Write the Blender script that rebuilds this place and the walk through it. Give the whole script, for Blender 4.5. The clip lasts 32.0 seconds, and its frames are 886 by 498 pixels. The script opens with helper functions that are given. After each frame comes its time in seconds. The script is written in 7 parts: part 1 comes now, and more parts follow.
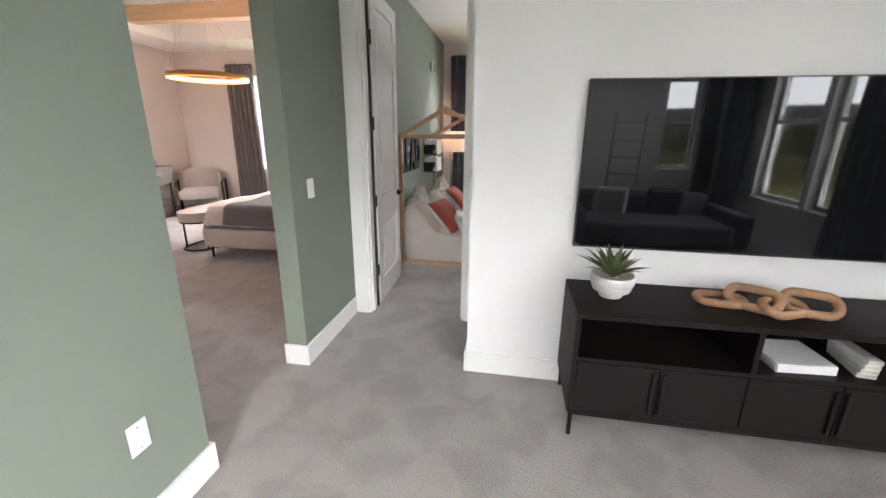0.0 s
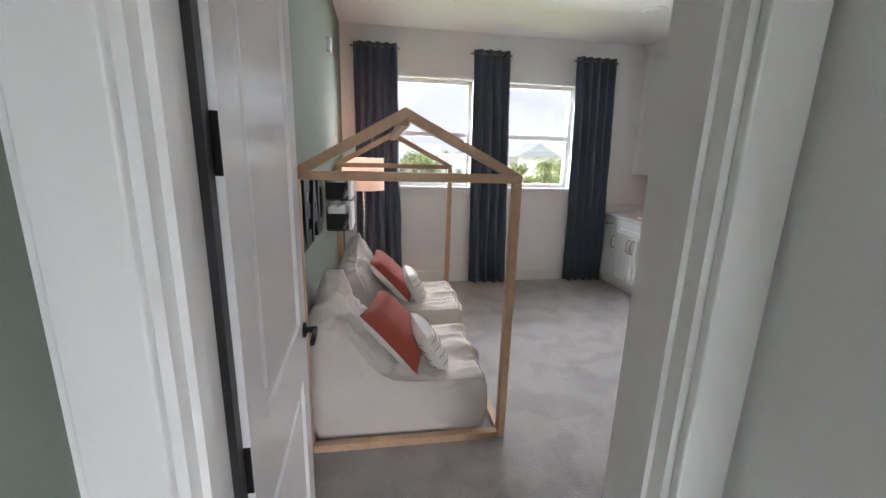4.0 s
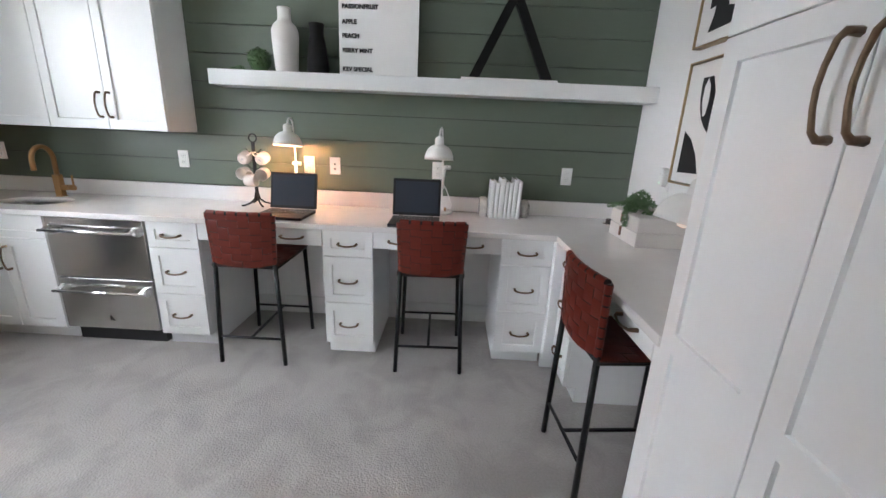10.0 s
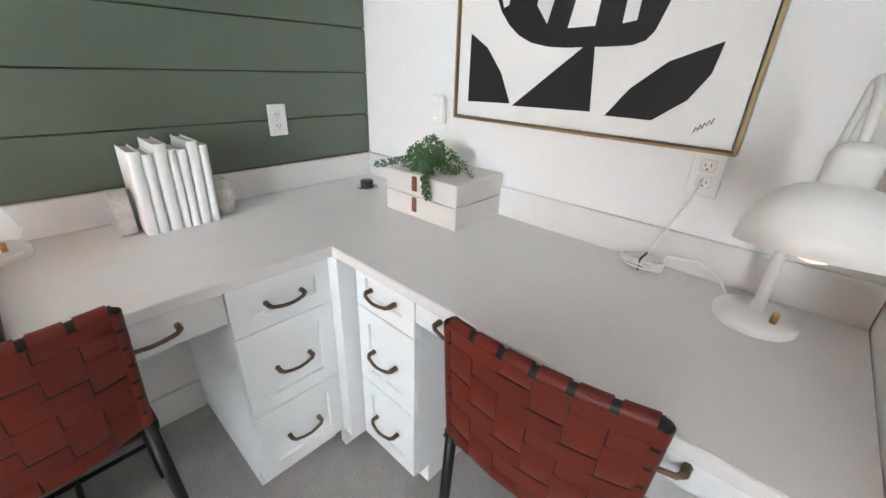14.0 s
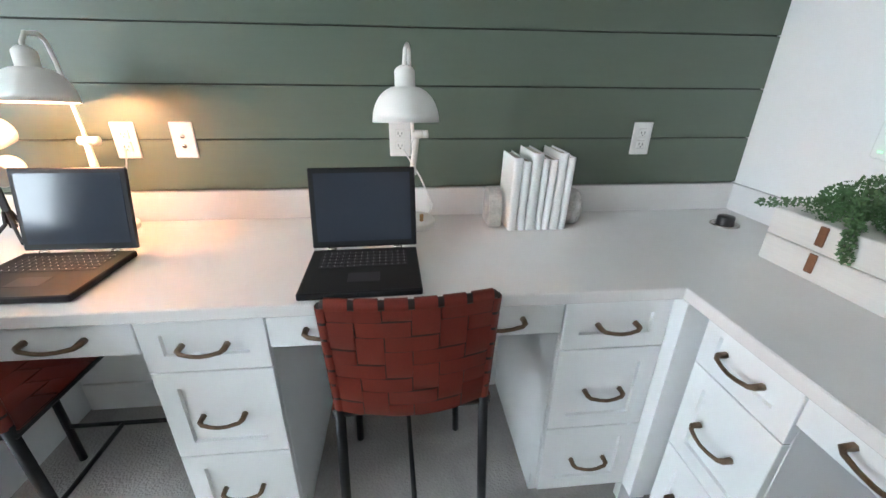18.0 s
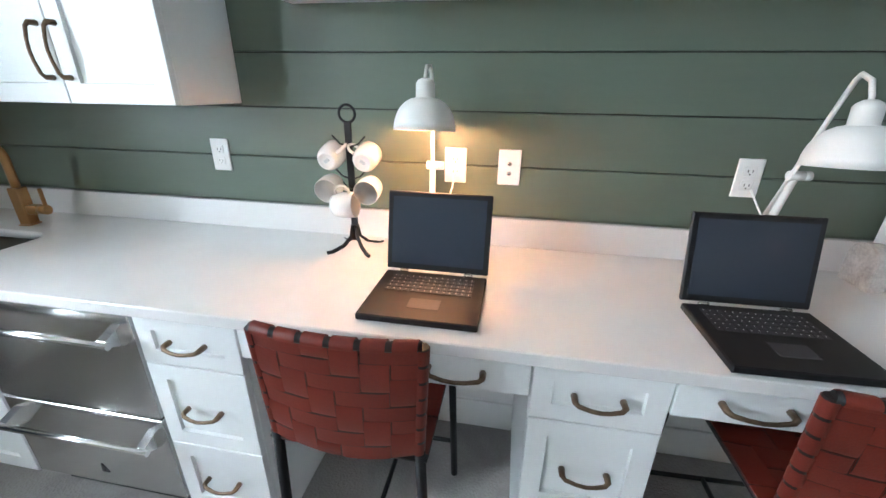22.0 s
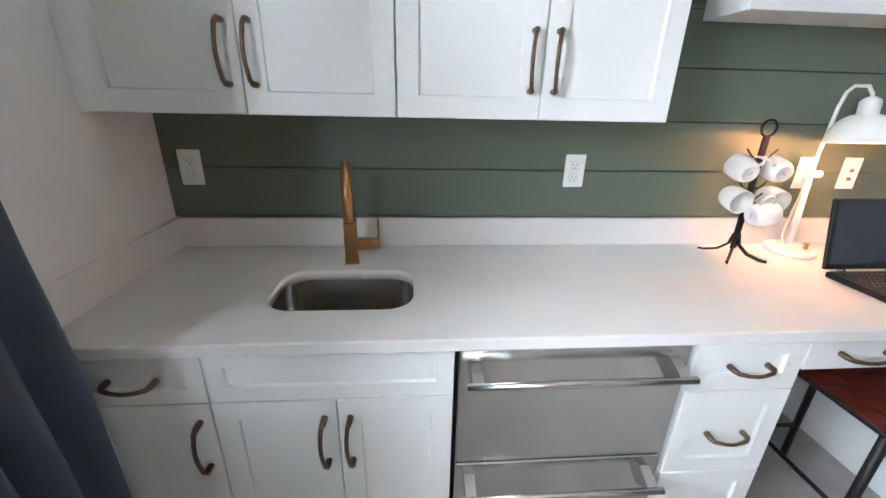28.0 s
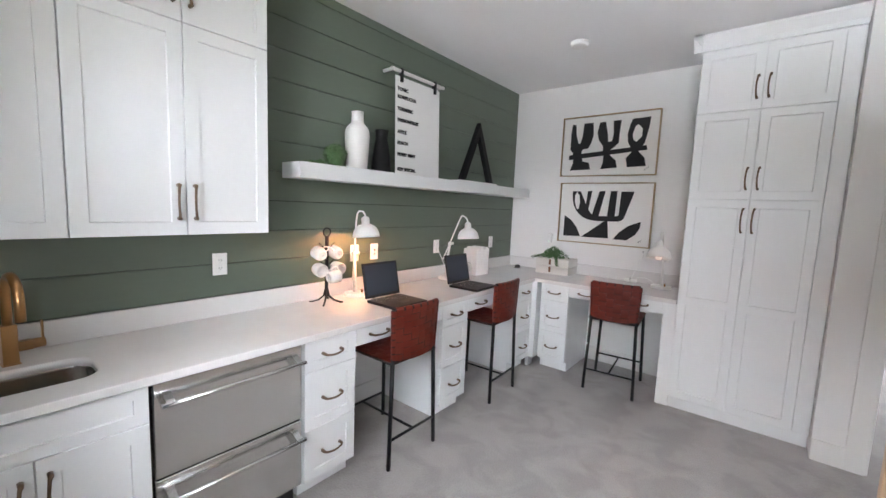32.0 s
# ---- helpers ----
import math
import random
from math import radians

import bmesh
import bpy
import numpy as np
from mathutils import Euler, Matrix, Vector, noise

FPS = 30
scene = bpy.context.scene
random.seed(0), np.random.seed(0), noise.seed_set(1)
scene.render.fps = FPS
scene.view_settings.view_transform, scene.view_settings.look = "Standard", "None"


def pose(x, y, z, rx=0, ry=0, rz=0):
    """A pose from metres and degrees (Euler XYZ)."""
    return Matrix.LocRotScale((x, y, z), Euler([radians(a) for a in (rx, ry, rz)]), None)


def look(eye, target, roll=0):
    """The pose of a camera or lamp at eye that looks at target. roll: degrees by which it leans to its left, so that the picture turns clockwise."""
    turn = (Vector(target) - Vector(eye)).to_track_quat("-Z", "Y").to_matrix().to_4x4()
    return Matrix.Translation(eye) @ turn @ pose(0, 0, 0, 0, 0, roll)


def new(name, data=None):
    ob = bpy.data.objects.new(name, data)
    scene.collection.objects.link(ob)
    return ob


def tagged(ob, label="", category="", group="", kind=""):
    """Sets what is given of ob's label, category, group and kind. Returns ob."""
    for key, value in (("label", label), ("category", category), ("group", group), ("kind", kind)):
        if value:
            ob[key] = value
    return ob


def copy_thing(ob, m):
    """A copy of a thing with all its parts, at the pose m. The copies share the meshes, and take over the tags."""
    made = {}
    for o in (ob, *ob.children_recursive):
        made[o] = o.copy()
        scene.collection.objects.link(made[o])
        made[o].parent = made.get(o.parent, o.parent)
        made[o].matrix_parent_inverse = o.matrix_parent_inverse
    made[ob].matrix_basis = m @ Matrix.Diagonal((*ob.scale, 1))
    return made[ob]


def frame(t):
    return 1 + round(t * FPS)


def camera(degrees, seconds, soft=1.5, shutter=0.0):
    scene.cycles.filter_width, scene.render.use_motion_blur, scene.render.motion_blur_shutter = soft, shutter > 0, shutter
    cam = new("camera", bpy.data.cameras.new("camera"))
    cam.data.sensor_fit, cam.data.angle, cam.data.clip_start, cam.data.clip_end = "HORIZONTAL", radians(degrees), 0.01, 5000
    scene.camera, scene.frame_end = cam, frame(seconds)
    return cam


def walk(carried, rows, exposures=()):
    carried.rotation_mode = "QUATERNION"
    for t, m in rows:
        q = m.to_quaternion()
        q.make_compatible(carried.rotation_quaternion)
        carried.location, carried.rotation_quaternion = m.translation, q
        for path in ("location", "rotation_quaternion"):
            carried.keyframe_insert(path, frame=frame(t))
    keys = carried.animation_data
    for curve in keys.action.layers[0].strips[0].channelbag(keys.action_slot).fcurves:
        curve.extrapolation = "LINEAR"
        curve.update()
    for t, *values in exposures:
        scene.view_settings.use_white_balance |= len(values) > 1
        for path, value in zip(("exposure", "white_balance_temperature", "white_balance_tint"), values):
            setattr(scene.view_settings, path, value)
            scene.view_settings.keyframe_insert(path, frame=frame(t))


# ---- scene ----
cam = camera(96.6, 32.0)
PATH = [
    (0, (-0.237, 0.278, 1.416), (-0.57, 2.167, 0.85), 0.5),
    (0.5, (-0.385, 0.491, 1.398), (-0.875, 2.328, 0.779), -0.2),
    (1, (-0.472, 0.823, 1.429), (-1.075, 2.615, 0.779), -0.5),
    (1.5, (-0.607, 1.18, 1.416), (-1.024, 3.023, 0.762), 0.9),
    (2, (-0.741, 1.487, 1.433), (-1.04, 3.38, 0.859), 0.8),
    (2.5, (-0.838, 1.781, 1.431), (-1.043, 3.723, 1.001), 0.9),
    (4.5, (-1.105, 2.836, 1.518), (-0.487, 4.685, 1.068), 2.6),
    (5, (-1.132, 3.067, 1.616), (-0.161, 4.788, 1.304), 2.9),
    (5.5, (-1.086, 3.212, 1.673), (0.119, 4.795, 1.465), 2.2),
    (6, (-1.035, 3.307, 1.715), (0.292, 4.793, 1.53), 1.8),
    (6.5, (-1.02, 3.348, 1.714), (0.379, 4.767, 1.538), 1.7),
    (7, (-1.009, 3.353, 1.707), (0.43, 4.727, 1.505), 1.7),
    (7.5, (-0.985, 3.359, 1.688), (0.49, 4.684, 1.427), 1.8),
    (8, (-0.963, 3.38, 1.654), (0.555, 4.641, 1.329), 1.9),
    (8.5, (-0.92, 3.444, 1.608), (0.655, 4.61, 1.213), 2.1),
    (9, (-0.845, 3.528, 1.538), (0.841, 4.5, 1.078), 2.4),
    (9.5, (-0.734, 3.701, 1.466), (1.121, 4.214, 0.922), 2.7),
    (10, (-0.527, 3.756, 1.371), (1.395, 3.791, 0.818), 2.6),
    (10.5, (-0.288, 3.84, 1.352), (1.582, 3.41, 0.788), 2.8),
    (11, (-0.062, 3.923, 1.342), (1.656, 3.134, 0.688), 2.7),
    (11.5, (0.155, 3.934, 1.329), (1.734, 2.965, 0.577), 2.3),
    (12, (0.323, 3.888, 1.338), (1.86, 2.846, 0.595), 2.4),
    (12.5, (0.47, 3.881, 1.353), (1.676, 2.476, 0.598), 3.0),
    (13, (0.571, 3.861, 1.325), (1.501, 2.321, 0.452), 3.6),
    (13.5, (0.625, 3.806, 1.326), (1.666, 2.318, 0.487), 2.6),
    (14, (0.698, 3.712, 1.347), (1.92, 2.371, 0.505), 2.1),
    (14.5, (0.742, 3.658, 1.352), (2.102, 2.476, 0.484), 1.3),
    (16.5, (0.833, 3.73, 1.348), (2.522, 3.079, 0.498), 1.0),
    (17, (0.84, 3.776, 1.345), (2.595, 3.293, 0.518), 0.7),
    (17.5, (0.841, 3.819, 1.344), (2.636, 3.488, 0.528), 0.6),
    (18, (0.838, 3.864, 1.344), (2.657, 3.673, 0.534), 0.7),
    (18.5, (0.844, 3.908, 1.345), (2.67, 3.836, 0.532), 0.7),
    (19, (0.842, 3.952, 1.345), (2.673, 3.983, 0.54), 0.8),
    (19.5, (0.822, 4.009, 1.347), (2.656, 4.126, 0.557), 0.9),
    (20, (0.782, 4.088, 1.355), (2.615, 4.274, 0.576), 1.0),
    (20.5, (0.732, 4.205, 1.365), (2.561, 4.445, 0.592), 1.1),
    (21, (0.748, 4.321, 1.376), (2.581, 4.588, 0.622), 0.8),
    (21.5, (0.86, 4.445, 1.37), (2.687, 4.758, 0.62), 0.7),
    (22, (0.93, 4.579, 1.374), (2.756, 4.896, 0.621), 0.8),
    (22.5, (0.937, 4.715, 1.375), (2.753, 5.046, 0.604), 0.6),
    (23, (0.895, 4.816, 1.382), (2.696, 5.238, 0.622), 0.6),
    (23.5, (0.837, 4.939, 1.392), (2.617, 5.503, 0.676), 0.3),
    (24, (0.847, 5.034, 1.388), (2.583, 5.711, 0.662), 0.0),
    (24.5, (0.911, 5.19, 1.356), (2.632, 5.873, 0.6), 0.6),
    (25, (0.941, 5.356, 1.349), (2.661, 5.999, 0.558), 0.7),
    (25.5, (0.909, 5.521, 1.353), (2.684, 6.056, 0.601), 1.2),
    (26, (0.866, 5.697, 1.358), (2.692, 6.139, 0.672), 0.9),
    (26.5, (0.869, 5.83, 1.355), (2.669, 6.27, 0.603), 0.5),
    (28.5, (0.887, 6.348, 1.393), (2.733, 5.896, 0.768), 1.7),
    (29, (0.765, 6.411, 1.425), (2.57, 5.695, 0.946), 2.0),
    (29.5, (0.632, 6.499, 1.47), (2.413, 5.647, 1.147), 2.1),
    (30, (0.559, 6.565, 1.483), (2.204, 5.466, 1.188), 2.0),
    (30.5, (0.367, 6.571, 1.495), (1.885, 5.296, 1.235), 1.2),
    (31, (0.145, 6.57, 1.492), (1.633, 5.256, 1.246), 1.7),
    (31.5, (0.075, 6.568, 1.491), (1.455, 5.14, 1.253), 2.3),
    (32, (0.039, 6.547, 1.486), (1.287, 4.999, 1.272), 2.3),
]
EXPOSURES = [(0.0, 1.1, 6650, 18), (2.5, 1.05, 6400, 17), (5.0, 1.3, 6250, 18), (7.0, 1.3, 6250, 18), (9.0, 1.4, 6250, 17), (11.0, 1.55, 6250, 15), (13.0, 1.8, 6350, 13), (14.2, 2.05, 6350, 13), (17.0, 1.9, 6150, 10), (19.0, 1.8, 5800, 8), (22.0, 1.65, 5750, 8), (23.0, 1.45, 5600, 8), (26.5, 1.45, 5600, 8), (29.0, 1.55, 6350, 17), (32.0, 1.45, 6350, 18)]
walk(cam, [(t, look(eye, target, roll)) for t, eye, target, roll in PATH], EXPOSURES)

# ---- world, sun and lamps ----
SUN_ELEV, SUN_TURN = 62.0, 200.0
world = bpy.data.worlds.new("sky")
scene.world = world
world.use_nodes = True
wn, wl = world.node_tree.nodes, world.node_tree.links
sky = wn.new("ShaderNodeTexSky")
sky.sky_type, sky.sun_disc = "NISHITA", False
sky.sun_elevation, sky.sun_rotation = radians(SUN_ELEV), radians(SUN_TURN)
sky.air_density, sky.dust_density, sky.ozone_density = 1.0, 3.0, 1.0
cloud_co = wn.new("ShaderNodeTexCoord")
cloud_map = wn.new("ShaderNodeMapping")
cloud_map.inputs["Scale"].default_value = (1.0, 1.0, 3.0)
cloud = wn.new("ShaderNodeTexNoise")
cloud.inputs["Scale"].default_value, cloud.inputs["Detail"].default_value = 3.5, 6.0
cloud_ramp = wn.new("ShaderNodeValToRGB")
cloud_ramp.color_ramp.elements[0].position, cloud_ramp.color_ramp.elements[1].position = 0.25, 0.6
cloud_ramp.color_ramp.elements[0].color = (0.55, 0.55, 0.55, 1)
cloud_mix = wn.new("ShaderNodeMixRGB")
cloud_mix.inputs["Color2"].default_value = (8.6, 8.8, 9.0, 1)
wl.new(cloud_co.outputs["Generated"], cloud_map.inputs["Vector"])
wl.new(cloud_map.outputs["Vector"], cloud.inputs["Vector"])
wl.new(cloud.outputs["Fac"], cloud_ramp.inputs["Fac"])
wl.new(cloud_ramp.outputs["Color"], cloud_mix.inputs["Fac"])
wl.new(sky.outputs["Color"], cloud_mix.inputs["Color1"])
wl.new(cloud_mix.outputs["Color"], wn["Background"].inputs["Color"])
wn["Background"].inputs["Strength"].default_value = 0.06

sun = new("sun", bpy.data.lights.new("sun", "SUN"))
sun.data.energy, sun.data.angle, sun.data.color = 4.0, radians(4), (1.0, 0.95, 0.88)
sun.matrix_basis = pose(0, 0, 20, 90 - SUN_ELEV, 0, 180 - SUN_TURN)


def area(name, m, w, h, watts, color=(0.93, 0.97, 1.0)):
    """An area lamp added outside a window, standing in for sky or ground light."""
    ob = new(name, bpy.data.lights.new(name, "AREA"))
    ob.data.shape, ob.data.size, ob.data.size_y, ob.data.energy, ob.data.color = "RECTANGLE", w, h, watts, color
    ob.matrix_basis = m
    return ob


def bulb_light(name, place, watts, r=0.03, color=(1.0, 0.40, 0.16)):
    ob = new(name, bpy.data.lights.new(name, "POINT"))
    ob.data.energy, ob.data.shadow_soft_size, ob.data.color = watts, r, color
    ob.location = place
    return ob


# ---- materials ----
def mat(name, col, rough=0.5, metal=0.0, var=0.05, scale=3.0, bump=0.0, bscale=150.0, rvar=0.05, stretch=(1, 1, 1), sheen=0.0, coat=0.0, spec=0.5):
    m = bpy.data.materials.new(name)
    m.use_nodes = True
    n, l = m.node_tree.nodes, m.node_tree.links
    b = n["Principled BSDF"]
    b.inputs["Metallic"].default_value = metal
    b.inputs["Sheen Weight"].default_value = sheen
    b.inputs["Coat Weight"].default_value = coat
    b.inputs["Specular IOR Level"].default_value = spec
    co = n.new("ShaderNodeTexCoord")
    mp = n.new("ShaderNodeMapping")
    mp.inputs["Scale"].default_value = stretch
    l.new(co.outputs["Object"], mp.inputs["Vector"])
    big = n.new("ShaderNodeTexNoise")
    big.inputs["Scale"].default_value, big.inputs["Detail"].default_value = scale, 5.0
    l.new(mp.outputs["Vector"], big.inputs["Vector"])
    fine = n.new("ShaderNodeTexNoise")
    fine.inputs["Scale"].default_value, fine.inputs["Detail"].default_value = bscale, 3.0
    l.new(mp.outputs["Vector"], fine.inputs["Vector"])
    ramp = n.new("ShaderNodeValToRGB")
    ramp.color_ramp.elements[0].position, ramp.color_ramp.elements[1].position = 0.3, 0.7
    ramp.color_ramp.elements[0].color = (*[c * (1 - var) for c in col], 1)
    ramp.color_ramp.elements[1].color = (*[min(1, c * (1 + var)) for c in col], 1)
    mixf = n.new("ShaderNodeMath")
    mixf.operation = "ADD"
    half = n.new("ShaderNodeMath")
    half.operation = "MULTIPLY"
    half.inputs[1].default_value = 0.65
    l.new(big.outputs["Fac"], half.inputs[0])
    sub = n.new("ShaderNodeMath")
    sub.operation = "MULTIPLY"
    sub.inputs[1].default_value = 0.35
    l.new(fine.outputs["Fac"], sub.inputs[0])
    l.new(half.outputs[0], mixf.inputs[0])
    l.new(sub.outputs[0], mixf.inputs[1])
    l.new(mixf.outputs[0], ramp.inputs["Fac"])
    l.new(ramp.outputs["Color"], b.inputs["Base Color"])
    rr = n.new("ShaderNodeMapRange")
    rr.inputs["To Min"].default_value, rr.inputs["To Max"].default_value = max(0.02, rough - rvar), min(1, rough + rvar)
    l.new(big.outputs["Fac"], rr.inputs["Value"])
    l.new(rr.outputs["Result"], b.inputs["Roughness"])
    if bump:
        bp = n.new("ShaderNodeBump")
        bp.inputs["Strength"].default_value, bp.inputs["Distance"].default_value = bump, 0.003
        l.new(fine.outputs["Fac"], bp.inputs["Height"])
        l.new(bp.outputs["Normal"], b.inputs["Normal"])
    return m


def glow(name, col, strength):
    m = bpy.data.materials.new(name)
    m.use_nodes = True
    b = m.node_tree.nodes["Principled BSDF"]
    b.inputs["Base Color"].default_value = (0.9, 0.85, 0.8, 1)
    b.inputs["Emission Color"].default_value = (*col, 1)
    b.inputs["Emission Strength"].default_value = strength
    return m


WALL = mat("wall_paint_white", (0.83, 0.83, 0.82), 0.75, var=0.015, scale=1.2, bump=0.06, bscale=220)
CEILING = mat("ceiling_paint", (0.84, 0.84, 0.84), 0.85, var=0.015, bump=0.12, bscale=120)
GREEN = mat("wall_paint_sage", (0.222, 0.256, 0.211), 0.8, spec=0.25, var=0.025, scale=1.0, bump=0.05, bscale=220)
BOARD = mat("shiplap_paint_olive", (0.118, 0.150, 0.112), 0.42, var=0.05, scale=1.5, bump=0.08, bscale=60, stretch=(1, 0.15, 1))
BOARD_DARK = mat("shiplap_gap", (0.03, 0.035, 0.028), 0.8)
BEIGE = mat("wall_paint_beige", (0.72, 0.66, 0.62), 0.75, var=0.02, bump=0.05, bscale=220)
TRIM = mat("trim_paint_white", (0.82, 0.82, 0.80), 0.32, var=0.01, bump=0.02, bscale=80)
DOORPAINT = mat("door_paint_semigloss", (0.80, 0.80, 0.79), 0.24, var=0.015, bump=0.03, bscale=60)
CAB = mat("cabinet_paint_white", (0.80, 0.815, 0.815), 0.35, var=0.012, bump=0.03, bscale=90)
QUARTZ = mat("quartz_white", (0.74, 0.725, 0.71), 0.16, var=0.03, scale=9, bscale=260, rvar=0.03)
STEEL = mat("brushed_steel", (0.68, 0.675, 0.665), 0.19, 1.0, var=0.02, bump=0.006, bscale=160, stretch=(0.03, 1, 6), rvar=0.03)
SINKSTEEL = mat("sink_steel", (0.48, 0.47, 0.455), 0.16, 1.0, var=0.06, bump=0.03, bscale=120)
BRONZE = mat("bronze_pull", (0.17, 0.115, 0.075), 0.38, 0.9, var=0.25, scale=60, bump=0.05, bscale=300)
GOLD = mat("brushed_gold", (0.44, 0.255, 0.115), 0.30, 1.0, var=0.04, scale=20, bump=0.03, bscale=200)
BLACKMETAL = mat("black_metal", (0.011, 0.011, 0.012), 0.45, 0.3, spec=0.35, var=0.2, scale=20, bump=0.03)
BLACKPLASTIC = mat("black_plastic", (0.015, 0.015, 0.016), 0.4, var=0.2, scale=10)
LEATHER = mat("cognac_leather", (0.118, 0.0150, 0.0075), 0.46, var=0.18, scale=9, bump=0.14, bscale=240, spec=0.35)
# each strip of leather a little lighter or darker than the next
ln, ll = LEATHER.node_tree.nodes, LEATHER.node_tree.links
info, span, tone = ln.new("ShaderNodeObjectInfo"), ln.new("ShaderNodeMapRange"), ln.new("ShaderNodeHueSaturation")
span.inputs["To Min"].default_value, span.inputs["To Max"].default_value = 0.92, 1.1
ll.new(info.outputs["Random"], span.inputs["Value"])
ll.new(span.outputs["Result"], tone.inputs["Value"])
ll.new(ln["Principled BSDF"].inputs["Base Color"].links[0].from_socket, tone.inputs["Color"])
ll.new(tone.outputs["Color"], ln["Principled BSDF"].inputs["Base Color"])
LEATHER_DARK = mat("leather_gap", (0.008, 0.003, 0.002), 0.6, var=0.2)
WHITEMETAL = mat("white_enamel", (0.78, 0.77, 0.74), 0.3, var=0.015)
WHITEPLASTIC = mat("white_plastic", (0.84, 0.84, 0.82), 0.3, var=0.01)
PINE = mat("pine_wood", (0.50, 0.33, 0.20), 0.5, var=0.16, scale=6, bump=0.1, bscale=35, stretch=(1, 1, 1))
ARMCLOTH = mat("armchair_cloth", (0.42, 0.38, 0.35), 0.9, var=0.06, scale=5, bump=0.35, bscale=360, sheen=0.15)
CREAM = mat("cream_canvas", (0.62, 0.56, 0.505), 0.85, var=0.06, scale=4, bump=0.35, bscale=420, sheen=0.2)
TERRA = mat("terracotta_linen", (0.28, 0.050, 0.026), 0.9, var=0.12, scale=7, bump=0.4, bscale=380, sheen=0.05)
PILLOW_WHITE = mat("white_linen", (0.74, 0.72, 0.68), 0.9, var=0.05, scale=6, bump=0.4, bscale=380, sheen=0.2)
CHARCOAL = mat("charcoal_thread", (0.04, 0.04, 0.045), 0.9)
NAVY = mat("navy_curtain", (0.064, 0.081, 0.113), 0.85, var=0.1, scale=5, bump=0.3, bscale=350, sheen=0.15)
CERAMIC = mat("white_ceramic", (0.76, 0.745, 0.71), 0.38, var=0.03, scale=6)
MUG = mat("mug_glaze", (0.78, 0.74, 0.70), 0.2, var=0.02)
BLACKCERAMIC = mat("black_ceramic", (0.008, 0.008, 0.008), 0.55, spec=0.18, var=0.2, scale=12, bump=0.08, bscale=90)
PAPER = mat("paper_white", (0.80, 0.80, 0.785), 0.8, var=0.02, bump=0.04)
PAGES = mat("page_edges", (0.62, 0.57, 0.48), 0.9, var=0.12, scale=30, bump=0.2, bscale=500, stretch=(1, 8, 1))
INK = mat("black_ink", (0.008, 0.008, 0.009), 0.7, var=0.1)
CANVAS = mat("art_paper", (0.80, 0.79, 0.77), 0.7, var=0.015, bump=0.1, bscale=300)
GILT = mat("gilt_frame", (0.42, 0.30, 0.16), 0.35, 0.8, var=0.12, scale=14)
MARBLE = mat("marble", (0.62, 0.60, 0.57), 0.25, var=0.3, scale=22)
LEAF = mat("leaf_green", (0.075, 0.150, 0.055), 0.5, var=0.35, scale=25)
SUCC = mat("succulent_green", (0.13, 0.155, 0.06), 0.5, var=0.3, scale=18)
WHITEBOX = mat("whitewashed_wood", (0.68, 0.65, 0.61), 0.6, var=0.06, scale=5, bump=0.15, bscale=60, stretch=(0.2, 1, 4))
TAN = mat("tan_leather", (0.17, 0.07, 0.03), 0.5, var=0.15, scale=30)
EBONY = mat("ebonised_wood", (0.011, 0.008, 0.008), 0.55, spec=0.18, var=0.25, scale=4, bump=0.08, bscale=50, stretch=(0.2, 1, 3))
CHAIN = mat("carved_wood", (0.36, 0.20, 0.11), 0.55, var=0.3, scale=10, bump=0.15, bscale=60)
TAUPE = mat("taupe_wood", (0.135, 0.112, 0.092), 0.5, var=0.12, scale=4, bump=0.12, bscale=40, stretch=(1, 0.2, 2))
BEDCLOTH = mat("bed_linen_blush", (0.62, 0.53, 0.49), 0.9, var=0.05, bump=0.25, bscale=300)
GREYCLOTH = mat("grey_throw", (0.16, 0.15, 0.155), 0.95, var=0.15, scale=8, bump=0.4, bscale=250)
BEAM = mat("pale_beam_wood", (0.50, 0.36, 0.22), 0.55, var=0.18, scale=3, bump=0.12, bscale=40, stretch=(0.3, 3, 3))
NICKEL = mat("satin_nickel", (0.55, 0.52, 0.48), 0.25, 1.0, var=0.05)
CHROME_MIRROR = mat("mirror", (0.9, 0.9, 0.9), 0.02, 1.0, var=0.0, rvar=0.0)
PLANTER = mat("planter_white", (0.70, 0.68, 0.65), 0.6, var=0.04, bump=0.2, bscale=90)
SOFA = mat("grey_sofa", (0.11, 0.11, 0.12), 0.9, var=0.08, bump=0.3, bscale=250)
GRASS = mat("grass", (0.20, 0.21, 0.065), 0.95, var=0.25, scale=0.35, bump=0.3, bscale=8)
SAND = mat("sandy_path", (0.52, 0.47, 0.40), 0.95, var=0.1, scale=0.8)
TREE = mat("tree_leaves", (0.15, 0.19, 0.06), 0.7, var=0.4, scale=0.6)
BARK = mat("bark", (0.13, 0.10, 0.075), 0.9, var=0.25, scale=6)
PALEGLASS = mat("far_window_glass", (0.30, 0.34, 0.38), 0.2, var=0.1)
SIDING = mat("house_siding", (0.80, 0.80, 0.78), 0.8, var=0.05, scale=1)
ROOFING = mat("roof_shingle", (0.30, 0.33, 0.36), 0.85, var=0.15, scale=2)


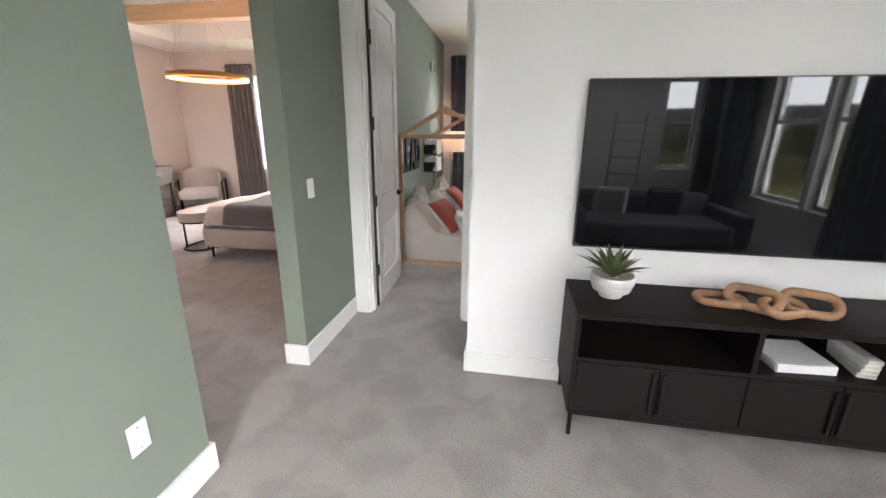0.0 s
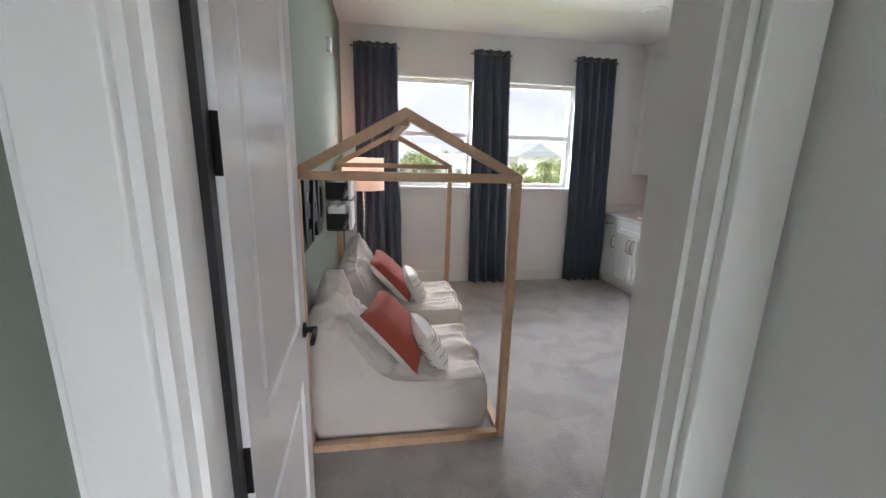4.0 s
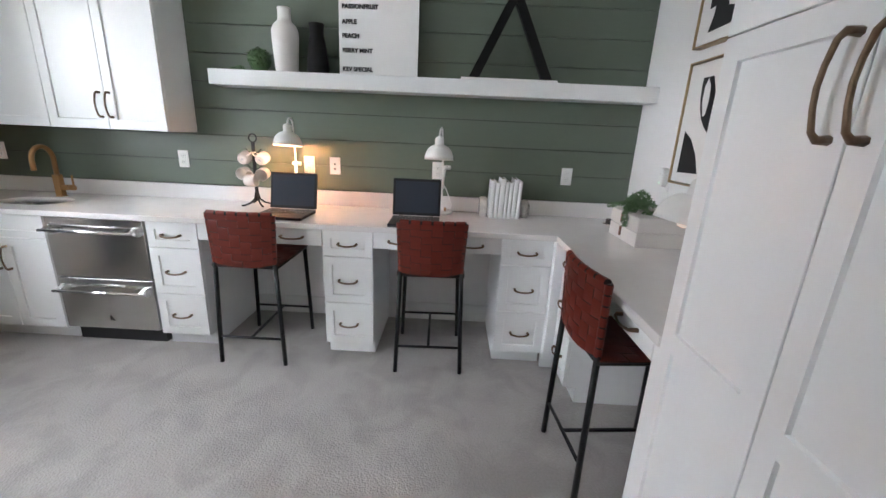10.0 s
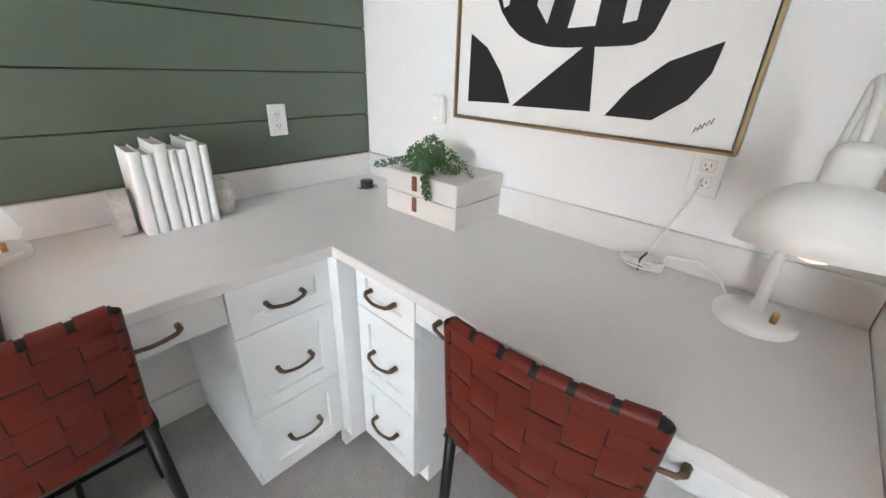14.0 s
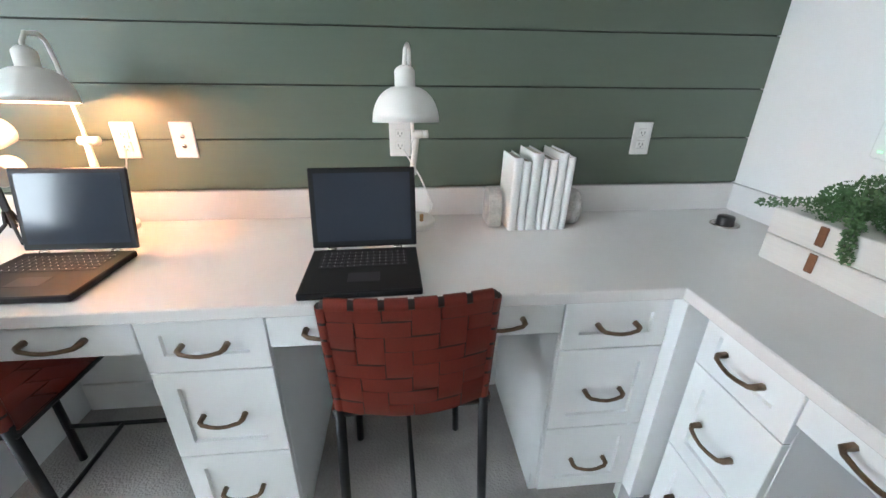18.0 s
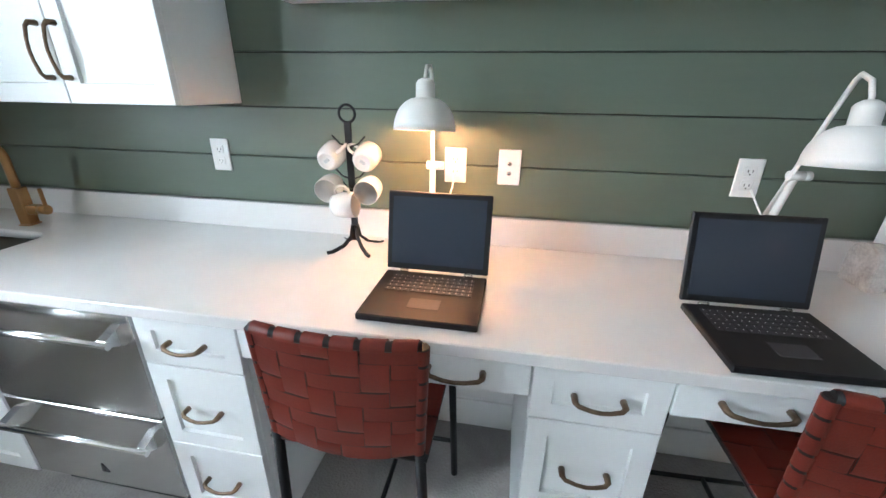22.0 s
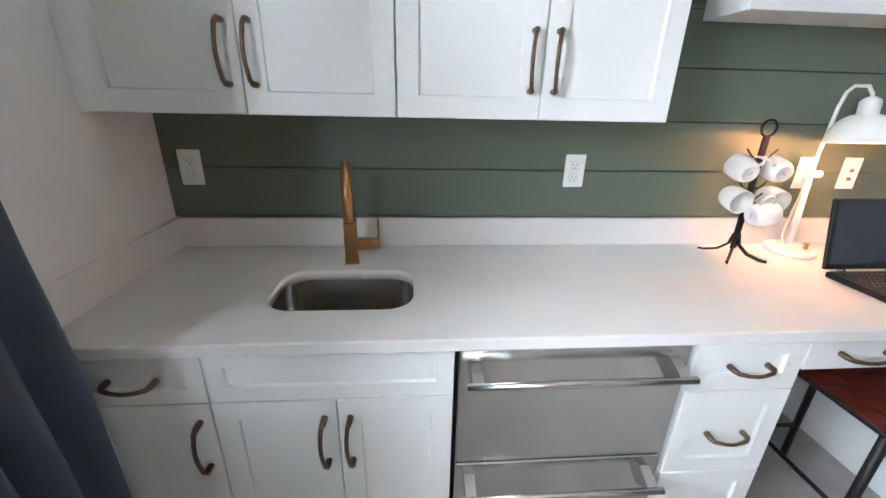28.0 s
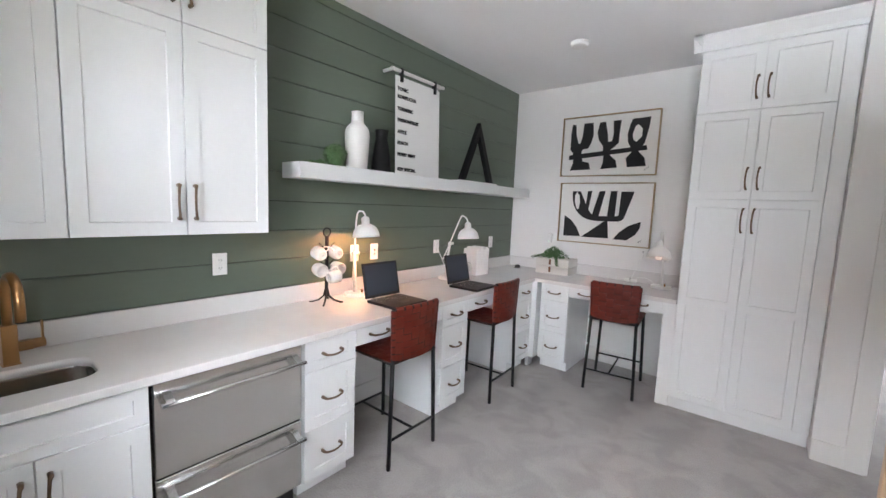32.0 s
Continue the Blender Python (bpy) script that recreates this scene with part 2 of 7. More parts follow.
def carpet_mat():
    m = mat("grey_carpet", (0.345, 0.322, 0.303), 0.97, var=0.10, scale=2.2, bump=0.4, bscale=330, sheen=0.25)
    n, l = m.node_tree.nodes, m.node_tree.links
    vor = n.new("ShaderNodeTexVoronoi")
    vor.inputs["Scale"].default_value = 120
    co = n["Texture Coordinate"]
    l.new(co.outputs["Object"], vor.inputs["Vector"])
    patch = n.new("ShaderNodeTexNoise")
    patch.inputs["Scale"].default_value, patch.inputs["Detail"].default_value, patch.inputs["Distortion"].default_value = 4.2, 7.0, 0.5
    l.new(co.outputs["Object"], patch.inputs["Vector"])
    pr = n.new("ShaderNodeValToRGB")
    pr.color_ramp.elements[0].position, pr.color_ramp.elements[1].position = 0.40, 0.56
    pr.color_ramp.elements[0].color, pr.color_ramp.elements[1].color = (0.87, 0.87, 0.87, 1), (1.05, 1.05, 1.05, 1)
    l.new(patch.outputs["Fac"], pr.inputs["Fac"])
    mul = n.new("ShaderNodeMixRGB")
    mul.blend_type = "MULTIPLY"
    mul.inputs["Fac"].default_value = 1.0
    base = n["Principled BSDF"].inputs["Base Color"].links[0].from_socket
    l.new(base, mul.inputs["Color1"])
    l.new(pr.outputs["Color"], mul.inputs["Color2"])
    # single tufts, a little lighter and darker
    tuft = n.new("ShaderNodeValToRGB")
    tuft.color_ramp.elements[0].color, tuft.color_ramp.elements[1].color = (0.84, 0.84, 0.84, 1), (1.12, 1.12, 1.12, 1)
    speck = n.new("ShaderNodeTexNoise")
    speck.inputs["Scale"].default_value, speck.inputs["Detail"].default_value = 95.0, 3.0
    l.new(co.outputs["Object"], speck.inputs["Vector"])
    l.new(speck.outputs["Fac"], tuft.inputs["Fac"])
    mul2 = n.new("ShaderNodeMixRGB")
    mul2.blend_type = "MULTIPLY"
    mul2.inputs["Fac"].default_value = 1.0
    l.new(mul.outputs["Color"], mul2.inputs["Color1"])
    l.new(tuft.outputs["Color"], mul2.inputs["Color2"])
    l.new(mul2.outputs["Color"], n["Principled BSDF"].inputs["Base Color"])
    bp = n["Bump"]
    bp.inputs["Distance"].default_value = 0.006
    l.new(vor.outputs["Distance"], bp.inputs["Height"])
    return m


CARPET = carpet_mat()


def glass_mat():
    m = bpy.data.materials.new("window_glass")
    m.use_nodes = True
    n, l = m.node_tree.nodes, m.node_tree.links
    n.remove(n["Principled BSDF"])
    t, g, mx = n.new("ShaderNodeBsdfTransparent"), n.new("ShaderNodeBsdfGlossy"), n.new("ShaderNodeMixShader")
    lw, fr, ad = n.new("ShaderNodeLayerWeight"), n.new("ShaderNodeMath"), n.new("ShaderNodeMath")
    lw.inputs["Blend"].default_value = 0.5
    fr.operation, ad.operation = "POWER", "MULTIPLY_ADD"
    fr.inputs[1].default_value = 5.0
    ad.inputs[1].default_value, ad.inputs[2].default_value = 0.9, 0.04
    l.new(lw.outputs["Facing"], fr.inputs[0])
    l.new(fr.outputs[0], ad.inputs[0])
    t.inputs["Color"].default_value = (0.93, 0.95, 0.95, 1)
    g.inputs["Roughness"].default_value = 0.02
    l.new(ad.outputs[0], mx.inputs["Fac"])
    l.new(t.outputs[0], mx.inputs[1])
    l.new(g.outputs[0], mx.inputs[2])
    l.new(mx.outputs[0], n["Material Output"].inputs["Surface"])
    return m


GLASS = glass_mat()


TVGLASS = mat("tv_screen", (0.006, 0.006, 0.007), 0.03, var=0.05, rvar=0.005, spec=0.4)
LAPSCREEN = mat("laptop_screen", (0.042, 0.050, 0.064), 0.10, var=0.01, spec=0.3)
LAPBODY = mat("laptop_plastic", (0.010, 0.010, 0.011), 0.5, var=0.2, scale=10, spec=0.3)


def shade_mat(name, col, trans=0.6):
    m = bpy.data.materials.new(name)
    m.use_nodes = True
    n, l = m.node_tree.nodes, m.node_tree.links
    n.remove(n["Principled BSDF"])
    d, t, mx = n.new("ShaderNodeBsdfDiffuse"), n.new("ShaderNodeBsdfTranslucent"), n.new("ShaderNodeMixShader")
    w = n.new("ShaderNodeTexNoise")
    w.inputs["Scale"].default_value = 300
    bp = n.new("ShaderNodeBump")
    bp.inputs["Strength"].default_value = 0.2
    l.new(w.outputs["Fac"], bp.inputs["Height"])
    l.new(bp.outputs["Normal"], d.inputs["Normal"])
    for s in (d, t):
        s.inputs["Color"].default_value = (*col, 1)
    mx.inputs["Fac"].default_value = trans
    l.new(d.outputs[0], mx.inputs[1])
    l.new(t.outputs[0], mx.inputs[2])
    l.new(mx.outputs[0], n["Material Output"].inputs["Surface"])
    return m


SHADE = shade_mat("linen_shade", (0.82, 0.76, 0.70), 0.3)
PINKSHADE = shade_mat("blush_shade", (0.72, 0.56, 0.49), 0.35)
BULB_ON = glow("bulb_lit", (1.0, 0.62, 0.32), 14.0)
BULB_DIM = glow("bulb_low", (1.0, 0.60, 0.40), 0.32)
LED = glow("led_green", (0.1, 1.0, 0.35), 0.8)
RING = glow("ring_light", (1.0, 0.34, 0.012), 1.3)


# ---- mesh helpers ----
def box(bm, x0, x1, y0, y1, z0, z1, bev=0.0, m=0):
    r = bmesh.ops.create_cube(bm, size=1.0)
    vs = r["verts"]
    for v in vs:
        v.co = Vector((x0 + (v.co.x + 0.5) * (x1 - x0), y0 + (v.co.y + 0.5) * (y1 - y0), z0 + (v.co.z + 0.5) * (z1 - z0)))
    fs = list({f for v in vs for f in v.link_faces})
    for f in fs:
        f.material_index = m
    if bev > 0:
        es = list({e for v in vs for e in v.link_edges})
        bmesh.ops.bevel(bm, geom=es, offset=bev, segments=1 if bev < 0.004 else 2, affect="EDGES", profile=0.5)
    return bm


def bbox(x0, x1, y0, y1, z0, z1, bev=0.0):
    return box(bmesh.new(), x0, x1, y0, y1, z0, z1, bev)


def ring_verts(bm, c, u, v, ru, rv, seg):
    return [bm.verts.new(c + u * (ru * math.cos(2 * math.pi * i / seg)) + v * (rv * math.sin(2 * math.pi * i / seg))) for i in range(seg)]


def bridge(bm, a, b, m=0, smooth=True):
    k = len(a)
    for i in range(k):
        f = bm.faces.new((a[i], a[(i + 1) % k], b[(i + 1) % k], b[i]))
        f.smooth, f.material_index = smooth, m


def tube(bm, pts, r, seg=10, caps=True, m=0, flat=1.0, radii=None, closed=False):
    """A rod along points. flat: thickness across over width."""
    pts = [Vector(p) for p in pts]
    rings, up = [], None
    for i, p in enumerate(pts):
        if closed:
            d = (pts[(i + 1) % len(pts)] - pts[i - 1]).normalized()
        else:
            d = (pts[min(i + 1, len(pts) - 1)] - pts[max(i - 1, 0)]).normalized()
        if up is None:
            up = Vector((0, 0, 1)) if abs(d.z) < 0.9 else Vector((1, 0, 0))
        u = d.cross(up).normalized()
        w = u.cross(d).normalized()
        up = w
        rr = radii[i] if radii else r
        rings.append(ring_verts(bm, p, u, w, rr, rr * flat, seg))
    for a, b in zip(rings, rings[1:]):
        bridge(bm, a, b, m)
    if closed:
        bridge(bm, rings[-1], rings[0], m)
    elif caps:
        bm.faces.new(list(reversed(rings[0]))).material_index = m
        bm.faces.new(rings[-1]).material_index = m
    return bm


def lathe(bm, prof, seg=32, c=(0, 0, 0), m=0, axis="z"):
    """Turns a profile of (radius, height) round the axis through c."""
    rings = []
    ax = {"z": (Vector((1, 0, 0)), Vector((0, 1, 0)), Vector((0, 0, 1))), "x": (Vector((0, 1, 0)), Vector((0, 0, 1)), Vector((1, 0, 0))), "y": (Vector((0, 0, 1)), Vector((1, 0, 0)), Vector((0, 1, 0)))}[axis]
    for r, z in prof:
        o = Vector(c) + ax[2] * z
        rings.append([bm.verts.new(o)] if r < 1e-5 else ring_verts(bm, o, ax[0], ax[1], r, r, seg))
    for a, b in zip(rings, rings[1:]):
        if len(a) == 1 and len(b) == 1:
            continue
        if len(a) == 1 or len(b) == 1:
            for i in range(seg):
                j = (i + 1) % seg
                f = bm.faces.new((a[0], b[j], b[i]) if len(a) == 1 else (a[i], a[j], b[0]))
                f.smooth, f.material_index = True, m
        else:
            bridge(bm, a, b, m)
    return bm


def sheet(bm, fn, nu, nv, m=0, smooth=True, wrap=False):
    """A surface fn(u, v), u and v from 0 to 1."""
    g = [[bm.verts.new(fn(i / nu, j / nv)) for j in range(nv + 1)] for i in range(nu + (0 if wrap else 1))]
    for i in range(nu):
        for j in range(nv):
            k = (i + 1) % len(g)
            f = bm.faces.new((g[i][j], g[k][j], g[k][j + 1], g[i][j + 1]))
            f.smooth, f.material_index = smooth, m
    return bm


def extrude_shape(bm, pts, d, m=0):
    """A flat outline pushed out along the vector d."""
    a = [bm.verts.new(p) for p in pts]
    b = [bm.verts.new(Vector(p) + Vector(d)) for p in pts]
    bm.faces.new(a).material_index = m
    bm.faces.new(list(reversed(b))).material_index = m
    for i in range(len(a)):
        j = (i + 1) % len(a)
        bm.faces.new((a[j], a[i], b[i], b[j])).material_index = m
    return bm


def mesh_of(name, bm, materials):
    bmesh.ops.recalc_face_normals(bm, faces=bm.faces[:])
    me = bpy.data.meshes.new(name)
    bm.to_mesh(me)
    bm.free()
    for x in materials if isinstance(materials, (list, tuple)) else [materials]:
        me.materials.append(x)
    return me


def part(name, bm, material, parent, label="", at=None):
    ob = new(name, bm if isinstance(bm, bpy.types.Mesh) else mesh_of(name, bm, material))
    ob.parent = parent
    if at is not None:
        ob.matrix_basis = at
    return tagged(ob, label)


def thing(name, label, category, m=None, group="", kind=""):
    ob = new(name)
    ob.empty_display_size = 0.1
    if m is not None:
        ob.matrix_basis = m
    return tagged(ob, label, category, group, kind)


def solid(name, bm, material, label, category, group="", kind="", m=None):
    ob = new(name, mesh_of(name, bm, material))
    if m is not None:
        ob.matrix_basis = m
    return tagged(ob, label, category, group, kind)


def structure(name, bm, material, label, category):
    return solid(name, bm, material, label, category, kind="structure")

# ---- the plan ----
E_, N_, S_, W_ = 2.28, 7.08, 2.53, -1.45  # playroom: faces of its walls
CEIL, TOP = 2.755, 0.853  # ceiling and worktop
DOOR_S, DOOR_N = 3.085, 3.237  # faces of the doorway wall
DOOR_L, DOOR_R, DOOR_H = -1.335, -0.562, 2.42
HALL_E, TV_Y = -0.462, 2.42
W1, W2, WIN_Z0, WIN_Z1 = (-0.93, -0.035), (0.285, 1.18), 1.13, 2.285  # playroom windows
BED_W, BED_N, BED_S = -6.40, 7.08, 0.4  # bedroom
LOFT_S, LOFT_E = -2.6, 2.9

structure("floor", bbox(BED_W - 0.2, LOFT_E + 0.2, LOFT_S - 0.2, N_ + 0.1, -0.25, 0.0), CARPET, "grey cut-pile carpet with footprints, wall to wall", "carpet")


def wall_with_holes(bm, axis, at0, at1, a0, a1, z0, z1, holes, m=0):
    """A wall along x or y between at0 and at1 with rectangular openings (from, to, z from, z to)."""
    cuts = sorted({a0, a1, *[h[0] for h in holes], *[h[1] for h in holes]})
    for c0, c1 in zip(cuts, cuts[1:]):
        mine = sorted([h for h in holes if h[0] <= c0 + 1e-6 and h[1] >= c1 - 1e-6], key=lambda h: h[2])
        z = z0
        for h in mine + [(0, 0, z1, z1)]:
            if h[2] > z + 1e-4:
                box(bm, *((c0, c1, at0, at1) if axis == "x" else (at0, at1, c0, c1)), z, h[2], m=m)
            z = max(z, h[3])
    return bm


def paint_faces(bm, rule):
    bm.normal_update()
    for f in bm.faces:
        f.material_index = rule(f.calc_center_median(), f.normal)
    return bm


# walls of the playroom
structure("wall_north", wall_with_holes(bmesh.new(), "x", N_, N_ + 0.16, W_ - 0.13, E_ + 0.15, 0, CEIL, [(*W1, WIN_Z0, WIN_Z1), (*W2, WIN_Z0, WIN_Z1)]), WALL, "white painted window wall", "wall")
wall_east = structure("wall_east", bbox(E_ + 0.016, E_ + 0.15, S_ - 0.11, N_ + 0.16, 0, CEIL), BOARD_DARK, "wall clad with wide olive green shiplap boards", "wall")
structure("wall_south", bbox(HALL_E, LOFT_E, TV_Y, S_, 0, CEIL), WALL, "white painted wall behind the television and the desk", "wall")
structure("wall_cabinet_return", bbox(HALL_E, -0.325, S_, DOOR_S, 0, CEIL), WALL, "short white return wall beside the tall cabinet", "wall")
bm = wall_with_holes(bmesh.new(), "x", DOOR_S, DOOR_N, W_, -0.325, 0, CEIL, [(DOOR_L, DOOR_R, 0, DOOR_H)])
structure("wall_doorway", bm, WALL, "white wall with the playroom doorway", "wall")
bm = wall_with_holes(bmesh.new(), "y", W_ - 0.13, W_, LOFT_S, N_, 0, CEIL, [(1.462, 2.29, 0, 2.44)])
paint_faces(bm, lambda c, n: 1 if n.x < -0.5 else 0)
structure("wall_west", bm, [GREEN, BEIGE], "sage green painted wall with an open passage", "wall")
structure("ceiling", bbox(W_ - 0.13, LOFT_E + 0.2, LOFT_S - 0.2, N_ + 0.16, CEIL, CEIL + 0.25), CEILING, "flat white ceiling", "ceiling")

# loft behind the camera
# the second opening is out of view, added to let more light in
loft_wins = [(2.05, 2.55, 0.88, 2.25), (-0.95, 0.25, 0.88, 2.25)]
structure("wall_loft_south", wall_with_holes(bmesh.new(), "x", LOFT_S - 0.16, LOFT_S, W_ - 0.13, LOFT_E + 0.16, 0, CEIL, loft_wins), WALL, "white loft wall with a window and an added, unseen second one", "wall")
structure("wall_loft_east", wall_with_holes(bmesh.new(), "y", LOFT_E, LOFT_E + 0.16, LOFT_S, TV_Y, 0, CEIL, [(-1.42, -0.50, 0.64, 2.28), (-0.40, 0.52, 0.64, 2.28)]), WALL, "white loft wall with a pair of windows", "wall")

# bedroom shell
structure("wall_bedroom_west", bbox(BED_W - 0.15, BED_W, BED_S, BED_N, 0, 3.2), BEIGE, "warm beige bedroom wall", "wall")
structure("wall_bedroom_north", wall_with_holes(bmesh.new(), "x", BED_N, BED_N + 0.16, BED_W - 0.15, W_ - 0.13, 0, 3.2, [(-4.84, -3.78, 0.75, 2.35), (-3.66, -2.60, 0.75, 2.35)]), BEIGE, "warm beige bedroom wall with a window", "wall")
structure("wall_bedroom_south", wall_with_holes(bmesh.new(), "x", BED_S - 0.15, BED_S, BED_W - 0.15, W_ - 0.13, 0, 3.2, [(-5.6, -4.0, 0.8, 2.35)]), BEIGE, "warm beige bedroom wall with a window", "wall")
structure("wall_bedroom_closet", wall_with_holes(bmesh.new(), "y", -3.26, -3.14, BED_S, 2.72, 0, CEIL, [(1.83, 2.61, 0, 2.42)]), BEIGE, "beige partition with a closet door", "wall")
bm = bmesh.new()
box(bm, BED_W, W_ - 0.13, BED_S, BED_S + 0.75, CEIL, CEIL + 0.4)
box(bm, BED_W, W_ - 0.13, BED_N - 0.75, BED_N, CEIL, CEIL + 0.4)
box(bm, BED_W, BED_W + 0.75, BED_S + 0.75, BED_N - 0.75, CEIL, CEIL + 0.4)
box(bm, W_ - 0.88, W_ - 0.13, BED_S + 0.75, BED_N - 0.75, CEIL, CEIL + 0.4)
box(bm, BED_W, W_ - 0.13, BED_S, BED_N, CEIL + 0.4, CEIL + 0.55)
structure("ceiling_bedroom", bm, CEILING, "white tray ceiling over the bedroom", "ceiling")
for i in range(4):
    y = 1.9 + i * 1.25
    solid("ceiling_beam", bbox(BED_W + 0.75, W_ - 0.88, y - 0.09, y + 0.09, CEIL + 0.10, CEIL + 0.30, 0.006), BEAM, "pale wooden box beam under the tray ceiling", "beam", "ceiling beams")

# baseboards
BASE_H = 0.135


def baseboard(x0, x1, y0, y1):
    bm = bmesh.new()
    box(bm, x0, x1, y0, y1, 0.0, BASE_H, 0.004)
    structure("baseboard", bm, TRIM, "tall flat white baseboard", "baseboard")


baseboard(W_, W_ + 0.016, LOFT_S, 1.462 + 0.016)
baseboard(W_ - 0.13, W_, 1.462, 1.478)
baseboard(W_, W_ + 0.016, 2.274, DOOR_S - 0.02)
baseboard(W_ - 0.146, W_, 2.274, 2.29)
baseboard(W_, W_ + 0.016, DOOR_N + 0.02, N_)
baseboard(HALL_E - 0.016, HALL_E, TV_Y - 0.016, DOOR_S - 0.02)
baseboard(HALL_E, LOFT_E, TV_Y - 0.016, TV_Y)
baseboard(W_ + 0.016, 1.66, N_ - 0.016, N_)
baseboard(-0.48, -0.325, DOOR_N, DOOR_N + 0.016)
baseboard(BED_W, BED_W + 0.016, BED_S, BED_N)
baseboard(BED_W + 0.016, W_ - 0.13, BED_N - 0.016, BED_N)
baseboard(0.58, 1.34, S_, S_ + 0.016)
baseboard(E_ - 0.024, E_ - 0.008, 3.46, 4.2)
baseboard(E_ - 0.024, E_ - 0.008, 4.5, 5.23)

# white panel on the wall under the worktop
structure("wall_knee_panel", bbox(E_ - 0.008, E_ + 0.014, S_, N_, 0, TOP - 0.04), WALL, "white painted wall under the worktop", "wall")

# shiplap boards, each a piece
PITCH = 0.1735
zs = [TOP - 0.02] + [1.133 + PITCH * k for k in range(-1, 11)]
zs = [z for z in zs if z < CEIL - 0.04] + [CEIL]
for z0, z1 in zip(zs, zs[1:]):
    bm = bbox(E_, E_ + 0.016, S_ + 0.001, N_ - 0.001, z0 + 0.0022, z1 - 0.0022, 0.001)
    part("shiplap_board", bm, BOARD, wall_east)


# ---- windows ----
def window(name, x0, x1, z0, z1, yin, yout, label, sign=1, alongy=False, rail=0.5):
    """A single-hung window in an opening. sign: +1 where outside lies towards larger y (or x)."""
    ob = thing(name, label, "window", kind="structure")

    def put(bm):
        if alongy:
            bmesh.ops.transform(bm, matrix=Matrix(((0, 1, 0, 0), (1, 0, 0, 0), (0, 0, 1, 0), (0, 0, 0, 1))), verts=bm.verts[:])
        return bm

    yf = yin + sign * 0.085
    ya, yb = sorted((yf, yf + sign * 0.06))
    for a in ((x0, x0 + 0.045, z0, z1), (x1 - 0.045, x1, z0, z1), (x0 + 0.045, x1 - 0.045, z1 - 0.045, z1), (x0 + 0.045, x1 - 0.045, z0, z0 + 0.05)):
        part("window_frame", put(bbox(a[0], a[1], ya, yb, a[2], a[3], 0.004)), WHITEPLASTIC, ob)
    zm = z0 + (z1 - z0) * rail
    part("meeting_rail", put(bbox(x0 + 0.045, x1 - 0.045, ya - 0.006, yb - 0.02, zm - 0.025, zm + 0.025, 0.004)), WHITEPLASTIC, ob)
    yg = (ya + yb) / 2
    for a, b in ((z0 + 0.05, zm - 0.025), (zm + 0.025, z1 - 0.045)):
        p = part("pane", put(bbox(x0 + 0.045, x1 - 0.045, yg - 0.002, yg + 0.002, a, b)), GLASS, ob)
        p.visible_shadow = False
    ys, ye = sorted((yin - sign * 0.03, yin + sign * 0.085))
    part("window_sill", put(bbox(x0 - 0.04, x1 + 0.04, ys, yin, z0 - 0.022, z0 + 0.004, 0.004) if sign > 0 else bbox(x0 - 0.04, x1 + 0.04, yin, ye, z0 - 0.022, z0 + 0.004, 0.004)), TRIM, ob)
    part("window_stool", put(bbox(x0, x1, *sorted((yin, yf)), z0, z0 + 0.004)), TRIM, ob)
    part("apron", put(bbox(x0 - 0.02, x1 + 0.02, *sorted((yin - sign * 0.016, yin)), z0 - 0.10, z0 - 0.024, 0.003)), TRIM, ob)
    return ob


window("window_1", *W1, WIN_Z0, WIN_Z1, N_, N_ + 0.16, "white single-hung window with bright daylight")
window("window_2", *W2, WIN_Z0, WIN_Z1, N_, N_ + 0.16, "white single-hung window with bright daylight")
window("window_3", -4.84, -3.78, 0.75, 2.35, BED_N, BED_N + 0.16, "white bedroom window with bright daylight")
window("window_12", -3.66, -2.60, 0.75, 2.35, BED_N, BED_N + 0.16, "white bedroom window with bright daylight")
window("window_4", -5.6, -4.0, 0.8, 2.35, BED_S, BED_S - 0.15, "white bedroom window with bright daylight", -1)
# the last of these fills the added, unseen opening
for k, (a, b, c, d) in enumerate(loft_wins):
    window("window_" + str(5 + k), a, b, c, d, LOFT_S, LOFT_S - 0.16, "white loft window with bright daylight", -1)
window("window_8", -1.42, -0.50, 0.64, 2.28, LOFT_E, LOFT_E + 0.16, "white loft window with bright daylight", 1, True, 0.57)
window("window_7", -0.40, 0.52, 0.64, 2.28, LOFT_E, LOFT_E + 0.16, "white loft window with bright daylight", 1, True, 0.57)

# ---- playroom doorway ----
door_trim = thing("door_trim", "white painted door casing and jambs", "door casing", kind="structure")
for a in ((DOOR_L - 0.095, DOOR_L + 0.004, 0, DOOR_H + 0.09), (DOOR_R - 0.004, DOOR_R + 0.088, 0, DOOR_H + 0.09), (DOOR_L + 0.004, DOOR_R - 0.004, DOOR_H - 0.004, DOOR_H + 0.09)):
    part("casing", bbox(a[0], a[1], DOOR_S - 0.018, DOOR_S, a[2], a[3], 0.004), TRIM, door_trim)
    part("casing", bbox(a[0], a[1], DOOR_N, DOOR_N + 0.018, a[2], a[3], 0.004), TRIM, door_trim)
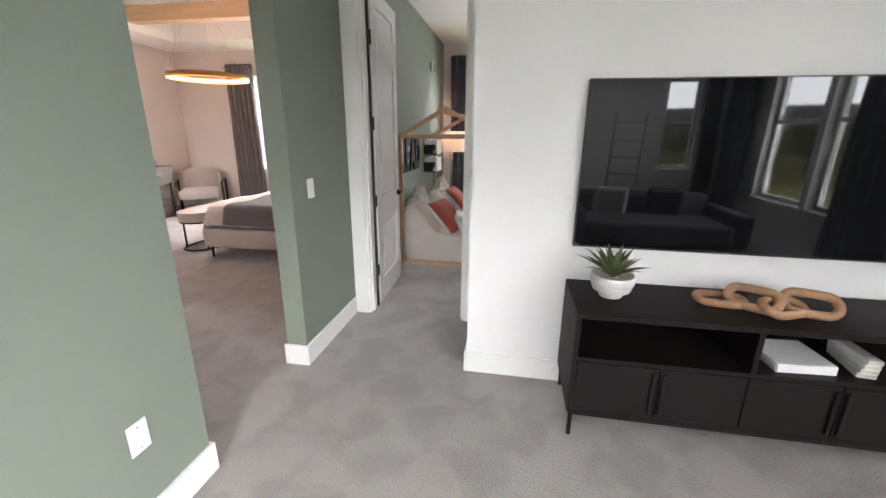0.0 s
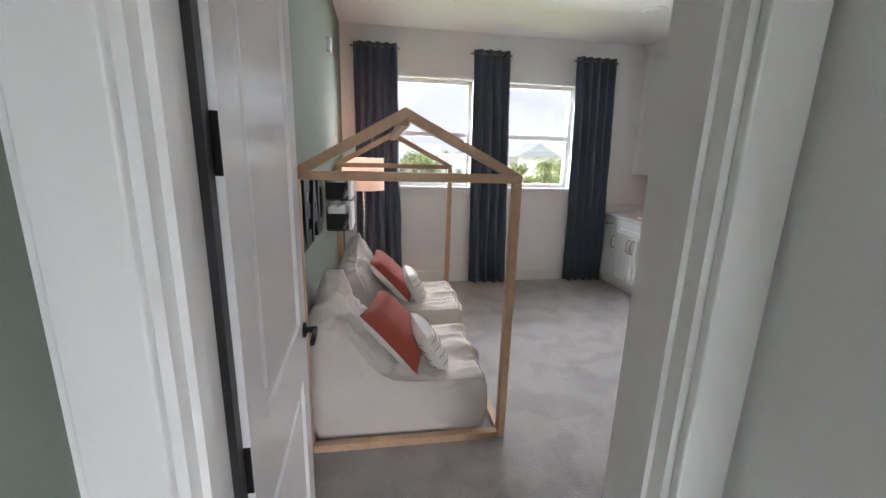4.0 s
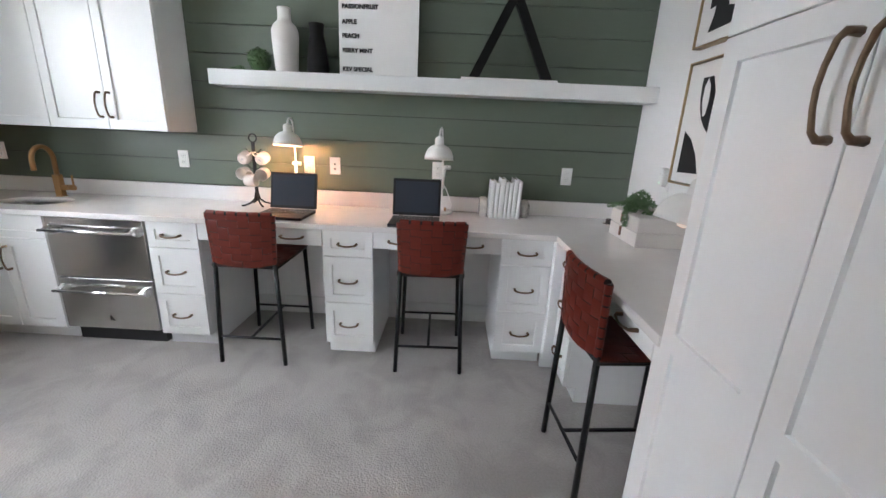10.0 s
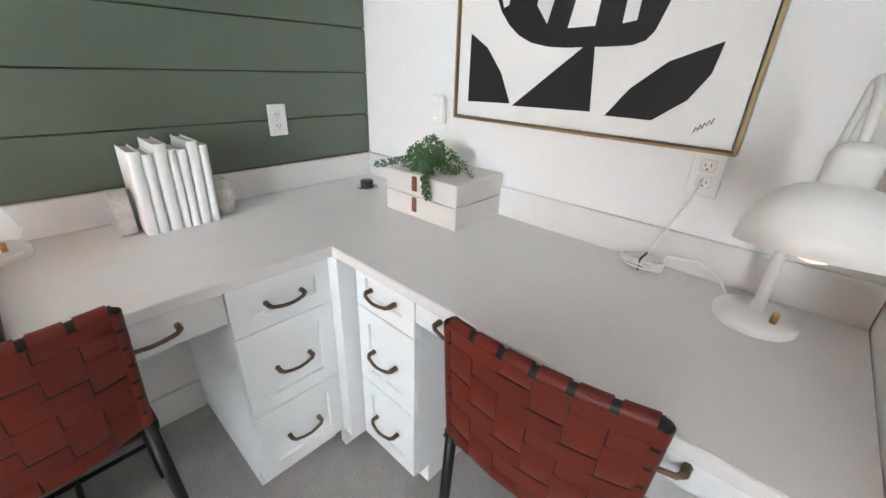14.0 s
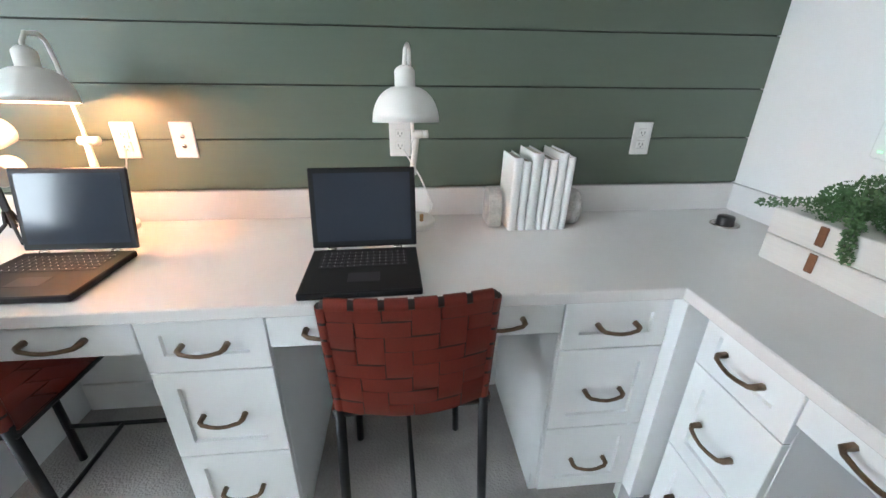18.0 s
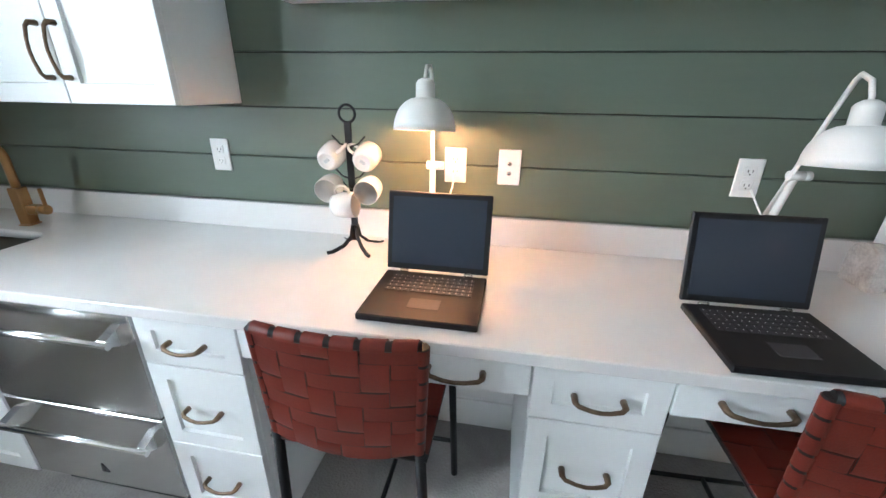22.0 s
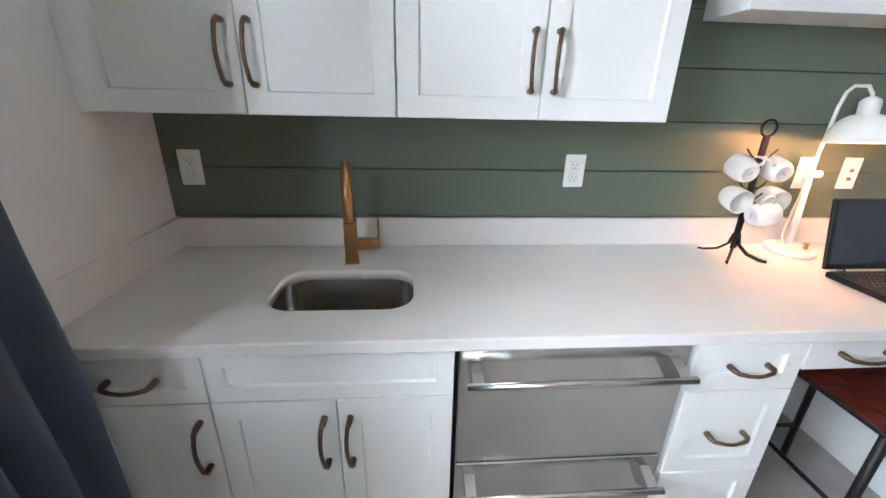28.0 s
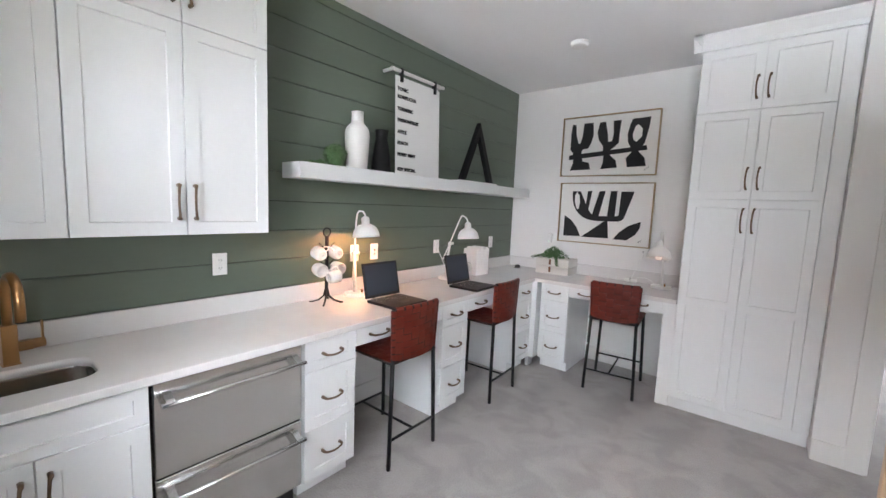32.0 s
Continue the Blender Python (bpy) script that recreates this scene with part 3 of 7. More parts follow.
for a in ((DOOR_L, DOOR_L + 0.018, 0, DOOR_H), (DOOR_R - 0.018, DOOR_R, 0, DOOR_H), (DOOR_L + 0.018, DOOR_R - 0.018, DOOR_H - 0.018, DOOR_H)):
    part("jamb", bbox(a[0], a[1], DOOR_S, DOOR_N, a[2], a[3]), TRIM, door_trim)
    if a[0] != DOOR_L + 0.018:
        s = 0.018 if a[0] == DOOR_L else -0.03
        x = a[0] + s if a[0] == DOOR_L else a[0] - 0.012
        part("door_stop", bbox(x, x + 0.012, DOOR_S + 0.03, DOOR_S + 0.065, 0, DOOR_H - 0.018), TRIM, door_trim)


def panel_door(w, h, t, panels, name, m, label, hinge_z, lever=True, kind="structure"):
    """A moulded two-panel door leaf. Local: hinge edge at x = 0, leaf along +x, thickness from y = 0 to t."""
    ob = thing(name, label, "door", m, kind=kind)
    bm = bmesh.new()
    xs = [0, 0.115, w - 0.115, w]
    zc = [0.0]
    for a, b in panels:
        zc += [a, b]
    zc.append(h)
    box(bm, xs[0], xs[1], 0, t, 0, h)
    box(bm, xs[2], xs[3], 0, t, 0, h)
    for i in range(0, len(zc), 2):
        box(bm, xs[1], xs[2], 0, t, zc[i], zc[i + 1])
    for a, b in panels:
        box(bm, xs[1], xs[2], 0.012, t - 0.012, a, b)
        box(bm, xs[1] + 0.045, xs[2] - 0.045, 0.005, t - 0.005, a + 0.045, b - 0.045, 0.0065)
    part("leaf", bm, DOORPAINT, ob)
    for z in hinge_z:
        bm = bmesh.new()
        tube(bm, [(-0.006, t + 0.006, z - 0.05), (-0.006, t + 0.006, z + 0.05)], 0.008, 8)
        box(bm, -0.004, 0.0, 0.004, t, z - 0.048, z + 0.048)
        box(bm, -0.003 if lever else -0.03, 0.03, t, t + 0.0025, z - 0.048, z + 0.048)
        box(bm, -0.004, 0.0, 0.001, t - 0.002, z - 0.048, z + 0.048)
        part("hinge", bm, BLACKMETAL, ob, "black steel hinge")
    if lever:
        bm = bmesh.new()
        for s in (1, -1):
            y0 = t if s > 0 else 0.0
            lathe(bm, [(0, y0), (0.027, y0), (0.027, y0 + s * 0.008), (0.011, y0 + s * 0.012), (0.011, y0 + s * 0.045), (0, y0 + s * 0.047)], 16, (w - 0.06, 0, 0.86), axis="y")
            tube(bm, [(w - 0.06, y0 + s * 0.04, 0.86), (w - 0.17, y0 + s * 0.042, 0.86)], 0.0085, 8)
        part("door_handle", bm, BLACKMETAL, ob, "black lever handle")
    return ob


panel_door(0.715, 2.385, 0.036, [(0.2, 0.70), (0.90, 2.27)], "door_1", pose(-1.292, 3.249, 0.012, 0, 0, 92.5), "white two-panel door standing open into the playroom", (0.30, 0.88, 1.465, 2.05))
panel_door(0.74, 2.385, 0.036, [(0.2, 0.70), (0.90, 2.27)], "door_2", pose(-3.16, 2.595, 0.012, 0, 0, -90), "white two-panel closet door, closed", (0.30, 0.885, 1.47, 2.05), False)
closet_trim = thing("closet_trim", "white closet door casing", "door casing", kind="structure")
for a in ((1.74, 1.83), (2.61, 2.655)):
    part("casing", bbox(-3.14, -3.12, a[0], a[1], 0, 2.5, 0.003), TRIM, closet_trim)

part("weatherstrip", bbox(DOOR_L + 0.018, DOOR_L + 0.032, DOOR_N - 0.020, DOOR_N + 0.004, 0, DOOR_H - 0.018), BLACKPLASTIC, door_trim, "black rubber door seal")

# lamps added outdoors, standing in for soft daylight from sky and lit ground
area("daylight_play", look((-24.5, 46.0, 7.0), (0.3, 5.0, 1.5)), 44, 18, 24500)
area("daylight_play_east", look((36.0, 34.0, 6.0), (0.3, 5.0, 1.5)), 24, 14, 22000)
area("daylight_play_west", look((-26.0, 15.5, 4.5), (0.6, 7.0, 1.3)), 14, 9, 2800)
area("daylight_play_high", look((0.3, 18.0, 8.4), (0.3, 4.5, 1.2)), 22, 5.6, 4600)
area("daylight_play_steep", look((-2.5, 15.5, 11.0), (0.8, 6.0, 1.0)), 20, 7, 2200)
area("daylight_play_low", look((0.3, 16.0, -1.55), (0.3, 5.0, 2.2)), 26, 2.0, 2500)
area("daylight_bed", look((-3.4, BED_N + 1.4, 3.4), (-3.4, 5.5, 0.6)), 2.0, 1.2, 180)
area("daylight_loft_sky", look((27.0, -42.0, 11.8), (2.9, -0.5, 11.8)), 60, 15, 32000)
area("daylight_loft_a", look((2.3, -12.0, 6.6), (1.2, 0.0, 1.2)), 10, 5.2, 4000)
area("daylight_loft_b", look((13.0, -0.5, 6.0), (0.5, -0.3, 1.2)), 10, 5.2, 6000)
area("daylight_loft_low", look((4.4, -0.45, 0.0), (1.5, -0.45, 2.6)), 1.8, 3.5, 700)


# ---- cabinets ----
def pull(length=0.128, vertical=False):
    """An arched bar pull, standing out towards -y."""
    bm = bmesh.new()
    h = length / 2
    pts = [(-h, 0, 0), (-h, -0.022, 0), (-h * 0.86, -0.029, 0), (-h * 0.4, -0.034, 0), (0, -0.036, 0), (h * 0.4, -0.034, 0), (h * 0.86, -0.029, 0), (h, -0.022, 0), (h, 0, 0)]
    drop = [0, 0, -0.004, -0.0075, -0.0085, -0.0075, -0.004, 0, 0]
    pts = [(p[0], p[1], d) for p, d in zip(pts, drop)]
    tube(bm, pts, 0.0062, 6, radii=[0.0085, 0.0075, 0.0058, 0.0052, 0.0052, 0.0052, 0.0058, 0.0075, 0.0085])
    if vertical:
        bmesh.ops.rotate(bm, cent=(0, 0, 0), matrix=Matrix.Rotation(radians(90), 3, "Y"), verts=bm.verts[:])
    return mesh_of("handle", bm, BRONZE)


PULL_H, PULL_V, PULL_S = pull(), pull(0.142, True), pull(0.105)
PULL_T = pull(0.16, True)


def shaker(w, h, t=0.02, rail=0.055, mid=None, flat=False):
    """A shaker front: x from 0 to w, front face at y = 0."""
    bm = bmesh.new()
    b = 0.0018
    if flat:
        return box(bm, 0, w, 0, t, 0, h, b)
    xs, zs = [0, rail, w - rail, w], [0, rail, h - rail, h]
    if mid:
        zs = [0, rail, mid - rail / 2, mid + rail / 2, h - rail, h]
    v = {(i, j): bm.verts.new((x, 0, z)) for i, x in enumerate(xs) for j, z in enumerate(zs)}
    for j in range(len(zs) - 1):
        for i in range(3):
            ring = [v[i, j], v[i + 1, j], v[i + 1, j + 1], v[i, j + 1]]
            if i == 1 and 0 < j < len(zs) - 2 and j != (2 if mid else -1):
                low = [bm.verts.new(p.co + Vector((sx * 0.0025, 0.009, sz * 0.0025))) for p, (sx, sz) in zip(ring, ((1, 1), (-1, 1), (-1, -1), (1, -1)))]
                bm.faces.new(low)
                for k in range(4):
                    bm.faces.new((ring[k], ring[(k + 1) % 4], low[(k + 1) % 4], low[k]))
            else:
                bm.faces.new(ring)
    n, m = 3, len(zs) - 1
    rim = [v[i, 0] for i in range(n)] + [v[n, j] for j in range(m)] + [v[i, m] for i in range(n, 0, -1)] + [v[0, j] for j in range(m, 0, -1)]
    mid_ring = [bm.verts.new((p.co.x, b, p.co.z)) for p in rim]
    back = [bm.verts.new((p.co.x, t, p.co.z)) for p in rim]
    for p in rim:
        p.co.x += b if p.co.x < b else (-b if p.co.x > w - b else 0)
        p.co.z += b if p.co.z < b else (-b if p.co.z > h - b else 0)
    for p, q in ((rim, mid_ring), (mid_ring, back)):
        for k in range(len(p)):
            bm.faces.new((p[k], q[k], q[(k + 1) % len(p)], p[(k + 1) % len(p)]))
    bm.faces.new(back)
    bmesh.ops.recalc_face_normals(bm, faces=bm.faces[:])
    return bm


def unit(name, label, category, m, w, h, depth, fronts, toe=0.09, toe_in=0.05, group="", bottom=0.0, body_top=None):
    """A cabinet. fronts: kind, x0, x1, z0, z1, handle ('h', 'hs', 'vl', 'vr', None), where the handle sits."""
    ob = thing(name, label, category, m, group)
    part("body", bbox(0, w, 0.021, depth, bottom + toe, body_top or h, 0.001), CAB, ob)
    if toe:
        part("toe_kick", bbox(0.002, w - 0.002, 0.021 + toe_in, depth, 0, toe), CAB, ob)
    for kind, x0, x1, z0, z1, hd, *more in fronts:
        g = 0.0016
        W, H = x1 - x0 - 2 * g, z1 - z0 - 2 * g
        mid = more[0] if more else None
        rail = 0.055 if kind == "door" else min(0.05, H * 0.30)
        f = part("drawer_front" if kind != "door" else "door", shaker(W, H, rail=rail, mid=mid, flat=(kind == "flat")), CAB, ob, at=pose(x0 + g, 0, z0 + g))
        if hd == "h":
            part("handle", PULL_H, None, f, "bronze arched pull", pose(W / 2, 0, H / 2))
        elif hd == "hs":
            part("handle", PULL_S, None, f, "bronze arched pull", pose(W / 2, 0, H / 2))
        elif hd:
            part("handle", PULL_V, None, f, "bronze arched pull", pose(0.03 if hd[1] == "l" else W - 0.03, 0, H - 0.125 if hd[0] == "t" else 0.142))
    return ob


FX = 1.668  # faces of the drawer fronts along the east wall
FY = 3.112  # and along the south wall
ZT = TOP - 0.032


def east(y):
    return pose(FX, y, 0, 0, 0, -90)


def south(x):
    return pose(x, FY, 0, 0, 0, 180)


def stack(w):
    return [("drawer", 0, w, 0.661, ZT, "hs"), ("drawer", 0, w, 0.368, 0.661, "hs"), ("drawer", 0, w, 0.095, 0.368, "hs")]


D = E_ - 0.012 - FX
LAB = "white three-drawer shaker unit with bronze pulls"
unit("drawer_unit", LAB + ", next to the corner", "drawer unit", east(3.458), 0.298, ZT, D, stack(0.298), group="desk drawer units")
unit("drawer_unit", LAB + ", between two stools", "drawer unit", east(4.500), 0.296, ZT, D, stack(0.296), group="desk drawer units")
unit("drawer_unit", LAB + ", beside the fridge drawers", "drawer unit", east(5.540), 0.305, ZT, D, stack(0.305), group="desk drawer units")
unit("drawer_unit", LAB + ", on the short desk run", "drawer unit", south(1.602), 0.264, ZT, FY - S_ - 0.002, stack(0.264), group="desk drawer units")
unit("corner_filler", "white corner filler between the two drawer runs", "cabinet", pose(FX - 0.066, FY + 0.048, 0, 0, 0, -90), 0.1, ZT, 0.1, [])


def pencil(m, w, label):
    ob = thing("desk_apron", label, "desk", m, "desk aprons")
    part("body", bbox(0, w, 0.021, 0.45, ZT - 0.10, ZT), CAB, ob)
    f = part("drawer_front", shaker(w - 0.004, 0.10, flat=True), CAB, ob, at=pose(0.002, 0, ZT - 0.10))
    for x in (0.155, w - 0.175):
        part("handle", PULL_H, None, f, "bronze arched pull", pose(x, 0, 0.05))


pencil(east(4.203), 0.744, "white desk apron holding one shallow drawer with two pulls")
pencil(east(5.234), 0.733, "white desk apron holding one shallow drawer with two pulls")
pencil(south(1.337), 0.755, "white desk apron holding one shallow drawer with two pulls")
ob = thing("desk_end_panel", "white end panel carrying the short desk", "panel")
part("leg_panel", bbox(0.492, 0.580, S_ + 0.002, FY, 0, ZT, 0.002), CAB, ob)

unit("sink_cabinet", "white shaker sink cabinet with two doors under a false drawer front", "cabinet", east(6.737), 0.586, ZT, D,
     [("drawer", 0, 0.586, 0.676, ZT, None), ("door", 0, 0.296, 0.095, 0.676, "tr"), ("door", 0.296, 0.586, 0.095, 0.676, "tl")], body_top=0.64)
for a in ((0, 0.018), (0.568, 0.586)):
    part("side_panel", bbox(*a, 0.021, D, 0.64, ZT), CAB, bpy.data.objects["sink_cabinet"])
unit("base_cabinet", "white shaker base cabinet with one drawer and one door", "cabinet", east(7.052), 0.314, ZT, D,
     [("drawer", 0, 0.314, 0.676, ZT, "hs"), ("door", 0, 0.314, 0.095, 0.676, "tr")])
part("filler", bbox(-0.027, 0, 0.0, 0.06, 0.0, ZT), CAB, bpy.data.objects["base_cabinet"])

# upper cabinets
UX, UZ0, UZM, UZ1 = 1.985, 1.317, 2.200, 2.645
for y1, w in ((7.050, 0.758), (6.291, 0.744)):
    h = 0.380
    u = unit("wall_cabinet", "white shaker wall cabinet with four doors and bronze pulls", "cabinet", pose(UX, y1, 0, 0, 0, -90), w, UZ1, E_ - UX - 0.001,
             [("door", 0, h, UZ0, UZM, "br"), ("door", h, w, UZ0, UZM, "bl"), ("door", 0, h, UZM, UZ1, "br"), ("door", h, w, UZM, UZ1, "bl")], toe=0, bottom=UZ0, group="wall cabinets")
    u0 = u if y1 > 6.9 else u0
part("filler", bbox(-0.029, -0.001, 0.004, 0.03, UZ0, UZ1), CAB, u0)
bm = bmesh.new()
box(bm, UX + 0.018, E_ - 0.001, 5.546, N_ - 0.001, UZ1, CEIL - 0.001)
extrude_shape(bm, [Vector((UX + 0.018, 5.546 - 0.035, UZ1 + 0.03)), Vector((UX + 0.004, 5.546 - 0.035, UZ1 + 0.03)), Vector((UX - 0.004, 5.546 - 0.035, UZ1 + 0.05)), Vector((UX - 0.032, 5.546 - 0.035, CEIL - 0.025)), Vector((UX - 0.032, 5.546 - 0.035, CEIL - 0.001)), Vector((UX + 0.018, 5.546 - 0.035, CEIL - 0.001))], (0, N_ - 5.546 + 0.034, 0))
extrude_shape(bm, [Vector((UX + 0.018, 5.546, UZ1 + 0.03)), Vector((UX + 0.018, 5.546 - 0.004, UZ1 + 0.05)), Vector((UX + 0.018, 5.546 - 0.035, CEIL - 0.025)), Vector((UX + 0.018, 5.546 - 0.035, CEIL - 0.001)), Vector((UX + 0.018, 5.546, CEIL - 0.001))], (E_ - UX - 0.02, 0, 0))
solid("crown_moulding", bm, CAB, "white crown moulding between wall cabinets and ceiling", "moulding")

# tall cabinet
TCX0, TCX1 = -0.322, 0.490
TZ0, TZA, TZB, TZC = 0.10, 1.612, 2.212, 2.630
tw = TCX1 - (-0.235)
tall = unit("tall_cabinet", "tall white shaker pantry cabinet with six doors", "cabinet", pose(TCX1, 3.150, 0, 0, 0, 180), TCX1 - TCX0, TZC + 0.005, 3.15 - S_ - 0.002,
            [("door", 0.0, tw / 2, TZ0, TZA, None, 0.76), ("door", tw / 2, tw, TZ0, TZA, None, 0.76), ("door", 0.0, tw / 2, TZA, TZB, "br"), ("door", tw / 2, tw, TZA, TZB, "bl"),
             ("door", 0.0, tw / 2, TZB, TZC, "br"), ("door", tw / 2, tw, TZB, TZC, "bl"), ("flat", tw, TCX1 - TCX0, TZ0, TZC, None)], toe_in=0.03)
for x in (tw / 2 - 0.03, tw / 2 + 0.03):
    part("handle", PULL_T, None, tall, "bronze arched pull", pose(x, 0, 1.47))
bm = bmesh.new()
box(bm, TCX0, TCX1, S_ + 0.002, 3.13, TZC + 0.005, CEIL - 0.03)
extrude_shape(bm, [Vector((TCX0, 3.13, TZC + 0.01)), Vector((TCX0, 3.155, TZC + 0.01)), Vector((TCX0, 3.16, TZC + 0.04)), Vector((TCX0, 3.205, TZC + 0.095)), Vector((TCX0, 3.205, TZC + 0.11)), Vector((TCX0, 3.13, TZC + 0.11))], (TCX1 + 0.055 - TCX0, 0, 0))
extrude_shape(bm, [Vector((TCX1, 3.205, TZC + 0.01)), Vector((TCX1 + 0.005, 3.205, TZC + 0.04)), Vector((TCX1 + 0.055, 3.205, TZC + 0.095)), Vector((TCX1 + 0.055, 3.205, TZC + 0.11)), Vector((TCX1, 3.205, TZC + 0.11))], (0, S_ + 0.002 - 3.205, 0))
part("crown", bm, CAB, tall, at=tall.matrix_basis.inverted())

# worktop, in one L with the sink cut out
CX, CY = 1.648, 3.155
SX0, SX1, SY0, SY1 = 1.793, 2.045, 6.250, 6.642
bm = bmesh.new()
zt0 = TOP - 0.032


def rounded(x0, x1, y0, y1, r, k=6):
    pts = []
    for cx, cy, a0 in ((x1 - r, y1 - r, 0), (x0 + r, y1 - r, 90), (x0 + r, y0 + r, 180), (x1 - r, y0 + r, 270)):
        for i in range(k + 1):
            a = radians(a0 + 90 * i / k)
            pts.append((cx + r * math.cos(a), cy + r * math.sin(a)))
    return pts


hole = rounded(SX0, SX1, SY0, SY1, 0.075)
rim = rounded(SX0 - 0.03, SX1 + 0.03, SY0 - 0.03, SY1 + 0.03, 0.0001)
hv = {z: [bm.verts.new((x, y, z)) for x, y in hole] for z in (TOP, zt0)}
rv = {z: [bm.verts.new((x, y, z)) for x, y in rim] for z in (TOP, zt0)}
k = len(hole)
for i in range(k):
    j = (i + 1) % k
    for z in (TOP, zt0):
        if (Vector(rv[z][i].co) - Vector(rv[z][j].co)).length > 1e-3:
            bm.faces.new((hv[z][i], hv[z][j], rv[z][j], rv[z][i]))
        else:
            bm.faces.new((hv[z][i], hv[z][j], rv[z][i]))
    bm.faces.new((hv[TOP][i], hv[TOP][j], hv[zt0][j], hv[zt0][i])).smooth = True
X0, X1, Y0, Y1 = SX0 - 0.03, SX1 + 0.03, SY0 - 0.03, SY1 + 0.03
for a in ((CX + 0.004, X0, Y0, Y1), (X1, E_, Y0, Y1), (CX + 0.004, E_, Y1, N_), (CX + 0.004, E_, CY, Y0), (CX + 0.004, E_, S_, CY)):
    box(bm, *a, zt0, TOP)
box(bm, CX, CX + 0.004, CY, N_, zt0, TOP, 0.0018)
bmesh.ops.remove_doubles(bm, verts=bm.verts[:], dist=0.0002)
wt = thing("worktop", "white quartz worktop running round the corner", "worktop")
part("sink_run", bm, QUARTZ, wt)
bm = box(bmesh.new(), 0.492, CX + 0.004, S_, CY - 0.004, zt0, TOP)
box(bm, 0.492, CX + 0.004, CY - 0.004, CY, zt0, TOP, 0.0018)
part("desk_run", bm, QUARTZ, wt)
bs = thing("backsplash", "low white quartz upstand along the walls", "backsplash")
part("upstand", bbox(E_ - 0.02, E_, S_ + 0.02, N_ - 0.02, TOP, 0.958, 0.002), QUARTZ, bs)
part("upstand", bbox(0.492, E_, S_, S_ + 0.02, TOP, 0.958, 0.002), QUARTZ, bs)
part("upstand", bbox(CX + 0.01, E_, N_ - 0.02, N_, TOP, 0.958, 0.002), QUARTZ, bs)

# sink
bm = bmesh.new()
rows = [(SX0 - 0.008, SX1 + 0.008, SY0 - 0.008, SY1 + 0.008, 0.08, zt0 - 0.002), (SX0 - 0.006, SX1 + 0.006, SY0 - 0.006, SY1 + 0.006, 0.08, zt0 - 0.01), (SX0, SX1, SY0, SY1, 0.075, zt0 - 0.13), (SX0 + 0.02, SX1 - 0.02, SY0 + 0.02, SY1 - 0.02, 0.06, zt0 - 0.155), (SX0 + 0.10, SX1 - 0.10, SY0 + 0.14, SY1 - 0.14, 0.019, zt0 - 0.158)]
rings = [[bm.verts.new((x, y, r[5])) for x, y in rounded(*r[:5])] for r in rows]
for a, b in zip(rings, rings[1:]):
    bridge(bm, a, b)
bm.faces.new(rings[-1])
sink = thing("sink", "small undermount stainless steel sink", "sink", pose(0, 0, 0))
part("basin", bm, SINKSTEEL, sink)
part("drain", lathe(bmesh.new(), [(0, 0.004), (0.02, 0.004), (0.038, 0.002), (0.042, 0)], 20, ((SX0 + SX1) / 2, (SY0 + SY1) / 2, zt0 - 0.156)), NICKEL, sink)

# faucet
fa = thing("faucet", "brushed gold gooseneck faucet with a side lever", "faucet", pose(2.113, 6.452, TOP, 0, 0, 8))
bm = bbox(-0.021, 0.021, -0.021, 0.021, 0.004, 0.148, 0.003)
box(bm, -0.024, 0.024, -0.024, 0.024, 0, 0.005, 0.001)
part("base", bm, GOLD, fa)
FR, FZ = 0.083, 0.252
arc = [(0, 0, 0.146), (0, 0, 0.20), (0, 0, FZ)] + [(FR * (math.cos(radians(a)) - 1), 0, FZ + FR * math.sin(radians(a))) for a in range(12, 181, 12)] + [(-2 * FR, 0, 0.215), (-2 * FR, 0, 0.190)]
spout = part("spout", tube(bmesh.new(), arc, 0.0145, 18), GOLD, fa)
part("nozzle", tube(bmesh.new(), [(-2 * FR, 0, 0.192), (-2 * FR, 0, 0.186)], 0.012, 16), BLACKPLASTIC, spout, "dark spray nozzle")
part("valve", bbox(-0.017, 0.017, -0.062, -0.020, 0.044, 0.079, 0.004), GOLD, fa)
part("knob", tube(bmesh.new(), [(0, -0.060, 0.061), (0, -0.094, 0.061)], 0.0185, 20), GOLD, fa)
part("lever", bbox(-0.008, 0.008, -0.092, -0.086, 0.066, 0.146, 0.002), GOLD, fa)

# fridge drawers
fr = thing("fridge_drawers", "stainless steel two-drawer under-counter fridge with bar handles", "fridge", east(6.150))
part("body", bbox(0.002, 0.603, 0.03, D, 0.10, ZT), BLACKPLASTIC, fr)
part("toe_kick", bbox(0.02, 0.585, 0.06, 0.3, 0.0, 0.10), BLACKPLASTIC, fr)
for z0, z1 in ((0.108, 0.440), (0.447, ZT - 0.006)):
    d = part("drawer", bbox(0.009, 0.596, 0.0, 0.03, z0, z1, 0.003), STEEL, fr)
    bm = bmesh.new()
    zb = z1 - 0.068
    tube(bm, [(0.022, -0.056, zb), (0.583, -0.056, zb)], 0.0095, 14)
    for x in (0.036, 0.541):
        extrude_shape(bm, [Vector((x, 0, zb + 0.03)), Vector((x, 0, zb - 0.035)), Vector((x, -0.05, zb - 0.009)), Vector((x, -0.059, zb + 0.0)), Vector((x, -0.05, zb + 0.009))], (0.028, 0, 0))
    part("handle", bm, STEEL, d, "polished bar handle")
bm = bmesh.new()
extrude_shape(bm, [Vector((0.29, -0.002, 0.165)), Vector((0.30, -0.002, 0.165)), Vector((0.303, -0.002, 0.185)), Vector((0.295, -0.002, 0.2))], (0, 0.003, 0))
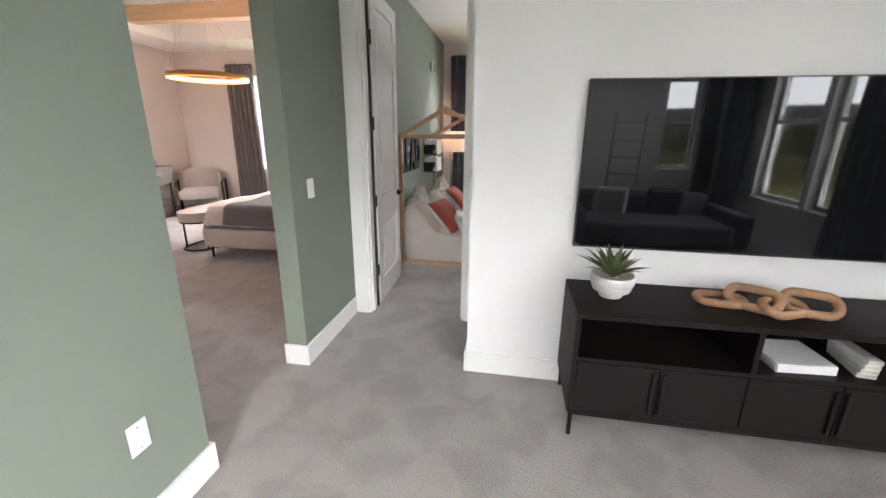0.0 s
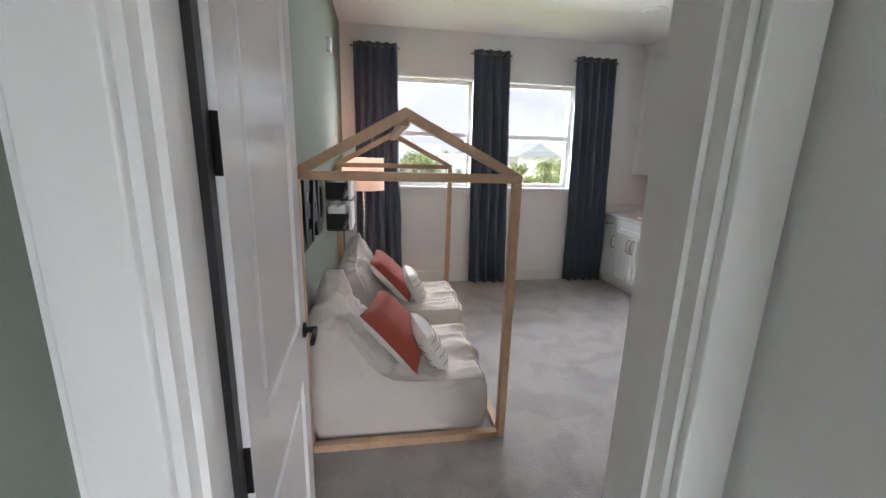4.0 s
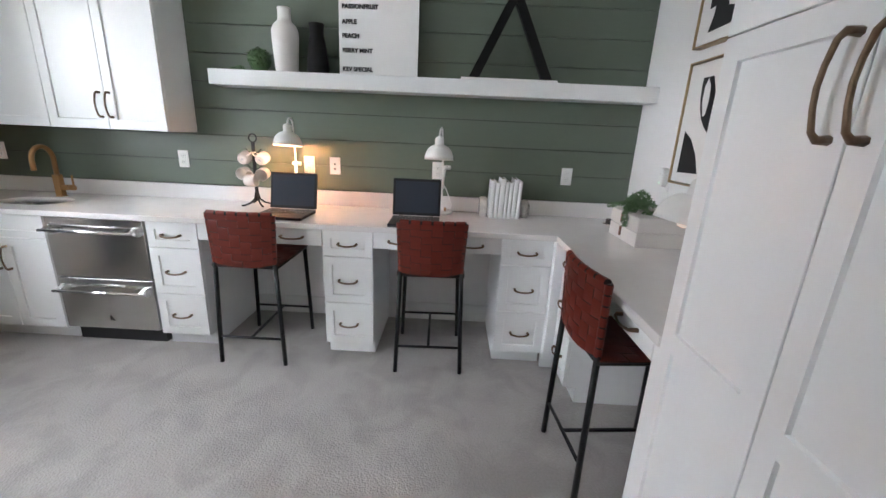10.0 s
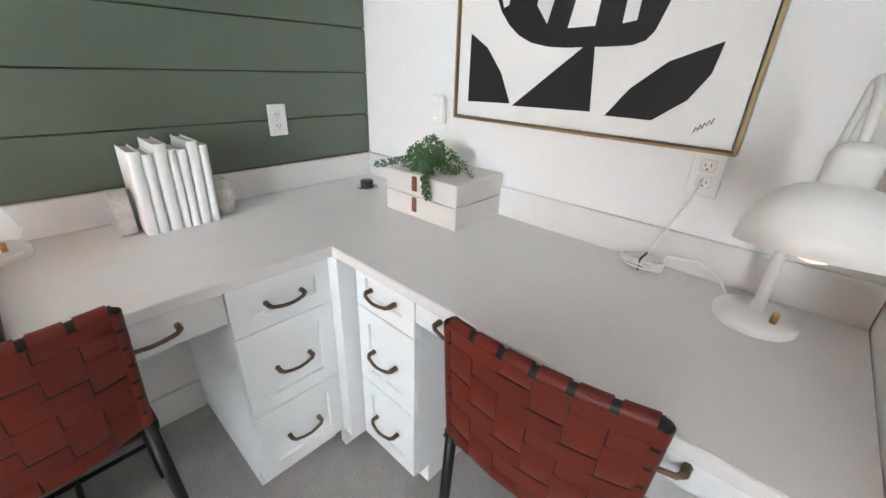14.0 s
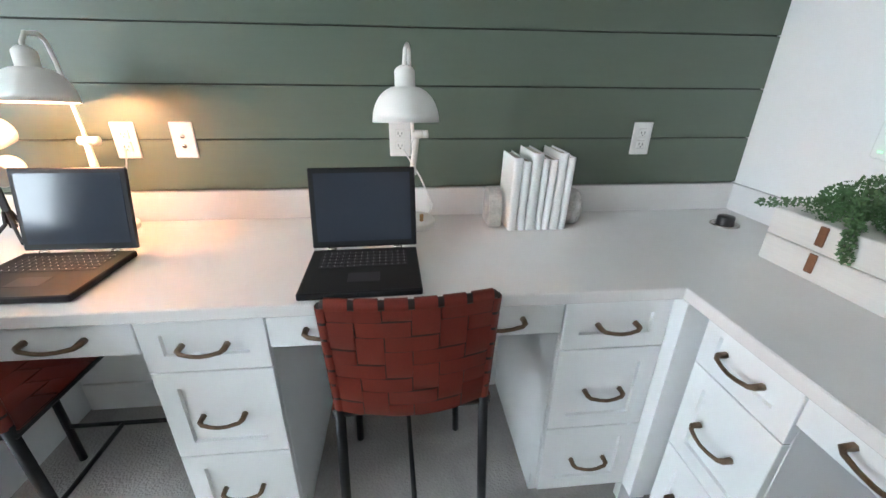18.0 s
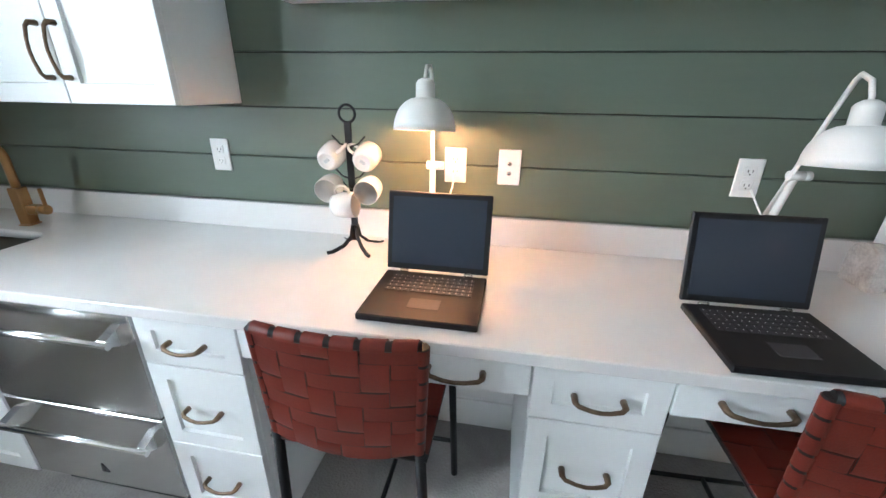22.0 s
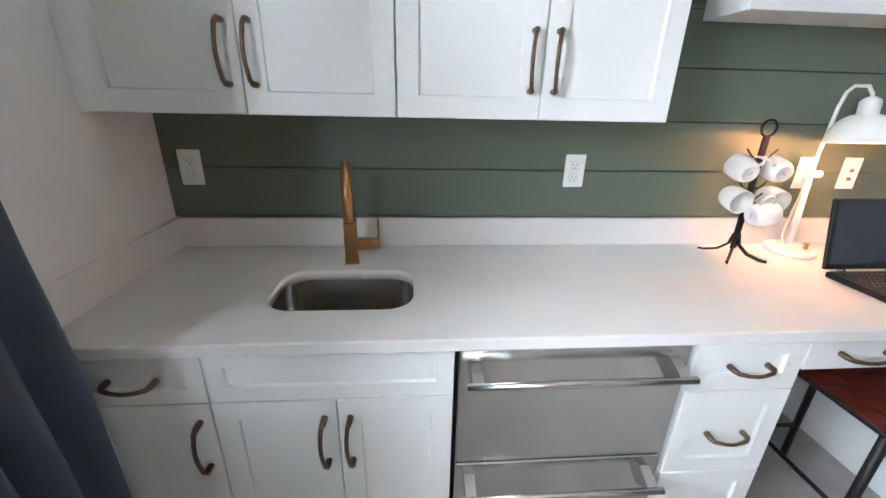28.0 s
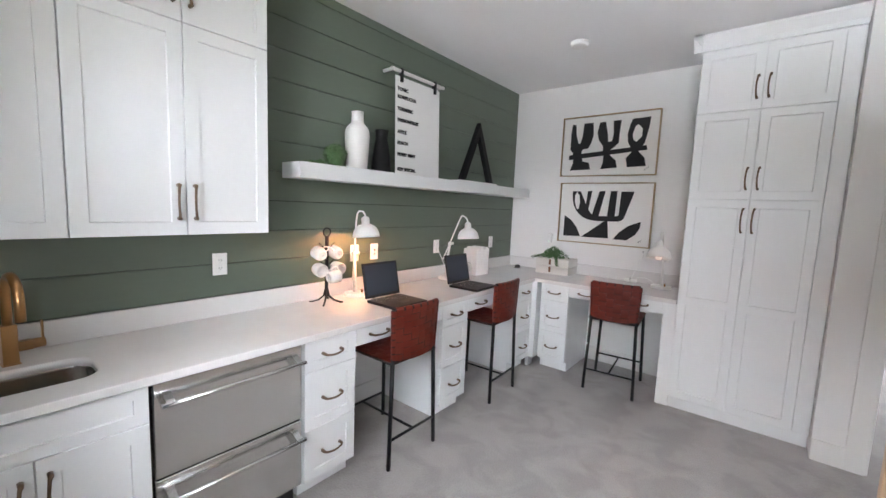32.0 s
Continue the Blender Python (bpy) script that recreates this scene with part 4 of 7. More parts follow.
extrude_shape(bm, [Vector((0.305, -0.002, 0.165)), Vector((0.318, -0.002, 0.165)), Vector((0.298, -0.002, 0.2)), Vector((0.308, -0.002, 0.18))], (0, 0.003, 0))
part("badge", bm, BLACKPLASTIC, fr, "small dark badge")

# floating shelf
fs = thing("floating_shelf", "long thick white floating shelf on the shiplap wall", "shelf")
part("top_board", bbox(2.084, E_, S_ + 0.001, 5.311, 1.690, 1.708, 0.001), CAB, fs)
part("bottom_board", bbox(2.084, E_, S_ + 0.001, 5.311, 1.618, 1.636, 0.001), CAB, fs)
part("fascia", bbox(2.082, 2.100, S_ + 0.001, 5.313, 1.617, 1.7075, 0.002), CAB, fs)
part("end_cap", bbox(2.100, E_, 5.295, 5.313, 1.617, 1.7075, 0.002), CAB, fs)


# ---- stools ----
def leather_patch(u0, u1, v0, v1, surf, lift, across=False):
    """A leather strip on the surface surf(u, v, out), domed along its run and dipping under its neighbours at both ends."""
    bm = bmesh.new()
    cuts = (0, 0.12, 0.5, 0.88, 1)

    def at(a, b, out):
        return bm.verts.new(surf(u0 + (u1 - u0) * a, v0 + (v1 - v0) * b, out))

    def height(a, b):
        c = a if across else b
        return lift * (0.15 if c in (0, 1) else 1.0 if c != 0.5 else 1.2)

    g = [[at(a, b, height(a, b)) for b in cuts] for a in cuts]
    for i in range(4):
        for j in range(4):
            bm.faces.new((g[i][j], g[i + 1][j], g[i + 1][j + 1], g[i][j + 1])).smooth = True
    # the cut edges
    for ends in (((0, 0), (1, 0)), ((1, 0), (1, 1)), ((1, 1), (0, 1)), ((0, 1), (0, 0))):
        (a, b), (c, d) = ends
        bm.faces.new((at(a, b, height(a, b)), at(a, b, -0.002), at(c, d, -0.002), at(c, d, height(c, d))))
    return bm


def back_surf(u, v, out):
    """The curved backrest: u across, v up, out towards the sitter's rear."""
    w = 0.168 + 0.013 * v
    y = (u - 0.5) * 2 * w
    x = -0.224 - 0.008 * v - 0.020 * (1 - (2 * u - 1) ** 2)
    z = 0.630 + 0.287 * v - 0.016 * (1 - (2 * u - 1) ** 2) * (1 - v)
    return Vector((x - out, y, z))


def seat_surf(u, v, out):
    y = (u - 0.5) * 2 * 0.19
    x = -0.225 + 0.455 * v
    z = 0.625 - 0.014 * (1 - (2 * u - 1) ** 2) * math.sin(math.pi * v)
    return Vector((x, y, z + out))


def weave(surf, cols, rows, name, parent, lift):
    """A two-over-two twill of flat straps: upright ones two rows long, level ones two columns long."""
    for i in range(cols):
        for o in range(i % 4 - 4, rows, 4):
            a, b = max(0, o), min(rows, o + 2)
            if b > a:
                part(name, leather_patch(i / cols + 0.001, (i + 1) / cols - 0.001, a / rows + (0.009 if a == o else 0.001), b / rows - (0.009 if b == o + 2 else 0.001), surf, lift), LEATHER, parent)
    for r in range(rows):
        for c in range((r - 3) % 4 - 4, cols, 4):
            a, b = max(0, c), min(cols, c + 2)
            if b > a:
                part(name, leather_patch(a / cols + (0.006 if a == c else 0.001), b / cols - (0.006 if b == c + 2 else 0.001), r / rows + 0.0015, (r + 1) / rows - 0.0015, surf, lift * 0.8, True), LEATHER, parent)


def bar_stool(m, label):
    ob = thing("counter_stool", label, "stool", m, "counter stools at the desk")
    legs = [((-0.235, s * 0.193, 0), (-0.224, s * 0.170, 0.66)) for s in (1, -1)] + [((0.235, s * 0.193, 0), (0.215, s * 0.172, 0.62)) for s in (1, -1)]
    for a, b in legs:
        part("leg", tube(bmesh.new(), [a, b], 0.0125, 12), BLACKMETAL, ob)
    z = 0.17
    for x in (-0.233, 0.230):
        part("stretcher", tube(bmesh.new(), [(x, -0.186, z), (x, 0.186, z)], 0.008, 8), BLACKMETAL, ob)
    part("stretcher", tube(bmesh.new(), [(-0.233, 0, z), (0.230, 0, z)], 0.008, 8), BLACKMETAL, ob)
    bm = bmesh.new()
    tube(bm, [(-0.225, -0.18, 0.613), (0.222, -0.18, 0.613), (0.222, 0.18, 0.613), (-0.225, 0.18, 0.613)], 0.011, 8, closed=True)
    part("seat_frame", bm, BLACKMETAL, ob)
    seat = part("seat", sheet(bmesh.new(), lambda u, v: seat_surf(u, v, -0.003), 6, 6), LEATHER_DARK, ob, "woven cognac leather seat")
    sol = seat.modifiers.new("thickness", "SOLIDIFY")
    sol.thickness = 0.004
    weave(seat_surf, 6, 8, "leather_strip", seat, 0.0028)
    bm = bmesh.new()
    for e in (0, 1):
        tube(bm, [back_surf(e, k / 6, 0) for k in range(7)], 0.0125, 10)
    tube(bm, [back_surf(k / 10, 1.0, 0.002) for k in range(11)], 0.0118, 10)
    part("back_frame", bm, BLACKMETAL, ob)
    back = part("backrest", sheet(bmesh.new(), lambda u, v: back_surf(u, v, 0.008), 10, 6), LEATHER_DARK, ob, "woven cognac leather backrest")
    sol = back.modifiers.new("thickness", "SOLIDIFY")
    sol.thickness = 0.014
    weave(lambda u, v, o: back_surf(u, v, 0.0085 + o), 6, 8, "leather_strip", back, 0.0028)
    # loops over the top rail, the black rail showing between them
    for i in range(6):
        a, b = i / 6 + 0.018, (i + 1) / 6 - 0.018
        bm = bmesh.new()

        def loop(s, c, a=a, b=b):
            p = back_surf(a + (b - a) * s, 1.0, 0.002)
            g = math.pi * (1.15 - 1.3 * c)
            return p + Vector((-0.0150 * math.cos(math.pi - g), 0, 0.0150 * math.sin(g)))

        sheet(bm, loop, 3, 8)
        part("leather_loop", bm, LEATHER, back)
    # and loops round the side rails
    for e, sg in ((0, -1), (1, 1)):
        for i in range(7):
            a, b = i / 7 + 0.012, (i + 1) / 7 - 0.012
            bm = bmesh.new()

            def wrap(s, c, a=a, b=b, e=e, sg=sg):
                g = math.pi * (1.25 * c - 0.12)
                return back_surf(e, a + (b - a) * s, 0.0) + Vector((0.0148 * math.cos(g), sg * 0.0148 * math.sin(g), 0))

            sheet(bm, wrap, 3, 8)
            part("leather_loop", bm, LEATHER, back)
    return ob


stool = bar_stool(pose(1.775, 4.903, 0, 0, 0, 0), "cognac woven leather counter stool on black legs")
copy_thing(stool, pose(1.780, 3.864, 0, 0, 0, 2))
copy_thing(stool, pose(0.934, 3.000, 0, 0, 0, -84.7))


# ---- desk lamps ----
def desk_lamp(m, style, bulb, watts, label):
    """A white enamel lamp. Local: base at the origin, the shade reaching out along +x."""
    ob = thing("desk_lamp", label, "lamp", m, "white desk lamps")
    part("base", lathe(bmesh.new(), [(0, 0), (0.078, 0), (0.080, 0.004), (0.080, 0.018), (0.077, 0.022), (0, 0.024)], 40), WHITEMETAL, ob)
    part("knob", tube(bmesh.new(), [(0.03, 0.03, 0.022), (0.03, 0.03, 0.046)], 0.007, 10), GOLD, ob, "small brass switch knob")
    if style == "upright":
        joint, elbow, head, low = (-0.02, 0, 0.29), (-0.005, 0, 0.545), (0.084, 0, 0.566), (-0.035, 0, 0.10)
    elif style == "low":
        joint, elbow, head, low = (0.0, 0, 0.25), (0.215, 0, 0.478), (0.335, 0, 0.447), (-0.05, 0, 0.17)
    else:
        joint, elbow, head, low = (0.005, 0.02, 0.312), (0.118, -0.008, 0.535), (0.206, -0.024, 0.530), (-0.065, 0.015, 0.165)
    part("post", tube(bmesh.new(), [(-0.01, 0, 0.02), (-0.012, 0, 0.16), joint], 0.011, 12, radii=[0.0125, 0.0105, 0.0095]), WHITEMETAL, ob)
    j = Vector(joint)
    bm = tube(bmesh.new(), [j + Vector((0, -0.019, 0)), j + Vector((0, 0.019, 0))], 0.0135, 12)
    lathe(bm, [(0, 0.017), (0.013, 0.017), (0.013, 0.036), (0, 0.038)], 14, j, axis="y")
    part("joint", bm, WHITEMETAL, ob)
    e, hd, lo = Vector(elbow), Vector(head), Vector(low)
    mid = (e + hd) / 2 + Vector((0, 0, 0.025))
    pts = [lo, lo.lerp(e, 0.5), lo.lerp(e, 0.93), e + Vector((0.008, 0, 0.016)), e.lerp(mid, 0.6) + Vector((0, 0, 0.014)), mid.lerp(hd, 0.55) + Vector((0, 0, 0.006)), hd + Vector((0, 0, -0.012)), hd + Vector((0, 0, -0.03))]
    part("arm", tube(bmesh.new(), pts, 0.0058, 10), WHITEMETAL, ob)
    c = hd + Vector((0, 0, -0.012))
    tilt = Matrix.Translation(c) @ Matrix.Rotation(radians({"upright": -6, "reaching": -5, "low": -13}[style]), 4, "Y")
    bm = bmesh.new()
    prof = [(0, -0.006), (0.011, -0.007), (0.021, -0.013), (0.0265, -0.021), (0.0265, -0.058), (0.040, -0.061), (0.056, -0.070), (0.070, -0.084), (0.080, -0.102), (0.0865, -0.123), (0.089, -0.146), (0.0875, -0.146), (0.085, -0.124), (0.078, -0.104), (0.068, -0.087), (0.054, -0.074), (0.034, -0.066), (0, -0.064)]
    lathe(bm, prof, 40)
    bmesh.ops.transform(bm, matrix=tilt, verts=bm.verts[:])
    sh = part("shade", bm, WHITEMETAL, ob)
    up = 0.0 if style == "low" else 0.016
    bm = lathe(bmesh.new(), [(r, z + up) for r, z in [(0, -0.158), (0.014, -0.155), (0.023, -0.143), (0.023, -0.128), (0.015, -0.104), (0.012, -0.086), (0, -0.085)]], 20)
    bmesh.ops.transform(bm, matrix=tilt, verts=bm.verts[:])
    part("bulb", bm, bulb, sh)
    w = m @ tilt @ Vector((0, 0, -0.150))
    if watts:
        bulb_light("bulb_glow", w, watts, 0.025)
    return ob


desk_lamp(pose(2.175, 4.836, TOP, 0, 0, 180), "upright", BULB_ON, 4.4, "white desk lamp with a domed shade, lit warm")
desk_lamp(pose(2.165, 3.835, TOP, 0, 0, 182), "reaching", BULB_DIM, 0.03, "white jointed desk lamp with a domed shade, dimly lit")
desk_lamp(pose(0.684, 2.690, TOP, 0, 0, 94), "low", BULB_DIM, 0.012, "white desk lamp with a domed shade beside the pantry")

# power cords
solid("lamp_cord", tube(bmesh.new(), [(2.262, 4.773, 1.105), (2.255, 4.78, 1.06), (2.25, 4.80, 0.99), (2.225, 4.83, 0.90), (2.20, 4.84, TOP + 0.01)], 0.003, 6), WHITEPLASTIC, "white lamp cord plugged into the wall", "cord", "lamp cords")
solid("lamp_cord", tube(bmesh.new(), [(2.262, 3.86, 1.10), (2.25, 3.80, 1.0), (2.235, 3.76, 0.90), (2.21, 3.78, TOP + 0.006), (2.19, 3.80, TOP + 0.008)], 0.003, 6), WHITEPLASTIC, "white lamp cord plugged into the wall", "cord", "lamp cords")
pts = [(0.884, 2.545, 1.11), (0.89, 2.575, 1.06), (0.93, 2.60, 0.95), (0.95, 2.62, TOP + 0.02)]
for k in range(40):
    a = k * 0.9
    pts.append((0.955 + 0.058 * math.cos(a), 2.605 + (0.018 + 0.004 * (k % 5)) * math.sin(a), TOP + 0.006 + 0.0006 * k))
pts += [(0.90, 2.60, TOP + 0.05), (0.83, 2.585, TOP + 0.055), (0.77, 2.60, TOP + 0.03), (0.745, 2.63, TOP + 0.008)]
cord = thing("lamp_cord", "white lamp cord coiled on the desk and tied", "cord", group="lamp cords")
part("cable", tube(bmesh.new(), pts, 0.0028, 6), WHITEPLASTIC, cord)
part("tie", tube(bmesh.new(), [(0.955, 2.578, TOP + 0.004), (0.955, 2.578, TOP + 0.036), (0.955, 2.632, TOP + 0.036), (0.955, 2.632, TOP + 0.004)], 0.003, 6, closed=True), BLACKPLASTIC, cord)


# ---- laptops ----
def laptop(m, label):
    """Local: hinge line at x = 0 along y, keyboard towards -x."""
    ob = thing("laptop", label, "laptop", m, "laptops on the desk")
    part("base", bbox(-0.255, 0.0, -0.148, 0.148, 0.003, 0.021, 0.003), LAPBODY, ob)
    bm = bmesh.new()
    for r in range(5):
        n = 14 if r else 13
        for c in range(n):
            if r == 4 and 4 <= c <= 8:
                continue
            y = 0.118 - 0.236 * (c + 0.5) / n
            x = -0.035 - r * 0.020
            box(bm, x - 0.0085, x + 0.0085, y - 0.0068, y + 0.0068, 0.0205, 0.0225)
    box(bm, -0.1235, -0.1065, -0.052, 0.046, 0.0205, 0.0225)
    k = part("keyboard", bm, KEYCAP, ob, "small dark keys with pale legends")
    tagged(k, kind="stuff")
    bm = bmesh.new()
    for r in range(5):
        for c in range(14):
            y = 0.118 - 0.236 * (c + 0.5) / 14
            x = -0.035 - r * 0.020
            box(bm, x + 0.001, x + 0.003, y - 0.0012, y + 0.0012, 0.0222, 0.0227)
    tagged(part("key_legend", bm, WHITEPLASTIC, ob), kind="stuff")
    part("touchpad", bbox(-0.205, -0.155, -0.045, 0.035, 0.0205, 0.0216, 0.0008), KEYCAP, ob)
    tilt = Matrix.Rotation(radians(12), 4, "Y")
    bm = bbox(-0.006, 0.006, -0.15, 0.15, 0.012, 0.240, 0.003)
    bmesh.ops.transform(bm, matrix=Matrix.Translation((0.008, 0, 0.012)) @ tilt, verts=bm.verts[:])
    lid = part("lid", bm, LAPBODY, ob)
    bm = bbox(-0.0072, -0.0055, -0.135, 0.135, 0.030, 0.225)
    bmesh.ops.transform(bm, matrix=Matrix.Translation((0.008, 0, 0.012)) @ tilt, verts=bm.verts[:])
    part("screen", bm, LAPSCREEN, lid, "dark glossy blank screen")
    for y in (-0.095, 0.095):
        part("hinge", tube(bmesh.new(), [(0.0, y - 0.012, 0.022), (0.0, y + 0.012, 0.022)], 0.005, 8), NICKEL, ob)
    return ob


PALEGREY = mat("pale_grey_print", (0.52, 0.52, 0.53), 0.6, var=0.05)
KEYCAP = mat("key_plastic", (0.03, 0.03, 0.033), 0.55, var=0.1)
lap = laptop(pose(1.952, 4.776, TOP, 0, 0, -0.3), "open black dummy laptop with a blank screen")
copy_thing(lap, pose(1.916, 3.979, TOP, 0, 0, 1.5))

# ---- mug tree ----
MTX, MTY = 2.140, 5.096
mt = thing("mug_tree", "black metal mug tree holding five mugs", "mug tree", pose(MTX, MTY, TOP))
part("post", bbox(-0.004, 0.004, -0.011, 0.011, 0.03, 0.42, 0.001), BLACKMETAL, mt)
part("ring", tube(bmesh.new(), [(0, 0.026 * math.cos(a), 0.446 + 0.026 * math.sin(a)) for a in [i * math.pi / 10 for i in range(20)]], 0.0042, 8, closed=True), BLACKMETAL, mt)
for k in range(4):
    a = radians(45 + 90 * k)
    d = Vector((math.cos(a), math.sin(a), 0))
    p = [Vector((0, 0, 0.085)) + d * 0.008, Vector((0, 0, 0.045)) + d * 0.016, Vector((0, 0, 0.018)) + d * 0.045, Vector((0, 0, 0.005)) + d * 0.085, Vector((0, 0, 0.004)) + d * 0.105]
    part("foot", tube(bmesh.new(), p, 0.007, 6, flat=0.35), BLACKMETAL, mt)
mugs = ((0, 0.075, 0.325, 1), (0, -0.075, 0.325, 1), (0, 0.082, 0.222, 0), (0, -0.082, 0.222, 0), (-0.06, 0.005, 0.19, 2))
for k, (dx, dy, dz, _) in enumerate(mugs):
    s = Vector((dx, dy, 0)).normalized()
    part("hook", tube(bmesh.new(), [Vector((0, 0, dz + 0.02)), s * 0.03 + Vector((0, 0, dz + 0.03)), s * 0.055 + Vector((0, 0, dz + 0.055))], 0.0028, 6), BLACKMETAL, mt)


def mug(m):
    """Local: standing at the origin, the handle on +x."""
    ob = thing("mug", "white stoneware mug hanging on the mug tree", "mug", m, "mugs on the tree")
    part("cup", lathe(bmesh.new(), [(0, 0.002), (0.022, 0.002), (0.024, 0), (0.030, 0.002), (0.037, 0.014), (0.0405, 0.035), (0.0405, 0.075), (0.039, 0.077), (0.0375, 0.074), (0.0375, 0.036), (0.034, 0.015), (0.025, 0.007), (0, 0.006)], 32), MUG, ob)
    part("maker_mark", bbox(-0.009, 0.009, -0.005, 0.005, 0.0008, 0.0022), PALEGREY, ob, "faint grey mark under the mug")
    pts = [(0.039, 0, 0.062), (0.052, 0, 0.064), (0.063, 0, 0.055), (0.066, 0, 0.042), (0.062, 0, 0.028), (0.051, 0, 0.019), (0.038, 0, 0.019)]
    part("mug_handle", tube(bmesh.new(), pts, 0.0055, 8, flat=0.7), MUG, ob)
    return ob


base = Matrix.Translation((MTX, MTY, TOP))
# lower pair: mouths to the room; upper pair: bottoms to the room; one in front, mouth to the side
first = mug(base @ Matrix.Translation((0.02, 0.066, 0.225)) @ Matrix.Rotation(radians(-100), 4, "Y") @ Matrix.Rotation(radians(-110), 4, "Z"))
copy_thing(first, base @ Matrix.Translation((0.02, -0.066, 0.225)) @ Matrix.Rotation(radians(-100), 4, "Y") @ Matrix.Rotation(radians(110), 4, "Z"))
copy_thing(first, base @ Matrix.Translation((-0.047, 0.059, 0.306)) @ Matrix.Rotation(radians(76), 4, "Y") @ Matrix.Rotation(radians(-125), 4, "Z"))
copy_thing(first, base @ Matrix.Translation((-0.047, -0.059, 0.306)) @ Matrix.Rotation(radians(76), 4, "Y") @ Matrix.Rotation(radians(125), 4, "Z"))
copy_thing(first, base @ Matrix.Translation((-0.072, 0.038, 0.172)) @ Matrix.Rotation(radians(85), 4, "X") @ Matrix.Rotation(radians(100), 4, "Z"))

# ---- books and bookends ----
BX = 2.078


def book(y, w, h, d, lean, label):
    ob = thing("book", label, "book", pose(BX, y, TOP, lean, 0, 0), "white books on the desk")
    for s in (-1, 1):
        part("board", bbox(0.006, d, *sorted((s * w / 2, s * (w / 2 - 0.0028))), 0, h, 0.0008), PAPER, ob)
    arc = [(0.007 - 0.0085 * math.cos(radians(a)), (w / 2 - 0.0004) * math.sin(radians(a))) for a in range(-90, 91, 15)]
    inner = [(x + 0.0022, y * 0.86) for x, y in reversed(arc)]
    part("spine", extrude_shape(bmesh.new(), [Vector((x, y, 0.0)) for x, y in arc + inner], (0, 0, h)), PAPER, ob)
    part("page_block", bbox(0.008, d - 0.006, -w / 2 + 0.003, w / 2 - 0.003, 0.004, h - 0.006), PAGES, ob)


yb = 3.512
for w, h, d in ((0.030, 0.236, 0.155), (0.026, 0.226, 0.150), (0.033, 0.250, 0.165), (0.020, 0.232, 0.15), (0.024, 0.230, 0.15), (0.029, 0.250, 0.165), (0.022, 0.236, 0.15)):
    w, h = w * 1.05, h * 1.05
    book(yb - w / 2, w, h, d, 1.5, "plain white hardback book leaning in a row")
    yb -= w + 0.0022
bm = bmesh.new()
outline = [Vector((2.115, 3.526, TOP)), Vector((2.115 + 0.11, 3.526, TOP))] + [Vector((2.170 + 0.055 * math.cos(a), 3.526, TOP + 0.085 + 0.045 * math.sin(a))) for a in [k * math.pi / 10 for k in range(11)]]
extrude_shape(bm, outline, (0, 0.045, 0))
bmesh.ops.bevel(bm, geom=bm.edges[:], offset=0.003, segments=2, affect="EDGES")
solid("bookend", bm, MARBLE, "pale arched marble bookend", "bookend", "bookends")
bm = bmesh.new()
bmesh.ops.create_icosphere(bm, subdivisions=3, radius=1)
for v in bm.verts:
    n = noise.noise(v.co * 3.0) * 0.12
    v.co = Vector((2.150 + v.co.x * (0.055 + n * 0.05), 3.264 + v.co.y * (0.034 + n * 0.06), max(TOP, TOP + 0.058 + v.co.z * (0.068 + n * 0.05))))
solid("bookend", bm, MARBLE, "rough pale stone bookend", "bookend", "bookends")

gr = thing("desk_grommet", "black pop-up power grommet with a steel ring", "grommet", pose(2.085, 2.700, TOP))
part("ring", lathe(bmesh.new(), [(0.048, 0), (0.048, 0.003), (0.03, 0.004), (0.03, 0)], 28), NICKEL, gr)
part("cap", lathe(bmesh.new(), [(0.028, 0), (0.028, 0.030), (0.025, 0.033), (0, 0.033)], 24), BLACKPLASTIC, gr)


# ---- outlets ----
def outlet(m, label, style="duplex"):
    """Local: plate facing -y."""
    ob = thing("wall_outlet", label, "outlet", m, "wall plates")
    part("plate", bbox(-0.037, 0.037, -0.006, 0, -0.059, 0.059, 0.0025), WHITEPLASTIC, ob)
    if style == "duplex":
        for z in (-0.021, 0.021):
            bm = bbox(-0.017, 0.017, -0.0085, -0.0055, z - 0.0155, z + 0.0155, 0.003)
            r = part("receptacle", bm, WHITEPLASTIC, ob)
            bm = bmesh.new()
            for x in (-0.0065, 0.0065):
                box(bm, x - 0.001, x + 0.001, -0.0092, -0.0084, z - 0.003, z + 0.005)
            lathe(bm, [(0, 0), (0.0023, 0), (0.0023, 0.0006), (0, 0.0006)], 8, (0, -0.0091, z - 0.009), axis="y")
            part("slots", bm, BLACKPLASTIC, r)
    elif style == "data":
        for z in (-0.02, 0.012):
            bm = lathe(bmesh.new(), [(0, -0.012), (0.006, -0.012), (0.0075, -0.006), (0.0075, -0.005)], 12, (0, 0, z), axis="y")
            part("socket", bm, NICKEL, ob)
    elif style == "switch":
        part("rocker", bbox(-0.017, 0.017, -0.010, -0.0055, -0.034, 0.034, 0.002), WHITEPLASTIC, ob)
    elif style == "blank":
        for z in (-0.04, 0.04):
            part("screw", lathe(bmesh.new(), [(0, -0.0072), (0.003, -0.0068), (0.003, -0.006)], 8, (0, 0, z), axis="y"), NICKEL, ob)
    return ob


